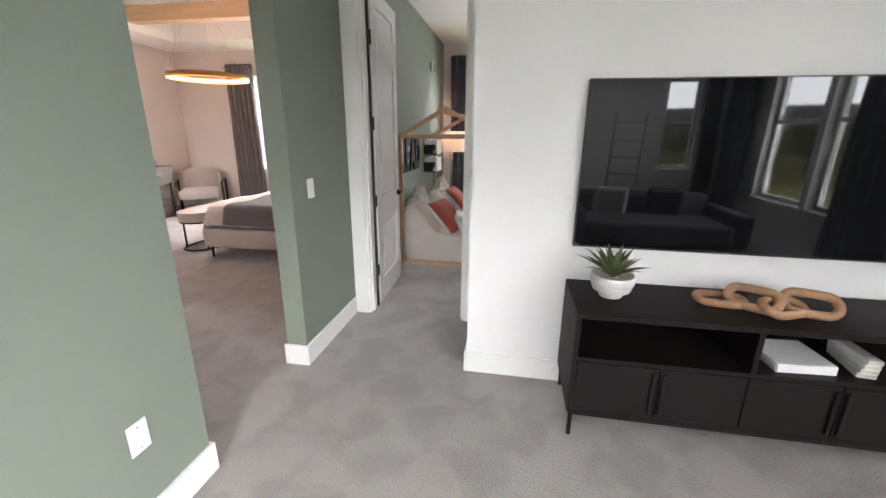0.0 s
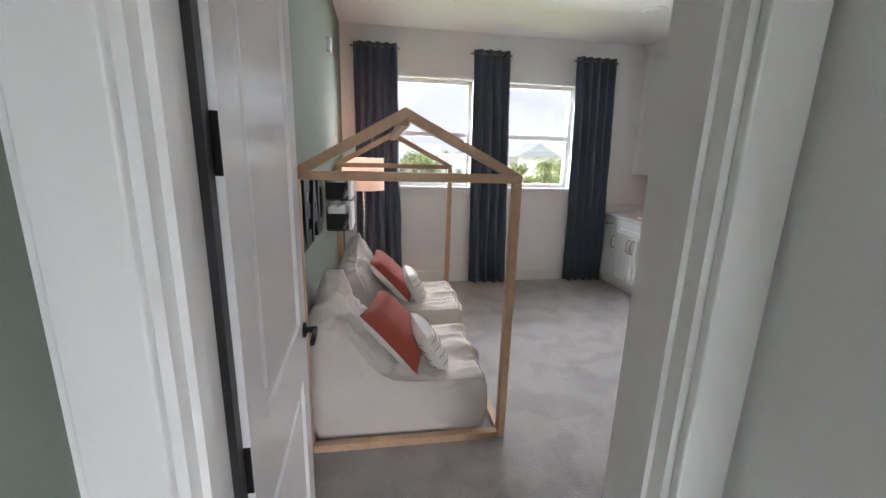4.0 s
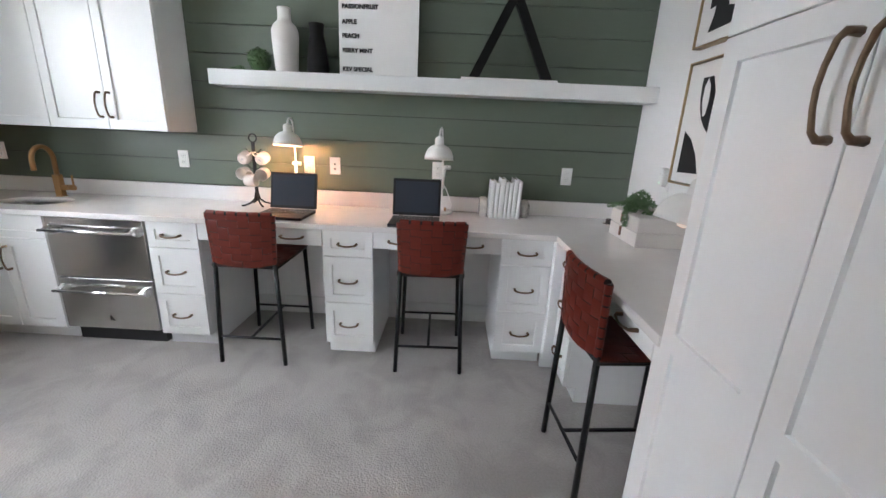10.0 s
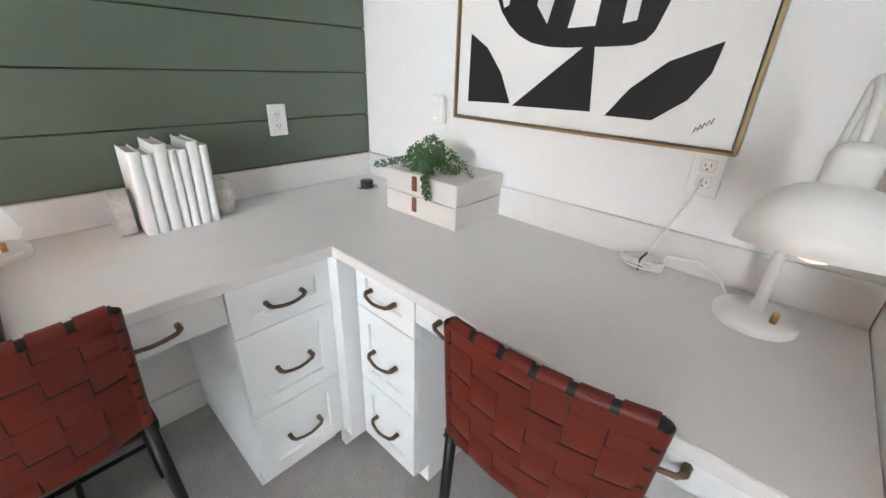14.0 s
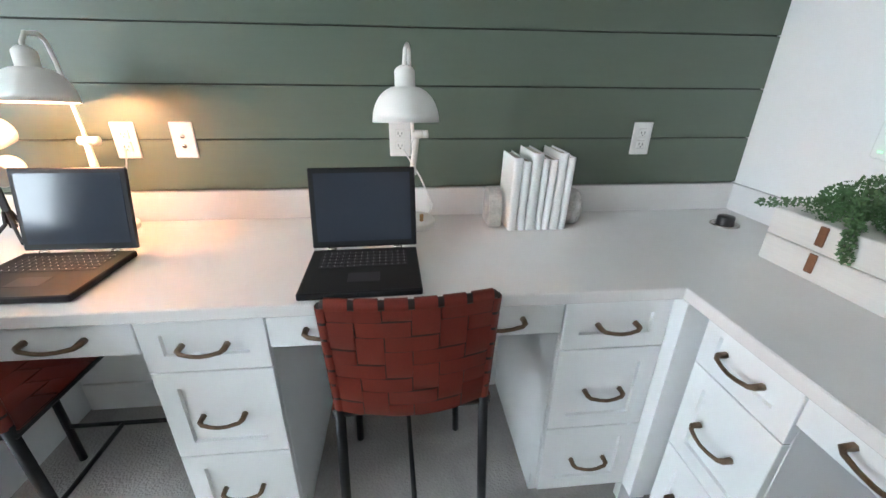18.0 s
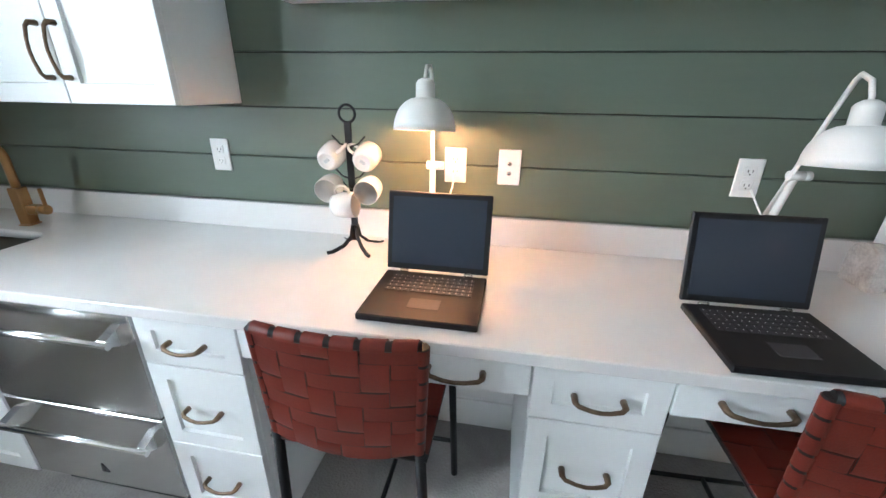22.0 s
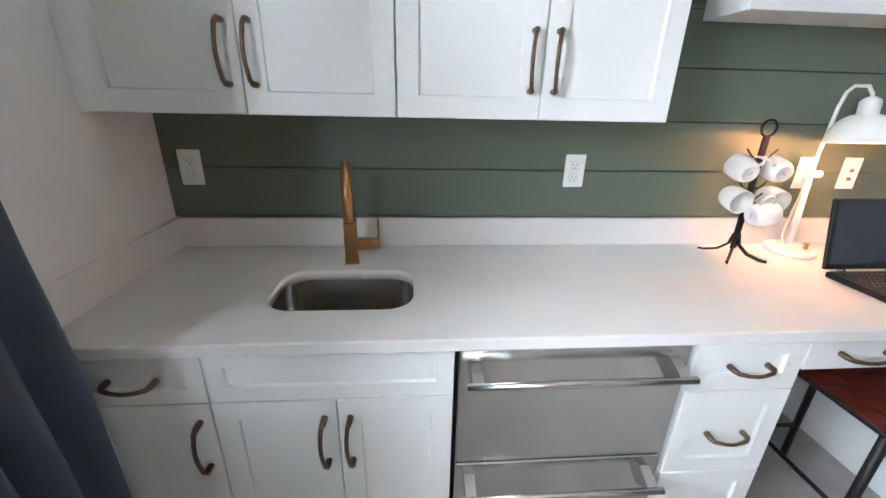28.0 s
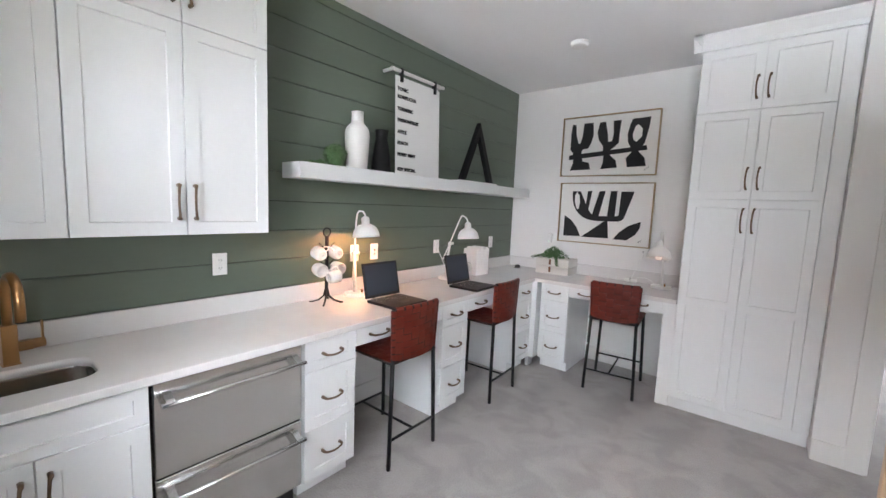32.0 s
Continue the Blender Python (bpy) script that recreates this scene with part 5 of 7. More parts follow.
for y, st, lb in ((2.972, "duplex", "white duplex outlet"), (3.870, "duplex", "white duplex outlet behind the lamp"), (4.591, "data", "white data wall plate with two jacks"), (4.773, "duplex", "white duplex outlet lit by the lamp"), (5.669, "duplex", "white duplex outlet"), (6.992, "duplex", "white duplex outlet beside the sink")):
    outlet(pose(E_ - 0.0005, y, 1.132, 0, 0, -90), lb + " on green shiplap", st)
outlet(pose(1.800, S_ + 0.0005, 1.172, 0, 0, 180), "white duplex outlet on the white wall", "duplex")
pd = thing("plug_in_repeater", "white plug-in repeater with a green light in the outlet", "plug", pose(1.800, S_ + 0.0115, 1.196))
part("housing", bbox(-0.028, 0.028, 0, 0.032, -0.052, 0.052, 0.008), WHITEPLASTIC, pd)
part("button", bbox(-0.008, 0.008, 0.032, 0.0335, 0.014, 0.022, 0.0005), CERAMIC, pd)
part("indicator", bbox(-0.006, 0.006, 0.032, 0.0335, -0.034, -0.029), LED, pd, "small green indicator light")
outlet(pose(0.882, S_ + 0.0005, 1.122, 0, 0, 180), "white duplex outlet with a plugged cord", "duplex")
outlet(pose(W_ + 0.0005, 2.500, 1.085, 0, 0, 90), "white rocker switch on the sage hall wall", "switch")
outlet(pose(W_ + 0.0005, 1.19, 0.41, 0, 0, 90), "white blank plate low on the sage wall", "blank")


# ---- shelf things ----
def lettering(text, size, depth, bold=0.0):
    cu = bpy.data.curves.new("letters", "FONT")
    cu.body, cu.size, cu.extrude, cu.offset = text, size, depth, bold
    tmp = bpy.data.objects.new("letters", cu)
    scene.collection.objects.link(tmp)
    bpy.context.view_layer.update()
    me = bpy.data.meshes.new_from_object(tmp.evaluated_get(bpy.context.evaluated_depsgraph_get()))
    bpy.data.objects.remove(tmp)
    bpy.data.curves.remove(cu)
    me.materials.clear()
    return me


sg = thing("menu_sign", "white hanging menu board with black lettering", "sign")
lean = Matrix.Translation((2.158, 4.508, 1.7095)) @ Matrix.Rotation(radians(-90), 4, "Z") @ Matrix.Rotation(radians(90 - 1.9), 4, "X")
pn = part("panel", bbox(0, 0.493, 0, 0.70, -0.004, 0.0, 0.001), PAPER, sg, at=lean)
lines = (("TONIC", 0.610), ("KOMBUCHA", 0.556), ("TURMERIC", 0.469), ("PASSIONFRUIT", 0.390), ("APPLE", 0.306), ("PEACH", 0.227), ("BERRY MINT", 0.144), ("KEV SPECIAL", 0.036))
for t, v in lines:
    me = lettering(t, 0.034, 0.002, 0.0012)
    me.materials.append(INK)
    part("lettering", me, None, pn, at=pose(0.020, v - 0.01, 0.0025))
part("rod", tube(bmesh.new(), [(2.182, 4.545, 2.445), (2.182, 3.965, 2.445)], 0.013, 14), WHITEMETAL, sg)
for y in (4.53, 3.985):
    part("bracket", tube(bmesh.new(), [(E_, y, 2.445), (2.17, y, 2.445)], 0.012, 10), WHITEMETAL, sg)
for y in (4.450, 4.080):
    part("strap", bbox(2.166, 2.198, y - 0.011, y + 0.011, 2.37, 2.464, 0.002), BLACKPLASTIC, sg)

solid("vase", lathe(bmesh.new(), [(0, 0), (0.062, 0), (0.067, 0.004), (0.071, 0.05), (0.079, 0.17), (0.081, 0.222), (0.078, 0.248), (0.068, 0.271), (0.052, 0.287), (0.042, 0.297), (0.039, 0.312), (0.038, 0.358), (0.041, 0.369), (0.036, 0.372), (0.031, 0.366), (0.031, 0.295), (0.06, 0.22), (0.07, 0.1), (0, 0.02)], 40, (2.172, 4.848, 1.708)), CERAMIC, "matt white bottle-shaped ceramic vase", "vase")
solid("vase", lathe(bmesh.new(), [(0, 0), (0.066, 0), (0.068, 0.006), (0.066, 0.06), (0.050, 0.18), (0.040, 0.225), (0.042, 0.262), (0.048, 0.285), (0.046, 0.287), (0.038, 0.262), (0.036, 0.225), (0.045, 0.15), (0, 0.03)], 36, (2.160, 4.645, 1.708)), BLACKCERAMIC, "slim black ceramic vase with a narrow neck", "vase")


def leafy(bm, c, n, r, size, squash=1.0, seed=1):
    """Many small pointed leaves round a point."""
    rnd = random.Random(seed)
    for _ in range(n):
        d = Vector((rnd.gauss(0, 1), rnd.gauss(0, 1), rnd.gauss(0, 1)))
        d.normalize()
        p = Vector(c) + Vector((d.x, d.y, d.z * squash)) * (r * rnd.uniform(0.65, 1.0))
        u = d.cross(Vector((rnd.gauss(0, 1), rnd.gauss(0, 1), rnd.gauss(0, 1)))).normalized()
        w = d.cross(u).normalized()
        s = size * rnd.uniform(0.7, 1.3)
        q = p + (d * 0.5 + u * 0.8) * s
        vs = [bm.verts.new(x) for x in (p, p + u * s * 0.5 + w * s * 0.35, q, p + u * s * 0.5 - w * s * 0.35)]
        bm.faces.new(vs)
    return bm


sp = thing("shelf_plant", "small round green faux plant trailing on the shelf", "plant", pose(0, 0, 0))
bm = leafy(bmesh.new(), (2.170, 5.02, 1.781), 1500, 0.072, 0.012, 0.95, 3)
leafy(bm, (2.172, 5.02, 1.778), 300, 0.055, 0.012, 0.95, 4)
leafy(bm, (2.15, 5.14, 1.722), 160, 0.028, 0.012, 0.5, 5)
leafy(bm, (2.16, 5.19, 1.718), 90, 0.02, 0.012, 0.5, 6)
tagged(part("foliage", bm, LEAF, sp), kind="stuff")
part("ball_core", lathe(bmesh.new(), [(0, 0.0), (0.040, 0.006), (0.060, 0.045), (0.062, 0.072), (0.045, 0.118), (0, 0.132)], 16, (2.170, 5.02, 1.708)), LEAF, sp)

aa = thing("letter_ornament", "black wooden A-shaped ornament on a white base", "ornament")
part("base", bbox(2.130, 2.225, 3.140, 3.742, 1.7085, 1.727, 0.002), WHITEPLASTIC, aa)
x0, x1 = 2.160, 2.205
for pts in (((3.695, 1.727), (3.630, 1.727), (3.432, 2.150), (3.432, 2.268)), ((3.168, 1.727), (3.233, 1.727), (3.4315, 2.150), (3.4315, 2.268))):
    bm = extrude_shape(bmesh.new(), [Vector((x0, y, z)) for y, z in pts], (x1 - x0, 0, 0))
    bmesh.ops.bevel(bm, geom=bm.edges[:], offset=0.002, segments=1, affect="EDGES")
    part("side", bm, BLACKCERAMIC, aa)

# ---- box with plant on the short desk ----
cr = thing("storage_box", "two-tier whitewashed wooden box with leather tabs", "box", pose(1.653, 2.674, TOP, 0, 0, 1.0))
part("lower_tier", bbox(-0.170, 0.170, -0.128, 0.128, 0, 0.076, 0.003), WHITEBOX, cr)
part("upper_tier", bbox(-0.170, 0.170, -0.128, 0.128, 0.079, 0.155, 0.003), WHITEBOX, cr)
for z in (0.033, 0.108):
    part("leather_tab", bbox(0.008, 0.030, 0.128, 0.134, z - 0.012, z + 0.040, 0.002), TAN, cr)
su = thing("trailing_plant", "green trailing succulent lying on the white box", "plant", pose(1.675, 2.719, TOP + 0.1555))
bm = bmesh.new()
rnd = random.Random(7)
strands = 26
for s in range(strands):
    a = rnd.uniform(0, 2 * math.pi)
    n = rnd.randint(5, 9)
    p = Vector((rnd.gauss(0, 0.02), rnd.gauss(0, 0.018), 0.012 + 0.05 * rnd.random()))
    d = Vector((math.cos(a) * 1.0, math.sin(a) * 0.7, 0.9 * rnd.random()))
    for k in range(n):
        p = p + d * 0.0125
        d.z -= 0.22
        p.z = max(p.z, 0.008) if abs(p.x) < 0.13 and p.y < 0.085 else p.z
        leafy(bm, p, 9, 0.009, 0.010, 1.0, s * 31 + k)
for side, reach in ((1, 0.16), (-1, 0.09)):
    for k in range(22):
        f = k / 21
        p = Vector((side * (0.03 + reach * f), 0.04 + 0.055 * f, 0.05 - 0.05 * f if side > 0 else 0.07 * (1 - f) - 0.05 * f * f))
        if side < 0:
            p = Vector((-0.04 - 0.05 * f, 0.04 + 0.06 * min(1, f * 1.6), 0.07 * (1 - f) - 0.055 * f * f * 1.2))
        leafy(bm, p, 12, 0.011, 0.011, 1.0, 900 + k + side)
leafy(bm, (0, 0.0, 0.066), 420, 0.058, 0.013, 0.95, 77)
leafy(bm, (-0.045, 0.03, 0.06), 260, 0.04, 0.013, 1.0, 78)
leafy(bm, (0.05, 0.02, 0.050), 220, 0.038, 0.013, 1.0, 79)
for k in range(16):
    f = k / 15
    leafy(bm, (-0.05 - 0.035 * f, 0.07 + 0.035 * min(1, f * 1.5), 0.06 - 0.11 * f * f), 16, 0.013, 0.012, 1.0, 700 + k)
tagged(part("foliage", bm, LEAF, su), kind="stuff")


# ---- art ----
def art(x0, x1, z0, z1, shapes, whites, label):
    ob = thing("framed_print", label, "picture", pose(x1, S_ + 0.001, z0, 0, 0, 180), "framed abstract prints")
    w, h = x1 - x0, z1 - z0
    for a in ((0, 0.007, 0, h), (w - 0.007, w, 0, h), (0.007, w - 0.007, 0, 0.007), (0.007, w - 0.007, h - 0.007, h)):
        part("frame_bar", bbox(a[0], a[1], -0.044, 0, a[2], a[3], 0.001), GILT, ob)
    pr = part("print", bbox(0.013, w - 0.013, -0.036, -0.004, 0.013, h - 0.013), CANVAS, ob)
    for lay, (polys, m) in enumerate(((shapes, INK), (whites, CANVAS))):
        for k, poly in enumerate(polys):
            y = -0.0362 - 0.0012 * lay - 0.0002 * k
            part("painted_shape", extrude_shape(bmesh.new(), [Vector((u * w, y, (1 - v) * h)) for u, v in poly], (0, -0.0006, 0)), m, pr)
    bm = tube(bmesh.new(), [(0.885 * w + 0.004 * k, -0.0372, 0.075 * h + (0.008 if k % 2 else -0.004) + 0.003 * k) for k in range(10)], 0.0011, 5)
    part("signature", bm, INK, pr)


# lower print: a cupped bowl of stripes over leaves
bowl = [(0.15, 0.14), (0.24, 0.14), (0.31, 0.35), (0.32, 0.14), (0.37, 0.13), (0.34, 0.44), (0.385, 0.52), (0.45, 0.14), (0.515, 0.13), (0.46, 0.54), (0.55, 0.535), (0.57, 0.135), (0.64, 0.13), (0.63, 0.53), (0.67, 0.52), (0.68, 0.14)]
bowl += [(0.81, 0.14), (0.79, 0.25), (0.765, 0.37), (0.745, 0.47), (0.725, 0.56), (0.705, 0.595), (0.67, 0.612), (0.60, 0.617), (0.534, 0.619), (0.46, 0.621), (0.40, 0.617), (0.335, 0.60), (0.28, 0.565), (0.235, 0.515), (0.20, 0.455), (0.172, 0.38), (0.155, 0.29), (0.148, 0.20)]
hole_w = [(0.20, 0.15), (0.23, 0.21), (0.24, 0.32), (0.23, 0.43), (0.21, 0.44), (0.18, 0.32), (0.18, 0.21)]
stem = [(0.53, 0.61), (0.56, 0.62), (0.58, 0.89), (0.28, 0.90)]
leaf_l = [(0.07, 0.55), (0.15, 0.62), (0.22, 0.74), (0.27, 0.89), (0.07, 0.90)]
leaf_r = [(0.90, 0.60), (0.89, 0.71), (0.85, 0.81), (0.77, 0.90), (0.63, 0.90), (0.69, 0.78), (0.78, 0.67)]
art(0.830, 1.709, 1.177, 1.777, [bowl, stem, leaf_l, leaf_r], [hole_w], "framed black and white abstract print of a cupped bowl")
# upper print: three vessels on a bar
bar = [(0.09, 0.64), (0.89, 0.54), (0.90, 0.61), (0.09, 0.72)]
m1 = [(0.11, 0.12), (0.15, 0.13), (0.16, 0.30), (0.19, 0.45), (0.21, 0.45), (0.23, 0.33), (0.24, 0.12), (0.34, 0.12), (0.35, 0.32), (0.33, 0.45), (0.30, 0.54), (0.24, 0.55), (0.23, 0.60), (0.23, 0.65), (0.25, 0.75), (0.32, 0.78), (0.34, 0.89), (0.11, 0.90), (0.14, 0.78), (0.14, 0.70), (0.13, 0.60), (0.10, 0.54), (0.10, 0.27)]
m2 = [(0.41, 0.13), (0.47, 0.12), (0.50, 0.32), (0.51, 0.45), (0.55, 0.44), (0.56, 0.33), (0.55, 0.12), (0.63, 0.12), (0.62, 0.31), (0.62, 0.47), (0.58, 0.54), (0.54, 0.58), (0.54, 0.67), (0.60, 0.75), (0.62, 0.87), (0.45, 0.89), (0.47, 0.78), (0.47, 0.68), (0.46, 0.59), (0.46, 0.52), (0.41, 0.41), (0.39, 0.29)]
m3 = [(0.74, 0.12), (0.91, 0.11), (0.90, 0.27), (0.87, 0.51), (0.84, 0.57), (0.82, 0.63), (0.88, 0.73), (0.90, 0.86), (0.72, 0.87), (0.70, 0.73), (0.75, 0.64), (0.74, 0.56), (0.71, 0.48), (0.70, 0.35), (0.72, 0.20)]
lens_w = [(0.75, 0.36), (0.77, 0.24), (0.80, 0.21), (0.84, 0.28), (0.84, 0.40), (0.79, 0.48), (0.76, 0.44)]
art(0.833, 1.727, 1.843, 2.426, [bar, m1, m2, m3], [lens_w], "framed black and white abstract print of three vessels")

# ---- ceiling fixtures ----
for x, y in ((-0.415, 6.185), (1.313, 6.07), (-0.415, 4.2)):
    ob = thing("recessed_light", "white recessed ceiling light, switched off", "ceiling light", pose(x, y, CEIL), "recessed lights")
    part("trim_ring", lathe(bmesh.new(), [(0.095, 0), (0.095, -0.004), (0.088, -0.009), (0.066, -0.012), (0.060, -0.006), (0.060, 0)], 36), WHITEPLASTIC, ob)
    part("lens", lathe(bmesh.new(), [(0, -0.006), (0.055, -0.006), (0.061, -0.003), (0.061, 0)], 30), CERAMIC, ob)
for x, y in ((0.47, 4.88), (1.248, 3.504)):
    ob = thing("smoke_detector", "round white smoke detector on the ceiling", "smoke detector", pose(x, y, CEIL))
    part("housing", lathe(bmesh.new(), [(0, -0.03), (0.045, -0.03), (0.062, -0.024), (0.066, -0.012), (0.066, 0)], 32), WHITEPLASTIC, ob)
    part("vent_ring", lathe(bmesh.new(), [(0.046, -0.031), (0.05, -0.032), (0.054, -0.029)], 32), CERAMIC, ob)
ch = thing("door_sensor", "small white sensor high on the sage wall", "sensor", pose(W_, 6.02, 2.28))
part("housing", bbox(0, 0.03, -0.035, 0.035, -0.055, 0.055, 0.006), WHITEPLASTIC, ch)

# ---- house-frame bed ----
HX0, HXM, HX1, HY0, HY1, HZ, HAP = -1.437, -0.944, -0.405, 4.370, 6.20, 1.395, 1.668
hb = thing("playhouse", "pine house-shaped play frame around two loungers", "play frame")
P = 0.021
for y in (HY0, HY1):
    for x in (HX0 + P, HX1 - P):
        part("post", bbox(x - P, x + P, y - P, y + P, 0, HZ - 0.04, 0.003), PINE, hb)
    part("cross_beam", bbox(HX0, HX1, y - P, y + P, HZ - 0.04, HZ, 0.003), PINE, hb)
    part("floor_rail", bbox(HX0 + 2 * P, HX1 - 2 * P, y - P, y + P, 0.0, 0.04, 0.003), PINE, hb)
    xm = HXM
    for s, x in ((1, HX0), (-1, HX1)):
        a, b = Vector((x + s * 0.005, 0, HZ)), Vector((xm, 0, HAP))
        d = (b - a).normalized()
        nrm = Vector((-d.z, 0, d.x)) * (1 if s > 0 else -1)
        pts = [a, a + Vector((s * 0.085, 0, 0)), Vector((xm, 0, HAP - 0.05)), b]
        bm = extrude_shape(bmesh.new(), [p + Vector((0, y - P, 0)) for p in pts], (0, 2 * P, 0))
        bmesh.ops.bevel(bm, geom=bm.edges[:], offset=0.002, segments=1, affect="EDGES")
        part("rafter", bm, PINE, hb)
    for x in (HX0 + P, HX1 - P):
        part("bolt", lathe(bmesh.new(), [(0, -0.003), (0.006, -0.002), (0.006, 0)], 10, (x, y - P, HZ - 0.02), axis="y"), NICKEL, hb)
part("ridge_beam", bbox(HXM - P, HXM + P, HY0 + P, HY1 - P, HAP - 0.075, HAP - 0.03, 0.003), PINE, hb)
for x in (HX0 + P, HX1 - P):
    part("floor_rail", bbox(x - P, x + P, HY0 + P, HY1 - P, 0.0, 0.04, 0.003), PINE, hb)


# ---- loungers ----
def lounger(m, seed, label):
    """A soft floor lounger. Local: back against x = 0, seat towards +x, y from 0 to 0.7."""
    prof = [(0.07, 0.012), (0.45, 0.010), (0.87, 0.012), (0.925, 0.04), (0.942, 0.16), (0.940, 0.285), (0.925, 0.328), (0.74, 0.322), (0.56, 0.322), (0.45, 0.335), (0.385, 0.375), (0.335, 0.44), (0.29, 0.515), (0.245, 0.585), (0.20, 0.655), (0.15, 0.715), (0.09, 0.70), (0.035, 0.63), (0.008, 0.48), (0.002, 0.25)]
    pts = []
    for i, p in enumerate(prof):
        q = prof[(i + 1) % len(prof)]
        pts += [(p[0] + (q[0] - p[0]) * k / 6, p[1] + (q[1] - p[1]) * k / 6) for k in range(6)]
    n, mv = len(pts), 84

    def crease(a):
        """Round swells that meet in a sharp valley, 0 to 1."""
        return 0.45 * abs(math.sin(a * math.pi / 2)) ** 0.6 + 0.55 * abs(((a + 0.3) % 2) - 1)

    def fn(u, v):
        i = int(round(u * n)) % n
        x, z = pts[i]
        xa, za = pts[i - 2]
        xb, zb = pts[(i + 2) % n]
        nx, nz = (zb - za), -(xb - xa)
        ln = max(1e-6, math.hypot(nx, nz))
        nx, nz = nx / ln, nz / ln
        e = abs(2 * v - 1)
        y = 0.67 * v
        inner = 1 - e ** 6
        top = min(1, max(0, (z - 0.26) / 0.05))
        peak = min(1, max(0, (z - 0.34) / 0.40))
        q = Vector((x * 5, y * 5, z * 5 + seed * 7))
        out = 0.016 * (1 - e ** 6) * top
        if top > 0:
            d = math.hypot(x - 0.15, z - 0.735) * (1 if x > 0.15 else -1)
            # folds that spread from the pinches where the sides are tucked in under the peak
            for pv, amp in ((0.19, 1.0), (0.93, 0.7), (0.52, 0.5)):
                dd, dv = d - (0.02 if pv != 0.52 else 0.24), (v - pv) * 0.7
                r = math.hypot(dd, dv)
                ang = math.atan2(dd, dv)
                near = math.exp(-(r / 0.25) ** 2) * min(1, r / 0.03)
                out += amp * (0.095 * (crease(ang * 2.865 + seed + 0.7 * noise.noise(q * 0.8)) - 0.65) * near - 0.045 * math.exp(-(r / 0.055) ** 2))
            # folds running out over the seat
            if x > 0.40:
                fade = math.exp(-((x - 0.48) / 0.17) ** 2)
                out += (0.040 * fade + 0.010) * (crease(y * 10 + 2.6 * noise.noise(Vector((x * 4, y * 2.5, seed + 3))) + (x - 0.5) * 5.0 * (v - 0.5)) - 0.6) * inner
        amt = 1.0 if top > 0 else 0.35
        # crisp creases in the slack cloth
        w = q + Vector((noise.noise(q * 0.7), noise.noise(q * 0.7 + Vector((5, 0, 2))), 0)) * 0.8
        for f, a in ((0.9, 0.034), (1.9, 0.014)):
            out += a * ((1 - abs(noise.noise(Vector((w.x * 0.7, w.y * 1.5, w.z)) * f))) ** 5 - 0.35) * inner * top
        out += (noise.noise(q) * 0.012 + 0.018 * (abs(noise.noise(q * 1.2 + Vector((3, 1, 0)))) - 0.2) + noise.noise(q * 3.1) * 0.004 - 0.016 * max(0, 0.22 - abs(noise.noise(q * 2.1 + Vector((0, 7, 1)))))) * inner * amt
        # the back narrows to one peak
        k = 0.80 + 0.20 * v / 0.62 if v < 0.62 else 1 - 0.34 * (v - 0.62) / 0.38
        if z > 0.33:
            z = 0.33 + (z - 0.33) * k
        rise = 0.115 * max(0, 1 - (0.62 - v) / 0.40 if v < 0.62 else 1 - (v - 0.62) / 0.14) ** 1.3 * peak ** 2
        swell = -0.04 * math.sin(math.pi * min(1, z / 0.36)) * (1 - min(1, (1 - e) / 0.3)) ** 2 * (1 if v < 0.5 else -1)
        return Vector((max(0.0, x + nx * out), y + swell, max(0.0, z + nz * out + rise)))

    bm = bmesh.new()
    sheet(bm, fn, n, mv, wrap=True)
    ob = thing("floor_lounger", label, "lounger", m, "canvas floor loungers")
    part("cover", bm, CREAM, ob)
    for v, s in ((0, -1), (1, 1)):
        rim = [fn(u / n, v) for u in range(n)]
        mid = Vector((0.38, 0.335, 0.18))
        bm = bmesh.new()
        ring = [bm.verts.new(p) for p in rim]
        for f, push in ((0.97, 0.003), (0.86, 0.008), (0.68, 0.012), (0.45, 0.014)):
            row = []
            for p in rim:
                c = mid.lerp(p, f)
                row.append(bm.verts.new(Vector((c.x, p.y + s * (push + 0.010 * noise.noise(c * 5 + Vector((seed, 0, 0))) * (1 - f) * 2), c.z))))
            bridge(bm, ring, row)
            ring = row
        bm.faces.new(ring).smooth = True
        bmesh.ops.recalc_face_normals(bm, faces=bm.faces[:])
        part("side_panel", bm, CREAM, ob)
        part("piping", tube(bmesh.new(), [p + Vector((0, s * 0.001, 0.001)) for p in rim], 0.0045, 6, closed=True), CREAM, ob)
    front = [fn(36 / n, 0.01 + 0.98 * k / 40) + Vector((0.001, 0, 0.002)) for k in range(41)]
    part("piping", tube(bmesh.new(), front, 0.004, 6), CREAM, ob)
    return ob


lounger(pose(-1.442, 4.432, 0.0), 1, "slouchy cream canvas floor lounger with a tall back")
lounger(pose(-1.385, 5.40, 0.0), 2, "slouchy cream canvas floor lounger with a tall back")


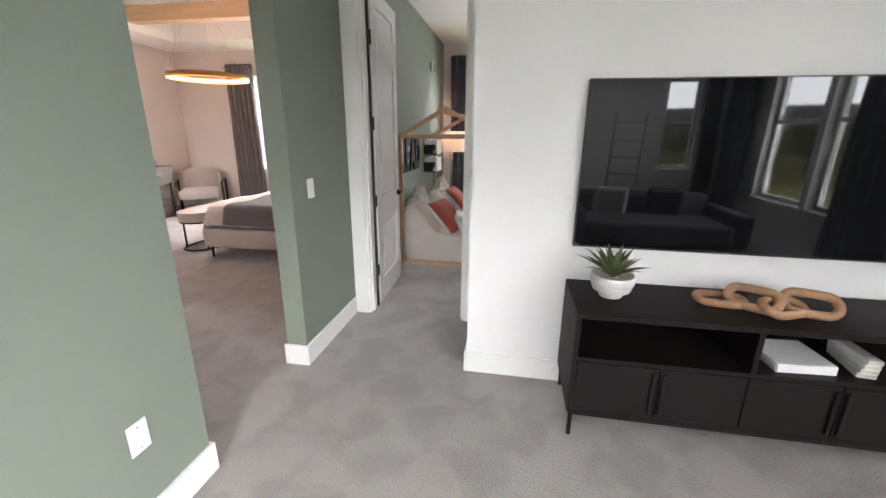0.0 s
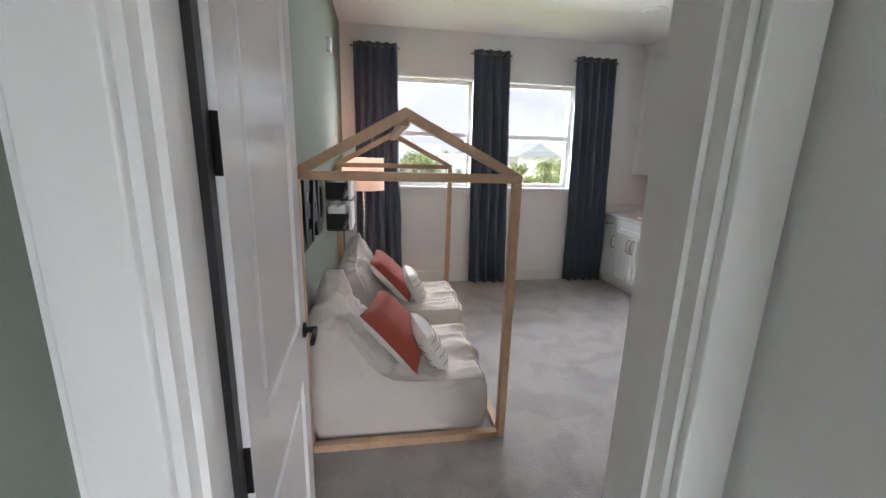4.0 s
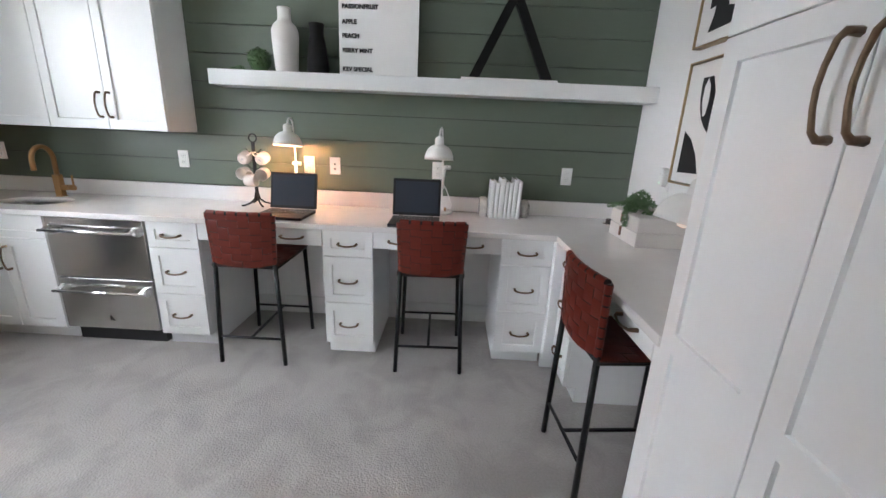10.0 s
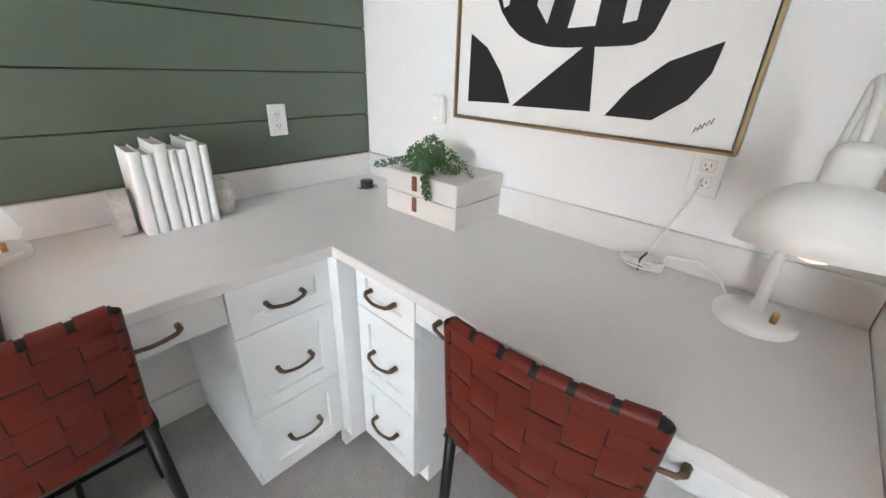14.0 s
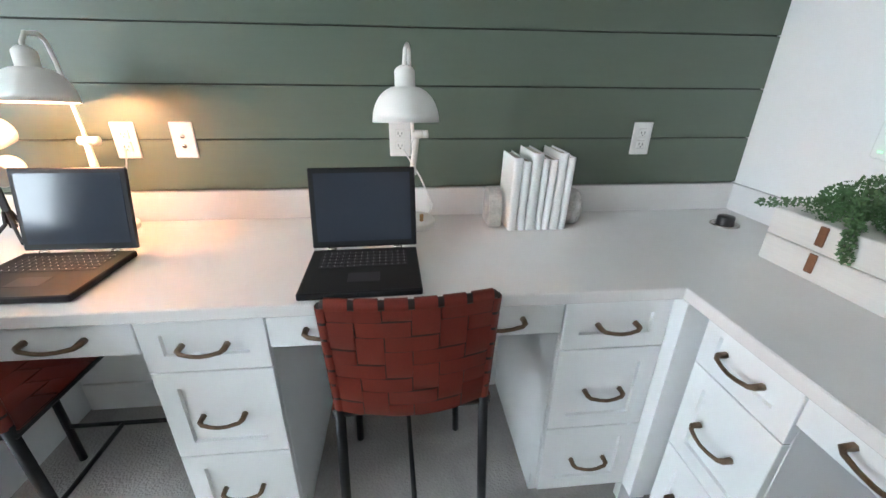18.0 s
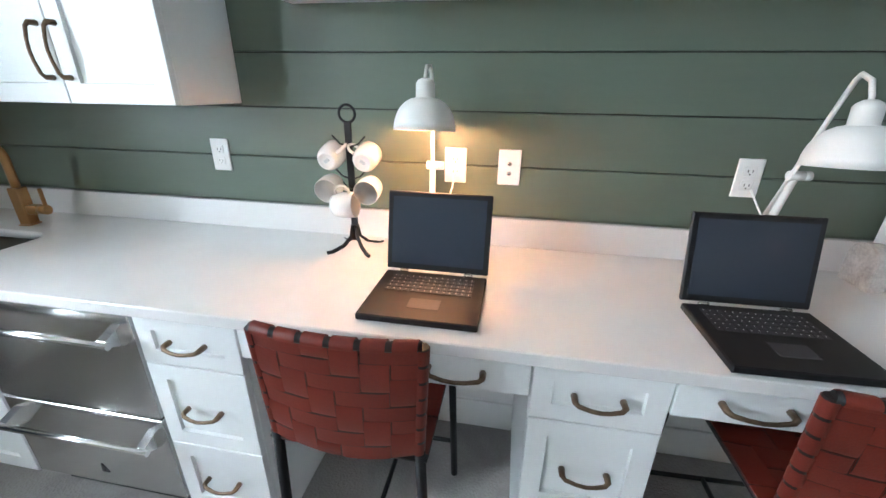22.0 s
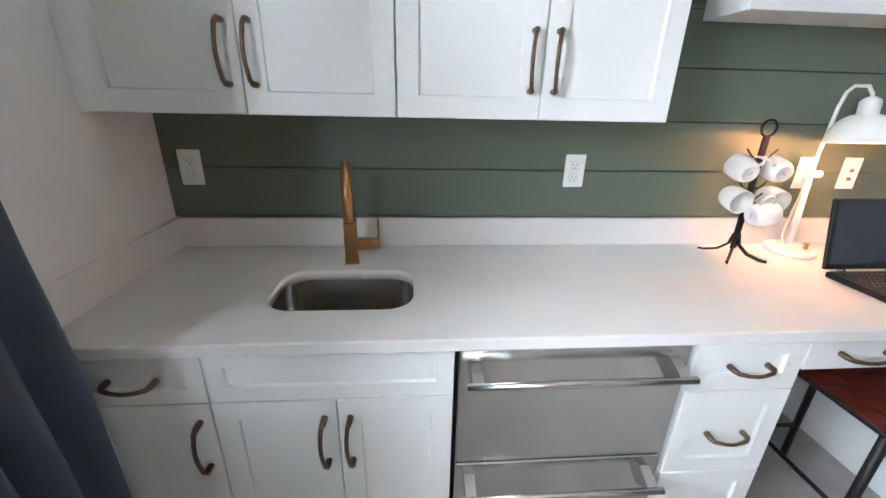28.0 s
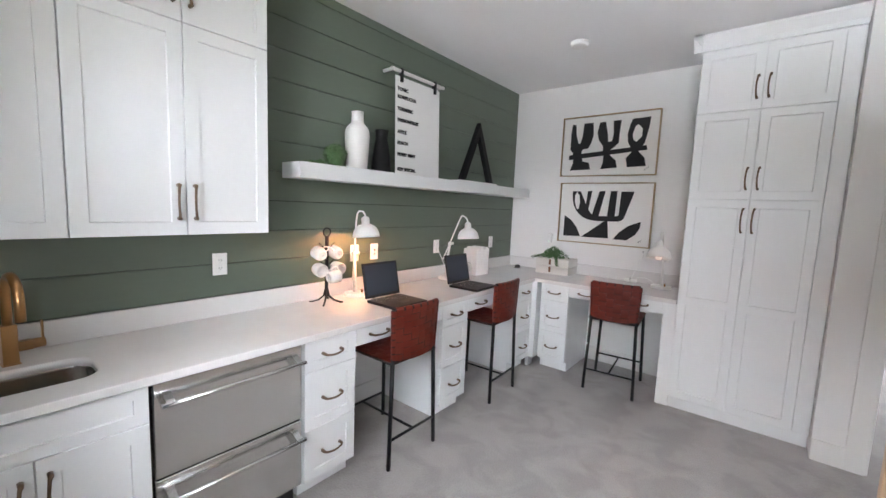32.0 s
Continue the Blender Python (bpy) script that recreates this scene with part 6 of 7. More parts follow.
def cushion(m, w, h, t, front, back, label, stripes=0, seed=0):
    """A soft cushion lying in its local xy plane, front on +z."""
    ob = thing("cushion", label, "cushion", m, "cushions on the loungers")

    def side(sg):
        def fn(u, v):
            a, b = 2 * u - 1, 2 * v - 1
            pin = 1 - 0.07 * (a * a) * (1 - b * b) * 0 - 0.06 * ((1 - a * a) * b * b + (1 - b * b) * a * a)
            th = t * 0.5 * ((1 - a ** 4) * (1 - b ** 4)) ** 0.5
            wr = noise.noise(Vector((a * 3, b * 3, seed + sg))) * 0.006 * (1 - max(abs(a), abs(b)) ** 6)
            return Vector((a * w / 2 * pin, b * h / 2 * pin, sg * (th + wr)))
        return fn

    part("front", sheet(bmesh.new(), side(1), 16, 16), front, ob)
    part("back", sheet(bmesh.new(), side(-1), 16, 16), back, ob)
    for k in range(stripes):
        u = (k + 1) / (stripes + 1)
        part("stripe", tube(bmesh.new(), [side(1)(u, v / 16) + Vector((0, 0, 0.001)) for v in range(17)] + [side(-1)(u, 1 - v / 16) - Vector((0, 0, 0.001)) for v in range(1, 16)], 0.0016, 5), CHARCOAL, ob)
    return ob


for x, y, z, sd in ((-0.965, 4.700, 0.500, 1), (-0.965, 5.680, 0.525, 2)):
    cushion(pose(x, y, z, 0, 46, -10 - 8 * (1.5 - sd)), 0.44, 0.44, 0.13, TERRA, PILLOW_WHITE, "square terracotta linen cushion leaning on the lounger", 0, sd)
    cushion(pose(x + 0.175, y - 0.03, z - 0.075, 0, 62, 6 + 8 * (1.5 - sd)), 0.27, 0.36, 0.12, PILLOW_WHITE, PILLOW_WHITE, "small white cushion with thin black stripes", 4, sd + 5)


# ---- curtains ----
def curtain(xa, xb, ya, ztop, label, folds=6, flare=0.10, seed=1, depth=0.075, material=None, zbot=0.012, alongy=False, sway=0.0):
    ob = thing("curtain", label, "curtain", group="navy grommet curtains")
    w = xb - xa

    def fn(u, v):
        z = zbot + (ztop - zbot) * v
        k = 1 - v
        x = xa + w * u + (flare * (u - 0.45) + sway) * k
        ph = u * folds * 2 * math.pi
        amp = depth * 0.5 * (0.75 + 0.35 * k)
        y = amp * math.sin(ph + 0.5 * math.sin(seed + 3 * v)) + 0.012 * noise.noise(Vector((u * 9, v * 4, seed))) * (1 + 2 * k)
        x += 0.012 * noise.noise(Vector((u * 7 + 9, v * 5, seed)))
        return Vector((x, ya + y, z)) if not alongy else Vector((ya + y, x, z))

    p = part("drape", sheet(bmesh.new(), fn, folds * 12, 24), material or NAVY, ob)
    sol = p.modifiers.new("thickness", "SOLIDIFY")
    sol.thickness = 0.003
    rod = [(xa - 0.03, ya, ztop - 0.045), (xb + 0.03, ya, ztop - 0.045)]
    if alongy:
        rod = [(y, x, z) for x, y, z in rod]
    part("rod", tube(bmesh.new(), rod, 0.009, 10), NICKEL, ob)
    for k in range(folds * 2):
        u = (k + 0.5) / (folds * 2)
        c = fn(u, 1.0)
        bm = tube(bmesh.new(), [Vector((c.x, ya, ztop - 0.045)) + Vector((0.006 * math.sin(k), 0.021 * math.cos(a), 0.021 * math.sin(a))) for a in [i * math.pi / 6 for i in range(12)]], 0.003, 5, closed=True) if not alongy else tube(bmesh.new(), [Vector((ya, c.y, ztop - 0.045)) + Vector((0.021 * math.cos(a), 0, 0.021 * math.sin(a))) for a in [i * math.pi / 6 for i in range(12)]], 0.003, 5, closed=True)
        part("grommet", bm, NICKEL, ob)
    return ob


CLAB = "floor-length navy linen curtain on metal grommets"
curtain(-1.31, -0.875, N_ - 0.085, 2.575, CLAB + " beside a window", 5, 0.06, 1, sway=0.03)
curtain(-0.07, 0.325, N_ - 0.085, 2.575, CLAB + " between the windows", 4, 0.06, 2, sway=0.075)
curtain(1.09, 1.56, N_ - 0.085, 2.575, CLAB + " near the cabinets", 5, 0.02, 3, sway=0.10)

# ---- floor lamp ----
LX, LY = -1.215, 6.52
fl = thing("floor_lamp", "lit floor lamp with a white drum shade", "lamp", pose(LX, LY, 0))
part("base", lathe(bmesh.new(), [(0, 0), (0.13, 0), (0.132, 0.012), (0.125, 0.02), (0.015, 0.026), (0, 0.03)], 36), GOLD, fl)
part("pole", tube(bmesh.new(), [(0, 0, 0.02), (0, 0, 1.28)], 0.008, 12), NICKEL, fl)
part("shade", lathe(bmesh.new(), [(0.200, 1.135), (0.196, 1.435)], 48), SHADE, fl)
part("shade_ring", tube(bmesh.new(), [(0.196 * math.cos(a), 0.196 * math.sin(a), 1.435) for a in [i * math.pi / 20 for i in range(40)]], 0.003, 6, closed=True), WHITEPLASTIC, fl)
part("bulb", lathe(bmesh.new(), [(0, 1.34), (0.02, 1.335), (0.03, 1.31), (0.02, 1.27), (0.013, 1.25), (0, 1.25)], 16), BULB_ON, fl)
bulb_light("floor_lamp_glow", (LX, LY, 1.40), 1.6, 0.04, (1.0, 0.44, 0.30))

# ---- letters and book racks on the sage wall ----
for k, c in enumerate("READ"):
    me = lettering(c, 0.475, 0.012, 0.02)
    me.materials.append(BLACKCERAMIC)
    ob = new("wall_letter", me)
    ob.matrix_basis = Matrix.Translation((W_ + 0.0135, 4.395 + 0.218 * k, 1.005)) @ Matrix.Rotation(radians(90), 4, "Z") @ Matrix.Rotation(radians(90), 4, "X") @ Matrix.Diagonal((0.68, 1, 1, 1))
    tagged(ob, "large black wooden letter " + c + " on the sage wall", "letter", "wall letters")
for z in (1.135, 0.905):
    ob = thing("book_rack", "black wall book pocket holding white books", "book rack", pose(W_, 5.76, z), "wall book racks")
    bm = bmesh.new()
    box(bm, 0, 0.006, -0.16, 0.16, 0, 0.15, 0.001)
    box(bm, 0.006, 0.190, -0.16, 0.16, -0.006, 0.0, 0.001)
    for y in (-0.16, 0.155):
        extrude_shape(bm, [Vector((0.006, y, 0.006)), Vector((0.115, y, 0.006)), Vector((0.152, y, 0.125)), Vector((0.006, y, 0.125))], (0, 0.005, 0))
    part("pocket", bm, BLACKMETAL, ob)
    bm = bmesh.new()
    extrude_shape(bm, [Vector((0.116, -0.16, 0.0)), Vector((0.122, -0.16, 0.0)), Vector((0.160, -0.16, 0.125)), Vector((0.154, -0.16, 0.125))], (0, 0.32, 0))
    part("lip", bm, BLACKMETAL, ob)
    for k in range(6):
        x = 0.010 + 0.0215 * k
        b = part("book", bbox(x, x + 0.0208, -0.15, 0.15 - 0.01 * (k % 2), 0.008, 0.178 + 0.010 * ((k * 7) % 3), 0.002), PAPER, ob)
    bm = bbox(0.161, 0.183, -0.157, 0.157, 0.0, 0.185, 0.002)
    part("book", bm, PAPER, ob, "white book turned face out over the lip")
# ---- television wall ----
tv = thing("television", "large wall-mounted television, switched off, reflecting the loft", "television")
part("body", bbox(0.092, 1.562, TV_Y - 0.034, TV_Y - 0.003, 0.842, 1.668, 0.004), BLACKPLASTIC, tv)
part("screen", bbox(0.099, 1.555, TV_Y - 0.0365, TV_Y - 0.0335, 0.854, 1.661), TVGLASS, tv)
part("badge", bbox(0.807, 0.847, TV_Y - 0.037, TV_Y - 0.034, 0.846, 0.851), NICKEL, tv)

co = thing("media_console", "long dark wooden media console with open shelf and doors", "console", pose(0.075, 1.955, 0))
L, DP, H = 1.72, 0.44, 0.655
part("top", bbox(0, L, 0, DP, H - 0.028, H, 0.003), EBONY, co)
part("bottom", bbox(0, L, 0.004, DP, 0.135, 0.158, 0.002), EBONY, co)
for x in (0, L - 0.024):
    part("side_panel", bbox(x, x + 0.024, 0.002, DP, 0.158, H - 0.028), EBONY, co)
part("shelf", bbox(0.024, L - 0.024, 0.004, DP - 0.012, 0.415, 0.435), EBONY, co)
part("back_panel", bbox(0.024, L - 0.024, DP - 0.012, DP, 0.158, H - 0.028), EBONY, co)
for x in (0.735, 1.23):
    part("divider", bbox(x, x + 0.022, 0.006, DP - 0.012, 0.435, H - 0.028), EBONY, co)
edges = [0.024, 0.378, 0.735, 1.09, 1.40, L - 0.024]
for k, (a, b) in enumerate(zip(edges, edges[1:])):
    d = part("door", bbox(a + 0.002, b - 0.002, 0, 0.02, 0.160, 0.413, 0.002), EBONY, co)
    if k < 4:
        x = b - 0.03 if k % 2 == 0 else a + 0.012
        part("handle", bbox(x, x + 0.016, -0.016, 0.0, 0.185, 0.395, 0.003), BLACKMETAL, d, "slim dark bar handle")
part("rail", bbox(0.01, L - 0.01, 0.01, 0.026, 0.118, 0.135), BLACKMETAL, co)
for x in (0.012, L - 0.03):
    for y in (0.01, DP - 0.03):
        part("leg", bbox(x, x + 0.018, y, y + 0.018, 0, 0.135), BLACKMETAL, co)

pl = thing("potted_agave", "green agave in a ribbed white footed pot", "plant", pose(0.262, 2.195, 0.655))
prof = [(0, 0), (0.052, 0), (0.055, 0.004), (0.053, 0.022), (0.074, 0.03)]
for k in range(6):
    z = 0.034 + k * 0.0125
    r = 0.086 + 0.013 * min(1, k / 3)
    prof += [(r, z), (r + 0.0035, z + 0.006), (r, z + 0.0115)]
prof += [(0.098, 0.112), (0.091, 0.112), (0.087, 0.095), (0, 0.092)]
part("pot", lathe(bmesh.new(), prof, 40), PLANTER, pl)
rnd = random.Random(5)
for k in range(38):
    a = k * 2.399
    el = 86 - 54 * (k / 37) ** 0.9
    ln = (0.15 if k < 14 else 0.175) * rnd.uniform(0.85, 1.15)
    d = Vector((math.cos(a), math.sin(a), 0))

    def blade(u, v, d=d, el=el, ln=ln):
        s = v * ln
        w = 0.023 * (1 - v ** 1.6) * (0.75 + 0.6 * v * (1 - v) * 2)
        bend = radians(el - 14 * v)
        c = d * (s * math.cos(bend) + 0.008) + Vector((0, 0, 0.095 + s * math.sin(bend)))
        side = Vector((-d.y, d.x, 0))
        x = 2 * u - 1
        return c + side * (x * w) + Vector((0, 0, 0.011 * (x * x) * (1 - v)))

    part("leaf", sheet(bmesh.new(), blade, 4, 7), SUCC, pl)

chn = thing("wooden_chain", "carved pale wooden chain-link ornament", "ornament", pose(0.905, 2.150, 0.657, 0, 0, -14))
for x, y, yaw, roll, lift in ((-0.165, 0.0, 6, 4, 0.021), (-0.045, -0.012, -18, 38, 0.052), (0.065, -0.02, 40, 18, 0.034), (0.165, 0.01, -8, 44, 0.056)):
    turn = pose(x, y, lift, roll, 0, yaw)
    pts = []
    for i in range(32):
        a = 2 * math.pi * i / 32
        pts.append(turn @ Vector((0.048 * (1 if math.cos(a) > 0 else -1) * min(1, abs(math.cos(a)) * 2.5) + 0.047 * math.cos(a), 0.050 * math.sin(a), 0)))
    part("link", tube(bmesh.new(), pts, 0.0195, 14, closed=True), CHAIN, chn)
bk = thing("book_stack", "white hardback lying in the console", "book", pose(1.035, 2.10, 0.4355, 0, 0, 4))
part("cover", bbox(-0.12, 0.12, -0.10, 0.13, 0, 0.042, 0.002), PAPER, bk)
part("page_block", bbox(-0.117, 0.117, -0.103, -0.0995, 0.004, 0.038), PAPER, bk)
for k in range(4):
    b = thing("book", "pale hardback lying in a stack in the console", "book", pose(1.37, 2.09, 0.4355 + 0.023 * k, 0, 0, -8 + 3 * k), "books in the console")
    part("cover", bbox(-0.12, 0.12, -0.09, 0.13, 0, 0.022, 0.001), PAPER, b)
    part("page_block", bbox(-0.116, 0.116, -0.0925, -0.0895, 0.004, 0.018), PAGES, b)

# ---- loft behind the camera ----
so = thing("sofa", "grey upholstered sofa with cushions", "sofa", pose(1.45, -1.35, 0))
part("seat", bbox(-0.75, 0.95, -0.1, 0.75, 0.08, 0.36, 0.05), SOFA, so)
part("backrest", bbox(-0.75, 0.95, -0.32, -0.1, 0.10, 0.64, 0.05), SOFA, so)
for x in (-0.93, 0.95):
    part("armrest", bbox(x, x + 0.18, -0.32, 0.75, 0.08, 0.50, 0.04), SOFA, so)
for x in (-0.4, 0.3):
    cu = thing("cushion", "patterned throw cushion on the grey sofa", "cushion", pose(1.5 + x, -1.32, 0.52, 70, 0, 8), "cushions on the sofa")
    part("front", bbox(-0.22, 0.22, -0.22, 0.22, -0.06, 0.06, 0.05), PILLOW_WHITE if x < 0 else CHARCOAL, cu)
ld = thing("blanket_ladder", "black metal ladder leaning on the loft wall", "ladder", pose(1.45, LOFT_S + 0.22, 0, -8, 0, 0))
for x in (-0.22, 0.22):
    part("rail", tube(bmesh.new(), [(x, 0, 0.01), (x, 0, 1.75)], 0.012, 8), BLACKMETAL, ld)
for k in range(6):
    part("rung", tube(bmesh.new(), [(-0.22, 0, 0.3 + 0.26 * k), (0.22, 0, 0.3 + 0.26 * k)], 0.009, 8), BLACKMETAL, ld)
curtain(2.58, 2.80, LOFT_S + 0.10, 2.5, "dark navy loft curtain on metal grommets", 5, 0.06, 8)
curtain(-2.25, -1.62, LOFT_E - 0.10, 2.55, "dark navy loft curtain on metal grommets", 5, 0.06, 9, alongy=True)
curtain(0.12, 0.78, LOFT_E - 0.10, 2.55, "dark navy loft curtain on metal grommets", 5, 0.06, 10, alongy=True)

# ---- bedroom ----
dr = thing("dresser", "taupe wooden dresser with nine drawers and metal pulls", "dresser", pose(-5.90, 4.48, 0, 0, 0, 90))
DW, DD, DH = 1.64, 0.48, 0.84
part("body", bbox(0, DW, 0.012, DD, 0.06, DH - 0.025, 0.003), TAUPE, dr)
part("top", bbox(-0.01, DW + 0.01, 0, DD, DH - 0.025, DH, 0.004), TAUPE, dr)
part("plinth", bbox(0.02, DW - 0.02, 0.03, DD, 0, 0.06), TAUPE, dr)
for c in range(3):
    for r in range(3):
        a = 0.03 + c * (DW - 0.06) / 3
        z = 0.09 + r * 0.240
        f = part("drawer_front", bbox(a + 0.01, a + (DW - 0.06) / 3 - 0.01, 0.0, 0.016, z, z + 0.222, 0.003), TAUPE, dr)
        xm = a + (DW - 0.06) / 6
        part("handle", bbox(xm - 0.10, xm + 0.10, -0.022, -0.012, z + 0.125, z + 0.138, 0.002), NICKEL, f, "slim nickel bar pull")
mi = thing("wall_mirror", "round wall mirror in a slim gold frame", "mirror", pose(BED_W + 0.03, 5.20, 1.65))
part("glass", extrude_shape(bmesh.new(), [Vector((0, 0.535 * math.cos(i * math.pi / 36), 0.535 * math.sin(i * math.pi / 36))) for i in range(72)], (0.004, 0, 0)), CHROME_MIRROR, mi)
part("rim", tube(bmesh.new(), [(0.004, 0.54 * math.cos(a), 0.54 * math.sin(a)) for a in [i * math.pi / 32 for i in range(64)]], 0.010, 8, closed=True), GOLD, mi)
tl = thing("table_lamp", "lit table lamp with a wide oval blush shade", "lamp", pose(-6.08, 5.50, DH))
part("base", lathe(bmesh.new(), [(0, 0), (0.09, 0), (0.09, 0.02), (0.06, 0.05), (0.085, 0.12), (0.07, 0.2), (0.02, 0.28), (0.012, 0.45), (0, 0.45)], 32), GOLD, tl)
sh = lathe(bmesh.new(), [(0.42, 0.36), (0.42, 0.64)], 56)
bmesh.ops.scale(sh, vec=(0.42, 1, 1), verts=sh.verts[:])
part("shade", sh, PINKSHADE, tl)
bulb_light("table_lamp_glow", (-6.08, 5.50, DH + 0.50), 2.0, 0.06, (1.0, 0.52, 0.34))
for k, (x, y, r) in enumerate(((-5.98, 5.17, 0.075), (-6.02, 5.38, 0.07))):
    vs = thing("planter", "brass bowl filled with dark green fern leaves", "plant", pose(x, y, DH), "planters on the dresser")
    part("bowl", lathe(bmesh.new(), [(0, 0), (0.04, 0), (0.07, 0.04), (0.075, 0.09), (0.06, 0.12), (0.055, 0.115), (0, 0.1)], 28), GOLD, vs)
    tagged(part("foliage", leafy(leafy(bmesh.new(), (0, 0, 0.17), 260, 0.17, 0.06, 0.5, 40 + k), (0, -0.12, 0.15), 160, 0.15, 0.06, 0.4, 50 + k), LEAF, vs), kind="stuff")
pc = thing("cone_ornament", "dark green artichoke-shaped ornament on the dresser", "ornament", pose(-5.98, 5.76, DH))
tagged(part("scales", leafy(lathe(bmesh.new(), [(0, 0), (0.06, 0.01), (0.085, 0.07), (0.06, 0.15), (0, 0.19)], 16), (0, 0, 0.09), 220, 0.09, 0.04, 1.1, 61), LEAF, pc), kind="stuff")

ac = thing("armchair", "grey upholstered armchair with a dark open frame", "armchair", pose(-5.72, 6.46, 0, 0, 0, 34))
part("seat", bbox(-0.30, 0.30, -0.32, 0.26, 0.27, 0.43, 0.05), ARMCLOTH, ac)
arc = [(0.34 * math.sin(radians(a)), 0.05 + 0.30 * math.cos(radians(a))) for a in range(-80, 81, 10)]
bm = extrude_shape(bmesh.new(), [Vector((x, y, 0.30)) for x, y in arc] + [Vector((x * 0.76, 0.05 + (y - 0.05) * 0.66, 0.30)) for x, y in reversed(arc)], (0, 0, 0.46))
for v in bm.verts:
    if v.co.z > 0.5:
        v.co.z -= 0.12 * max(0.0, 1 - v.co.y / 0.30) ** 2
        v.co.y += 0.05
bmesh.ops.bevel(bm, geom=bm.edges[:], offset=0.018, segments=2, affect="EDGES")
part("backrest", bm, ARMCLOTH, ac)
for x in (-0.375, 0.375):
    bm = tube(bmesh.new(), [(x, -0.32, 0.012), (x, -0.34, 0.56), (x, 0.34, 0.56), (x, 0.32, 0.012)], 0.019, 8)
    part("arm_frame", bm, BLACKMETAL, ac)
    part("floor_bar", tube(bmesh.new(), [(x, -0.32, 0.014), (x, 0.32, 0.014)], 0.014, 8), BLACKMETAL, ac)

bd = thing("bed", "upholstered blush bed with white linen and a grey throw", "bed", pose(-3.70, 4.09, 0))
part("frame", bbox(0, 1.98, 0, 1.95, 0.13, 0.36, 0.03), BEDCLOTH, bd)
part("mattress", bbox(0.04, 1.96, 0.03, 1.92, 0.36, 0.56, 0.06), PILLOW_WHITE, bd)


def drape(u, v):
    x = 0.0 + 1.55 * u
    y = -0.02 + 1.99 * v
    e = min(v, 1 - v) * 1.99
    z = 0.60 + 0.02 * noise.noise(Vector((x * 3, y * 3, 2)))
    if e < 0.06:
        z -= 0.20 * (1 - e / 0.06)
    if u < 0.04:
        z -= 0.20 * (1 - u / 0.04)
    return Vector((x, y, z))


d = part("duvet", sheet(bmesh.new(), drape, 40, 48), BEDCLOTH, bd, "rumpled blush duvet")
part("throw", sheet(bmesh.new(), lambda u, v: drape(0.20 + 0.42 * u, v) + Vector((0, -0.012 if v < 0.5 else 0.012, 0.014)), 16, 40), GREYCLOTH, bd, "grey knitted throw")
part("headboard", bbox(1.90, 2.0, 0, 1.95, 0.13, 1.25, 0.03), BEDCLOTH, bd)
for y in (0.35, 1.0, 1.6):
    part("pillow", bbox(1.45, 1.88, y - 0.3, y + 0.3, 0.58, 0.78, 0.08), PILLOW_WHITE, bd)
for x in (0.06, 1.9):
    for y in (0.06, 1.88):
        part("leg", tube(bmesh.new(), [(x, y, 0), (x, y, 0.14)], 0.014, 8), BLACKMETAL, bd)
bn = thing("bench", "blush padded bench on dark metal hoops", "bench", pose(-4.06, 4.97, 0))
bm = bmesh.new()
pts = rounded(-0.20, 0.20, -0.72, 0.72, 0.199, 10)
extrude_shape(bm, [Vector((x, y, 0.36)) for x, y in pts], (0, 0, 0.11))
bmesh.ops.bevel(bm, geom=[e for e in bm.edges if abs(e.verts[0].co.z - e.verts[1].co.z) < 1e-4], offset=0.03, segments=3, affect="EDGES")
part("cushion", bm, BEDCLOTH, bn)
for z in (0.012, 0.35):
    part("hoop", tube(bmesh.new(), [(x, y, z) for x, y in rounded(-0.19, 0.19, -0.70, 0.70, 0.188, 8)], 0.012, 8, closed=True), BLACKMETAL, bn)
for x, y in ((-0.15, -0.58), (0.15, -0.58), (-0.15, 0.58), (0.15, 0.58)):
    part("leg", tube(bmesh.new(), [(x, y, 0.01), (x, y, 0.36)], 0.011, 8), BLACKMETAL, bn)

RX, RY, RZ, RR = -4.05, 5.0, 2.05, 0.44
ch = thing("ring_pendant", "glowing amber ring pendant light", "ceiling light", pose(RX, RY, RZ))
bm = bmesh.new()
lathe(bm, [(RR, -0.028), (RR + 0.012, -0.028), (RR + 0.012, 0.028), (RR, 0.028)], 72)
part("band", bm, GOLD, ch)
part("glow_edge", lathe(bmesh.new(), [(RR - 0.004, -0.0285), (RR + 0.014, -0.0285), (RR + 0.014, -0.0310), (RR - 0.004, -0.0310)], 72), RING, ch)
part("glow_strip", lathe(bmesh.new(), [(RR - 0.001, -0.024), (RR - 0.008, -0.024), (RR - 0.008, 0.024), (RR - 0.001, 0.024)], 72), RING, ch)
bulb_light("ring_glow", (RX, RY, RZ - 0.05), 14.0, 0.4, (1.0, 0.58, 0.40))
for k in range(3):
    a = 2 * math.pi * k / 3
    part("wire", tube(bmesh.new(), [(RR * math.cos(a), RR * math.sin(a), 0.02), (0, 0, CEIL + 0.4 - RZ)], 0.0015, 5), NICKEL, ch)
vt = thing("wall_vent", "small grey air grille high on the bedroom wall", "vent", pose(BED_W, 5.26, 2.43))
part("frame", bbox(0, 0.008, -0.09, 0.09, -0.03, 0.03, 0.002), TAUPE, vt)
for k in range(4):
    part("slat", bbox(0.008, 0.013, -0.08, 0.08, -0.022 + 0.012 * k, -0.016 + 0.012 * k), GREYCLOTH, vt)
curtain(-5.32, -4.80, BED_N - 0.10, 2.52, "floor-length charcoal bedroom curtain", 6, 0.06, 12, material=GREYCLOTH)

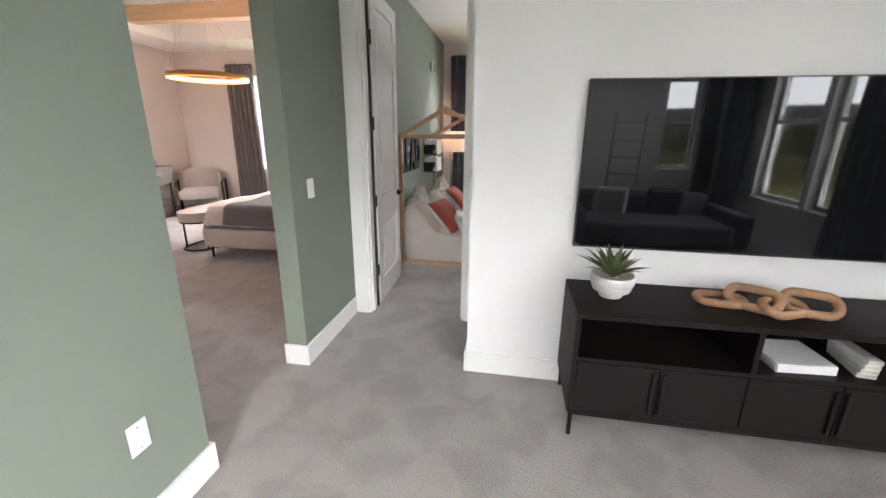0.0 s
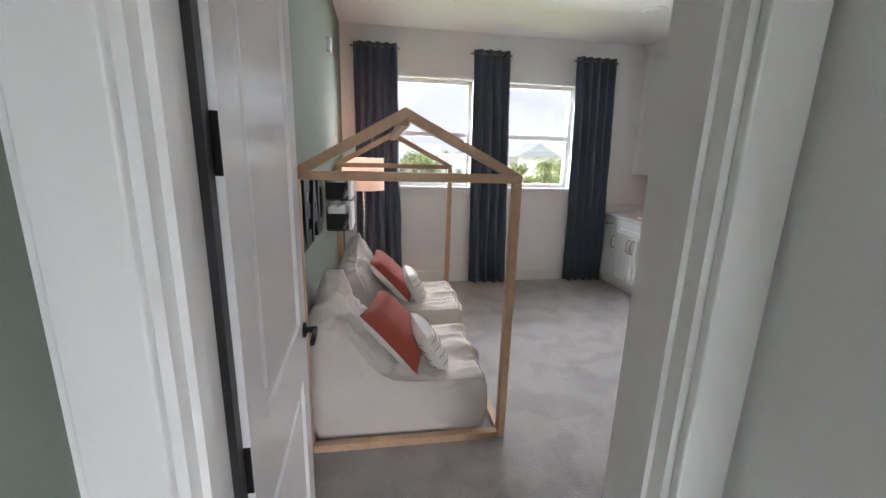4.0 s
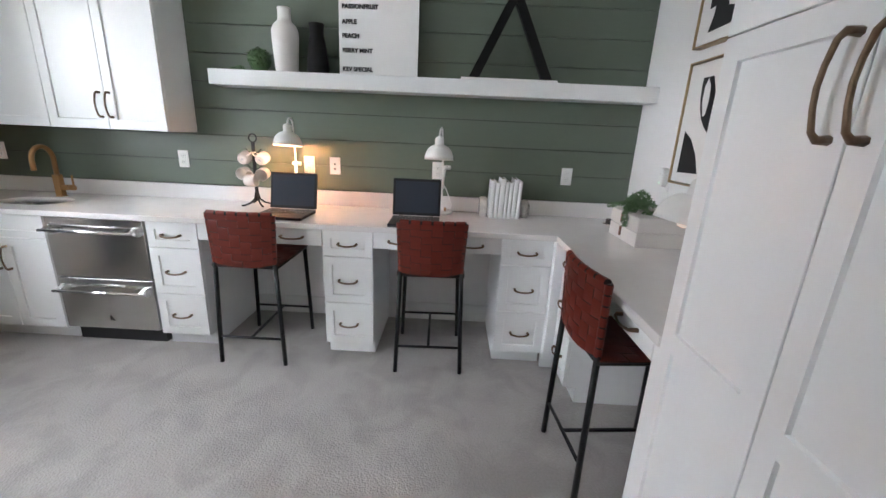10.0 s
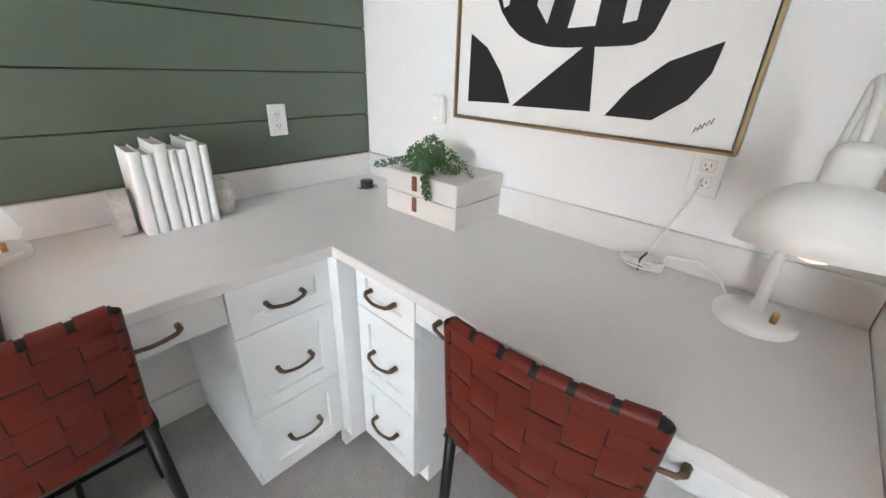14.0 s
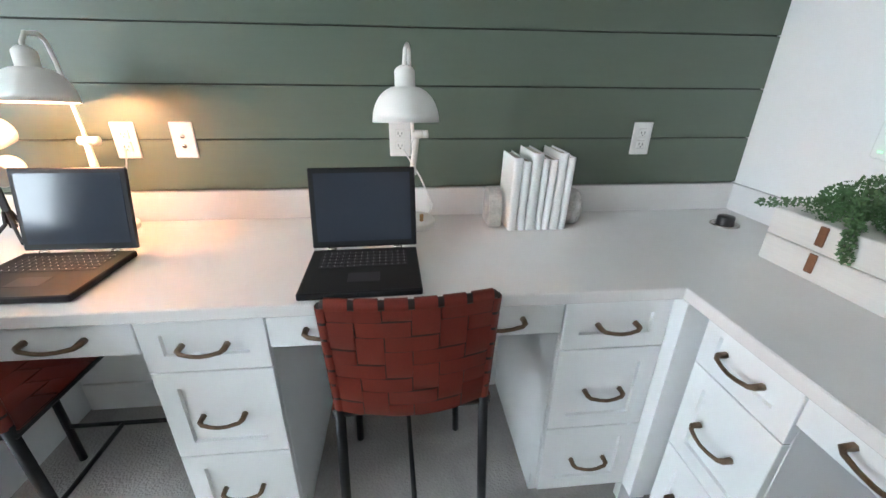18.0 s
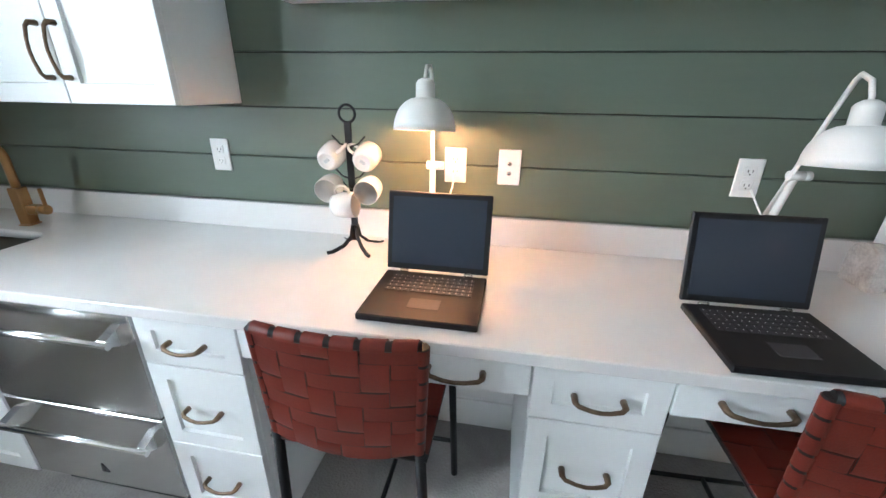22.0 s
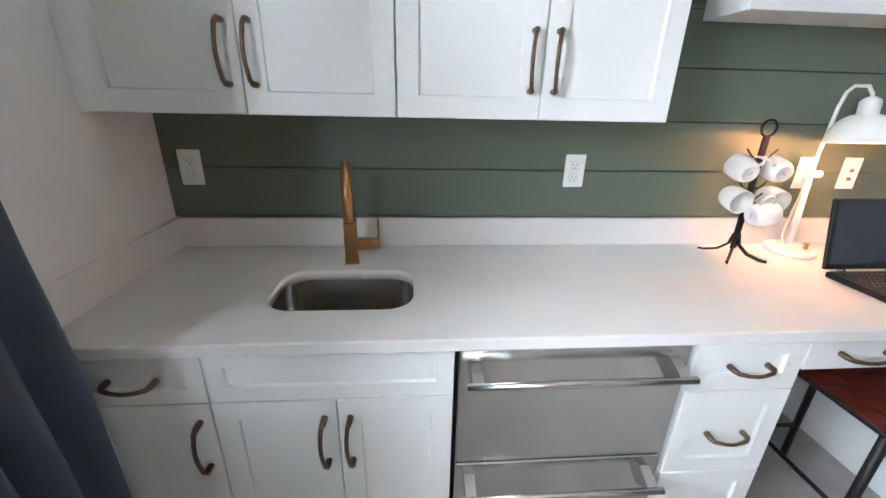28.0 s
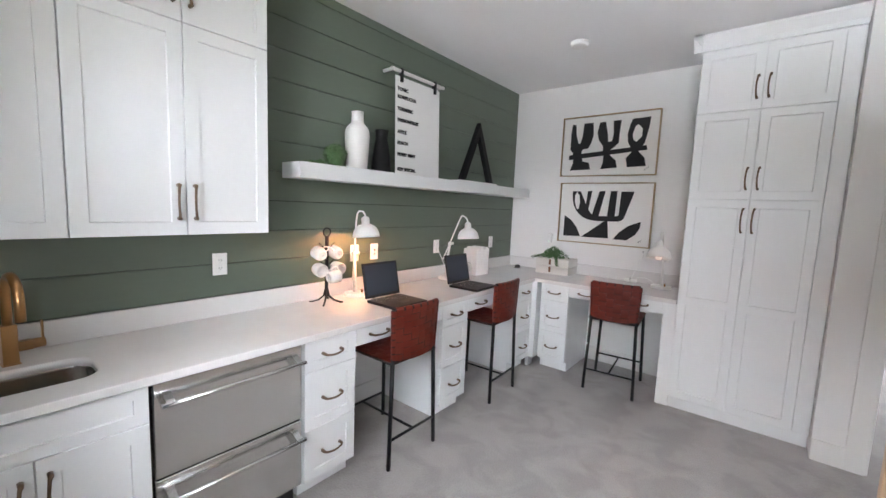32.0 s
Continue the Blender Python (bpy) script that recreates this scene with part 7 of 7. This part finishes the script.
# ---- outdoors ----
GZ = -3.3
structure("ground", bbox(-900, 900, -900, 900, GZ - 1, GZ), GRASS, "mown grass reaching the horizon", "grass")
bm = bmesh.new()
sheet(bm, lambda u, v: Vector((-34 + 40 * u + 2 * math.sin(v * 9), 20 + 24 * v + 2.5 * math.sin(u * 7) + 2 * noise.noise(Vector((u * 5, v * 5, 2))), GZ + 0.02)), 30, 20)
structure("path", bm, SAND, "pale sandy lot in the grass", "sand")
bm = bmesh.new()
sheet(bm, lambda u, v: Vector((2 + 70 * u, 60 + 1.6 * v + 3 * u, GZ + 0.03)), 20, 2)
structure("pavement", bm, SAND, "pale footpath across the lawn", "path")


def crown_mesh(seed, n=900, spread=(2.2, 2.2, 1.5)):
    rnd = random.Random(seed)
    bm = bmesh.new()
    lobes = [Vector((rnd.gauss(0, 0.5) * spread[0], rnd.gauss(0, 0.5) * spread[1], rnd.uniform(-0.4, 0.6) * spread[2])) for _ in range(9)]
    for _ in range(n):
        c = rnd.choice(lobes)
        d = Vector((rnd.gauss(0, 1), rnd.gauss(0, 1), rnd.gauss(0, 1))).normalized()
        p = c + d * rnd.uniform(0.5, 1.15)
        u = d.orthogonal().normalized()
        u.rotate(Matrix.Rotation(rnd.uniform(0, 6.28), 3, d))
        w = d.cross(u)
        s = rnd.uniform(0.10, 0.26)
        bm.faces.new([bm.verts.new(x) for x in (p - u * s, p + w * s * 0.6, p + u * s, p - w * s * 0.6)])
    return mesh_of("crown", bm, TREE)


def trunk_mesh(h, r, limbs=5, seed=1):
    rnd = random.Random(seed)
    bm = tube(bmesh.new(), [(0, 0, 0), (0.1, 0, h * 0.5), (0, 0.08, h)], r, 8, radii=[r * 1.3, r, r * 0.6])
    for k in range(limbs):
        a = 6.28 * k / limbs + rnd.random()
        z = h * rnd.uniform(0.6, 0.95)
        tube(bm, [(0, 0, z), (0.6 * math.cos(a), 0.6 * math.sin(a), z + 0.5), (1.3 * math.cos(a), 1.3 * math.sin(a), z + 1.1)], r * 0.4, 6, radii=[r * 0.5, r * 0.35, r * 0.15])
    return mesh_of("trunk", bm, BARK)


CROWNS = [crown_mesh(s) for s in (11, 12, 13)]
BUSHES = [crown_mesh(s, 500, (2.4, 2.4, 0.6)) for s in (21, 22)]
TRUNK = trunk_mesh(2.6, 0.16)
rnd = random.Random(4)


def tree(x, y, s, k):
    ob = thing("tree", "leafy green tree beyond the windows", "tree", Matrix.Translation((x, y, GZ)) @ Matrix.Rotation(k * 1.3, 4, "Z") @ Matrix.Scale(s, 4), "trees")
    part("trunk", TRUNK, None, ob)
    part("crown", CROWNS[k % 3], None, ob, at=pose(0, 0, 3.3))


def bush(x, y, s, k):
    ob = thing("bush", "low green shrub in the grass", "bush", Matrix.Translation((x, y, GZ + 0.4 * s)) @ Matrix.Rotation(k * 2.1, 4, "Z") @ Matrix.Scale(s, 4), "shrubs")
    part("leaves", BUSHES[k % 2], None, ob)


def palm_parts():
    bm = tube(bmesh.new(), [(0, 0, 0), (0.12, 0, 1.6), (0.1, 0.05, 3.3)], 0.16, 8, radii=[0.22, 0.17, 0.14])
    trunk = mesh_of("trunk", bm, BARK)
    rn = random.Random(9)
    bm = bmesh.new()
    for k in range(30):
        a, el = 2.399 * k, radians(72 - 3.7 * k)
        d = Vector((math.cos(a), math.sin(a), 0))
        p = Vector((0.1, 0.05, 3.3))
        side = Vector((-d.y, d.x, 0))
        for j in range(24):
            e = el - 0.065 * j
            p = p + (d * math.cos(e) + Vector((0, 0, math.sin(e)))) * 0.065
            for s in (-1, 1):
                q = p + side * s * 0.46 * (1 - (j / 26) ** 2) + d * 0.18 + Vector((0, 0, -0.12 - 0.05 * rn.random()))
                bm.faces.new([bm.verts.new(x) for x in (p, p + d * 0.034, q)])
    return trunk, mesh_of("fronds", bm, TREE)


PTRUNK, PFROND = palm_parts()


def palm(x, y, s, k):
    ob = thing("palm", "cabbage palm with a rounded head of fronds", "palm", Matrix.Translation((x, y, GZ)) @ Matrix.Rotation(k * 1.7, 4, "Z") @ Matrix.Scale(s, 4), "palms")
    part("trunk", PTRUNK, None, ob)
    part("fronds", PFROND, None, ob)


def house(x, y, w, d, h, label, rz=0):
    ob = thing("house", label, "house", pose(x, y, GZ, 0, 0, rz), "distant houses")
    part("wall", bbox(-w / 2, w / 2, -d / 2, d / 2, 0, h), SIDING, ob)
    bm = extrude_shape(bmesh.new(), [Vector((-w / 2 - 0.4, -d / 2 - 0.4, h)), Vector((-w / 2 - 0.4, d / 2 + 0.4, h)), Vector((-w / 2 - 0.4, 0, h + d * 0.32))], (w + 0.8, 0, 0))
    part("roof", bm, ROOFING, ob)
    for k in range(int(w // 2.4)):
        for z in (0.9, 3.6):
            if z + 1.4 < h:
                xx = -w / 2 + 1.2 + 2.4 * k
                wn_ = part("window", bbox(xx - 0.5, xx + 0.5, -d / 2 - 0.05, -d / 2, z, z + 1.4), TRIM, ob)
                part("pane", bbox(xx - 0.42, xx + 0.42, -d / 2 - 0.07, -d / 2 - 0.05, z + 0.08, z + 1.32), PALEGLASS, wn_)
    for k in range(int(w // 1.8)):
        part("porch_post", bbox(-w / 2 + 0.3 + 1.8 * k, -w / 2 + 0.5 + 1.8 * k, -d / 2 - 1.8, -d / 2 - 1.6, 0, 2.6), TRIM, ob)
    part("porch_roof", bbox(-w / 2, w / 2, -d / 2 - 2.0, -d / 2, 2.6, 2.85), SIDING, ob)


house(14.8, 86, 7.4, 7, 3.2, "white house with a grey roof and a long porch")
house(7.0, 104, 13, 10, 4.6, "white house with a broad grey roof behind the trees")
house(22.5, 108, 7, 9, 5.6, "white house with a steep grey gable", 90)
house(36.0, 98, 9, 10, 5.2, "pale house with a steep grey gable", 90)
house(-26, 92, 16, 10, 3.6, "white house behind the trees")
for k, (x, y, s) in enumerate(((-24, 72, 1.2), (-17, 70, 1.1), (-9, 76, 1.15), (-4, 72, 1.1), (1.5, 70, 1.0), (4.6, 69, 1.15), (7.6, 71, 1.0), (-38, 76, 1.3), (44, 84, 1.2), (54, 80, 1.3), (24, 72, 0.85), (29, 70, 0.95), (34, 74, 0.9), (-52, 80, 1.4), (62, 90, 1.4), (-64, 92, 1.6))):
    tree(x, y, s, k)
for k in range(30):
    bush(rnd.uniform(7, 13), rnd.uniform(56, 66), rnd.uniform(0.45, 0.95), k)
for k in range(44):
    bush(-60 + 2.9 * k + rnd.uniform(-1, 1), rnd.uniform(76, 82), rnd.uniform(0.7, 1.15), k)
for k, (x, y, s) in enumerate(((14.2, 38.4, 0.95), (14.9, 39.1, 1.02), (17.7, 38.8, 1.12), (16.2, 43.0, 1.3), (20.5, 45.0, 1.15), (24, 50, 1.2), (-14, 58, 1.1))):
    palm(x, y, s, k)
# broken rocks at the edge of the sandy lot
rnd = random.Random(31)
for k in range(26):
    bm = bmesh.new()
    bmesh.ops.create_icosphere(bm, subdivisions=1, radius=1.0)
    for v in bm.verts:
        v.co *= rnd.uniform(0.7, 1.2)
    w = rnd.uniform(0.12, 0.34)
    bmesh.ops.scale(bm, vec=(w * 1.4, w, w * 0.7), verts=bm.verts[:])
    solid("rock", bm, SAND, "pale broken rock at the edge of the sandy lot", "rock", "rocks by the lawn", m=pose(rnd.uniform(-2.5, 2.2), rnd.uniform(39.5, 42.5), GZ + w * 0.4, 0, 0, rnd.uniform(0, 360)))
for k, (x, y, s) in enumerate(((40, -60, 1.5), (20, -64, 1.4), (62, -8, 1.3), (66, 12, 1.4), (58, -32, 1.3), (-20, -60, 1.6))):
    tree(x, y, s, k)
for k, (x, y, s) in enumerate(((24, -9, 1.9), (27, -15, 2.1), (34, -14, 2.2))):
    palm(x, y, s, k)
tagged(solid("far_woods", leafy(bmesh.new(), (0, 0, 0), 10, 1, 1, 1, 1), TREE, "far line of woods along the horizon", "woods", kind="stuff"), kind="stuff")
far = bpy.data.objects["far_woods"]
bm = bmesh.new()
rnd = random.Random(14)
for k in range(15000):
    a = rnd.uniform(0, 2 * math.pi)
    r = rnd.uniform(120, 150)
    p = Vector((r * math.cos(a), r * math.sin(a), GZ + min(1.7, abs(rnd.gauss(0, 1))) * (2.6 + 1.2 * math.sin(9 * a) + 0.8 * math.sin(23 * a)) + 0.2))
    d = Vector((-math.sin(a), math.cos(a), 0))
    s = rnd.uniform(0.25, 0.75)
    bm.faces.new([bm.verts.new(p + x) for x in (d * -s, Vector((0, 0, -s * 0.6)), d * s, Vector((0, 0, s * 0.9)))])
far.data = mesh_of("far_woods", bm, TREE)
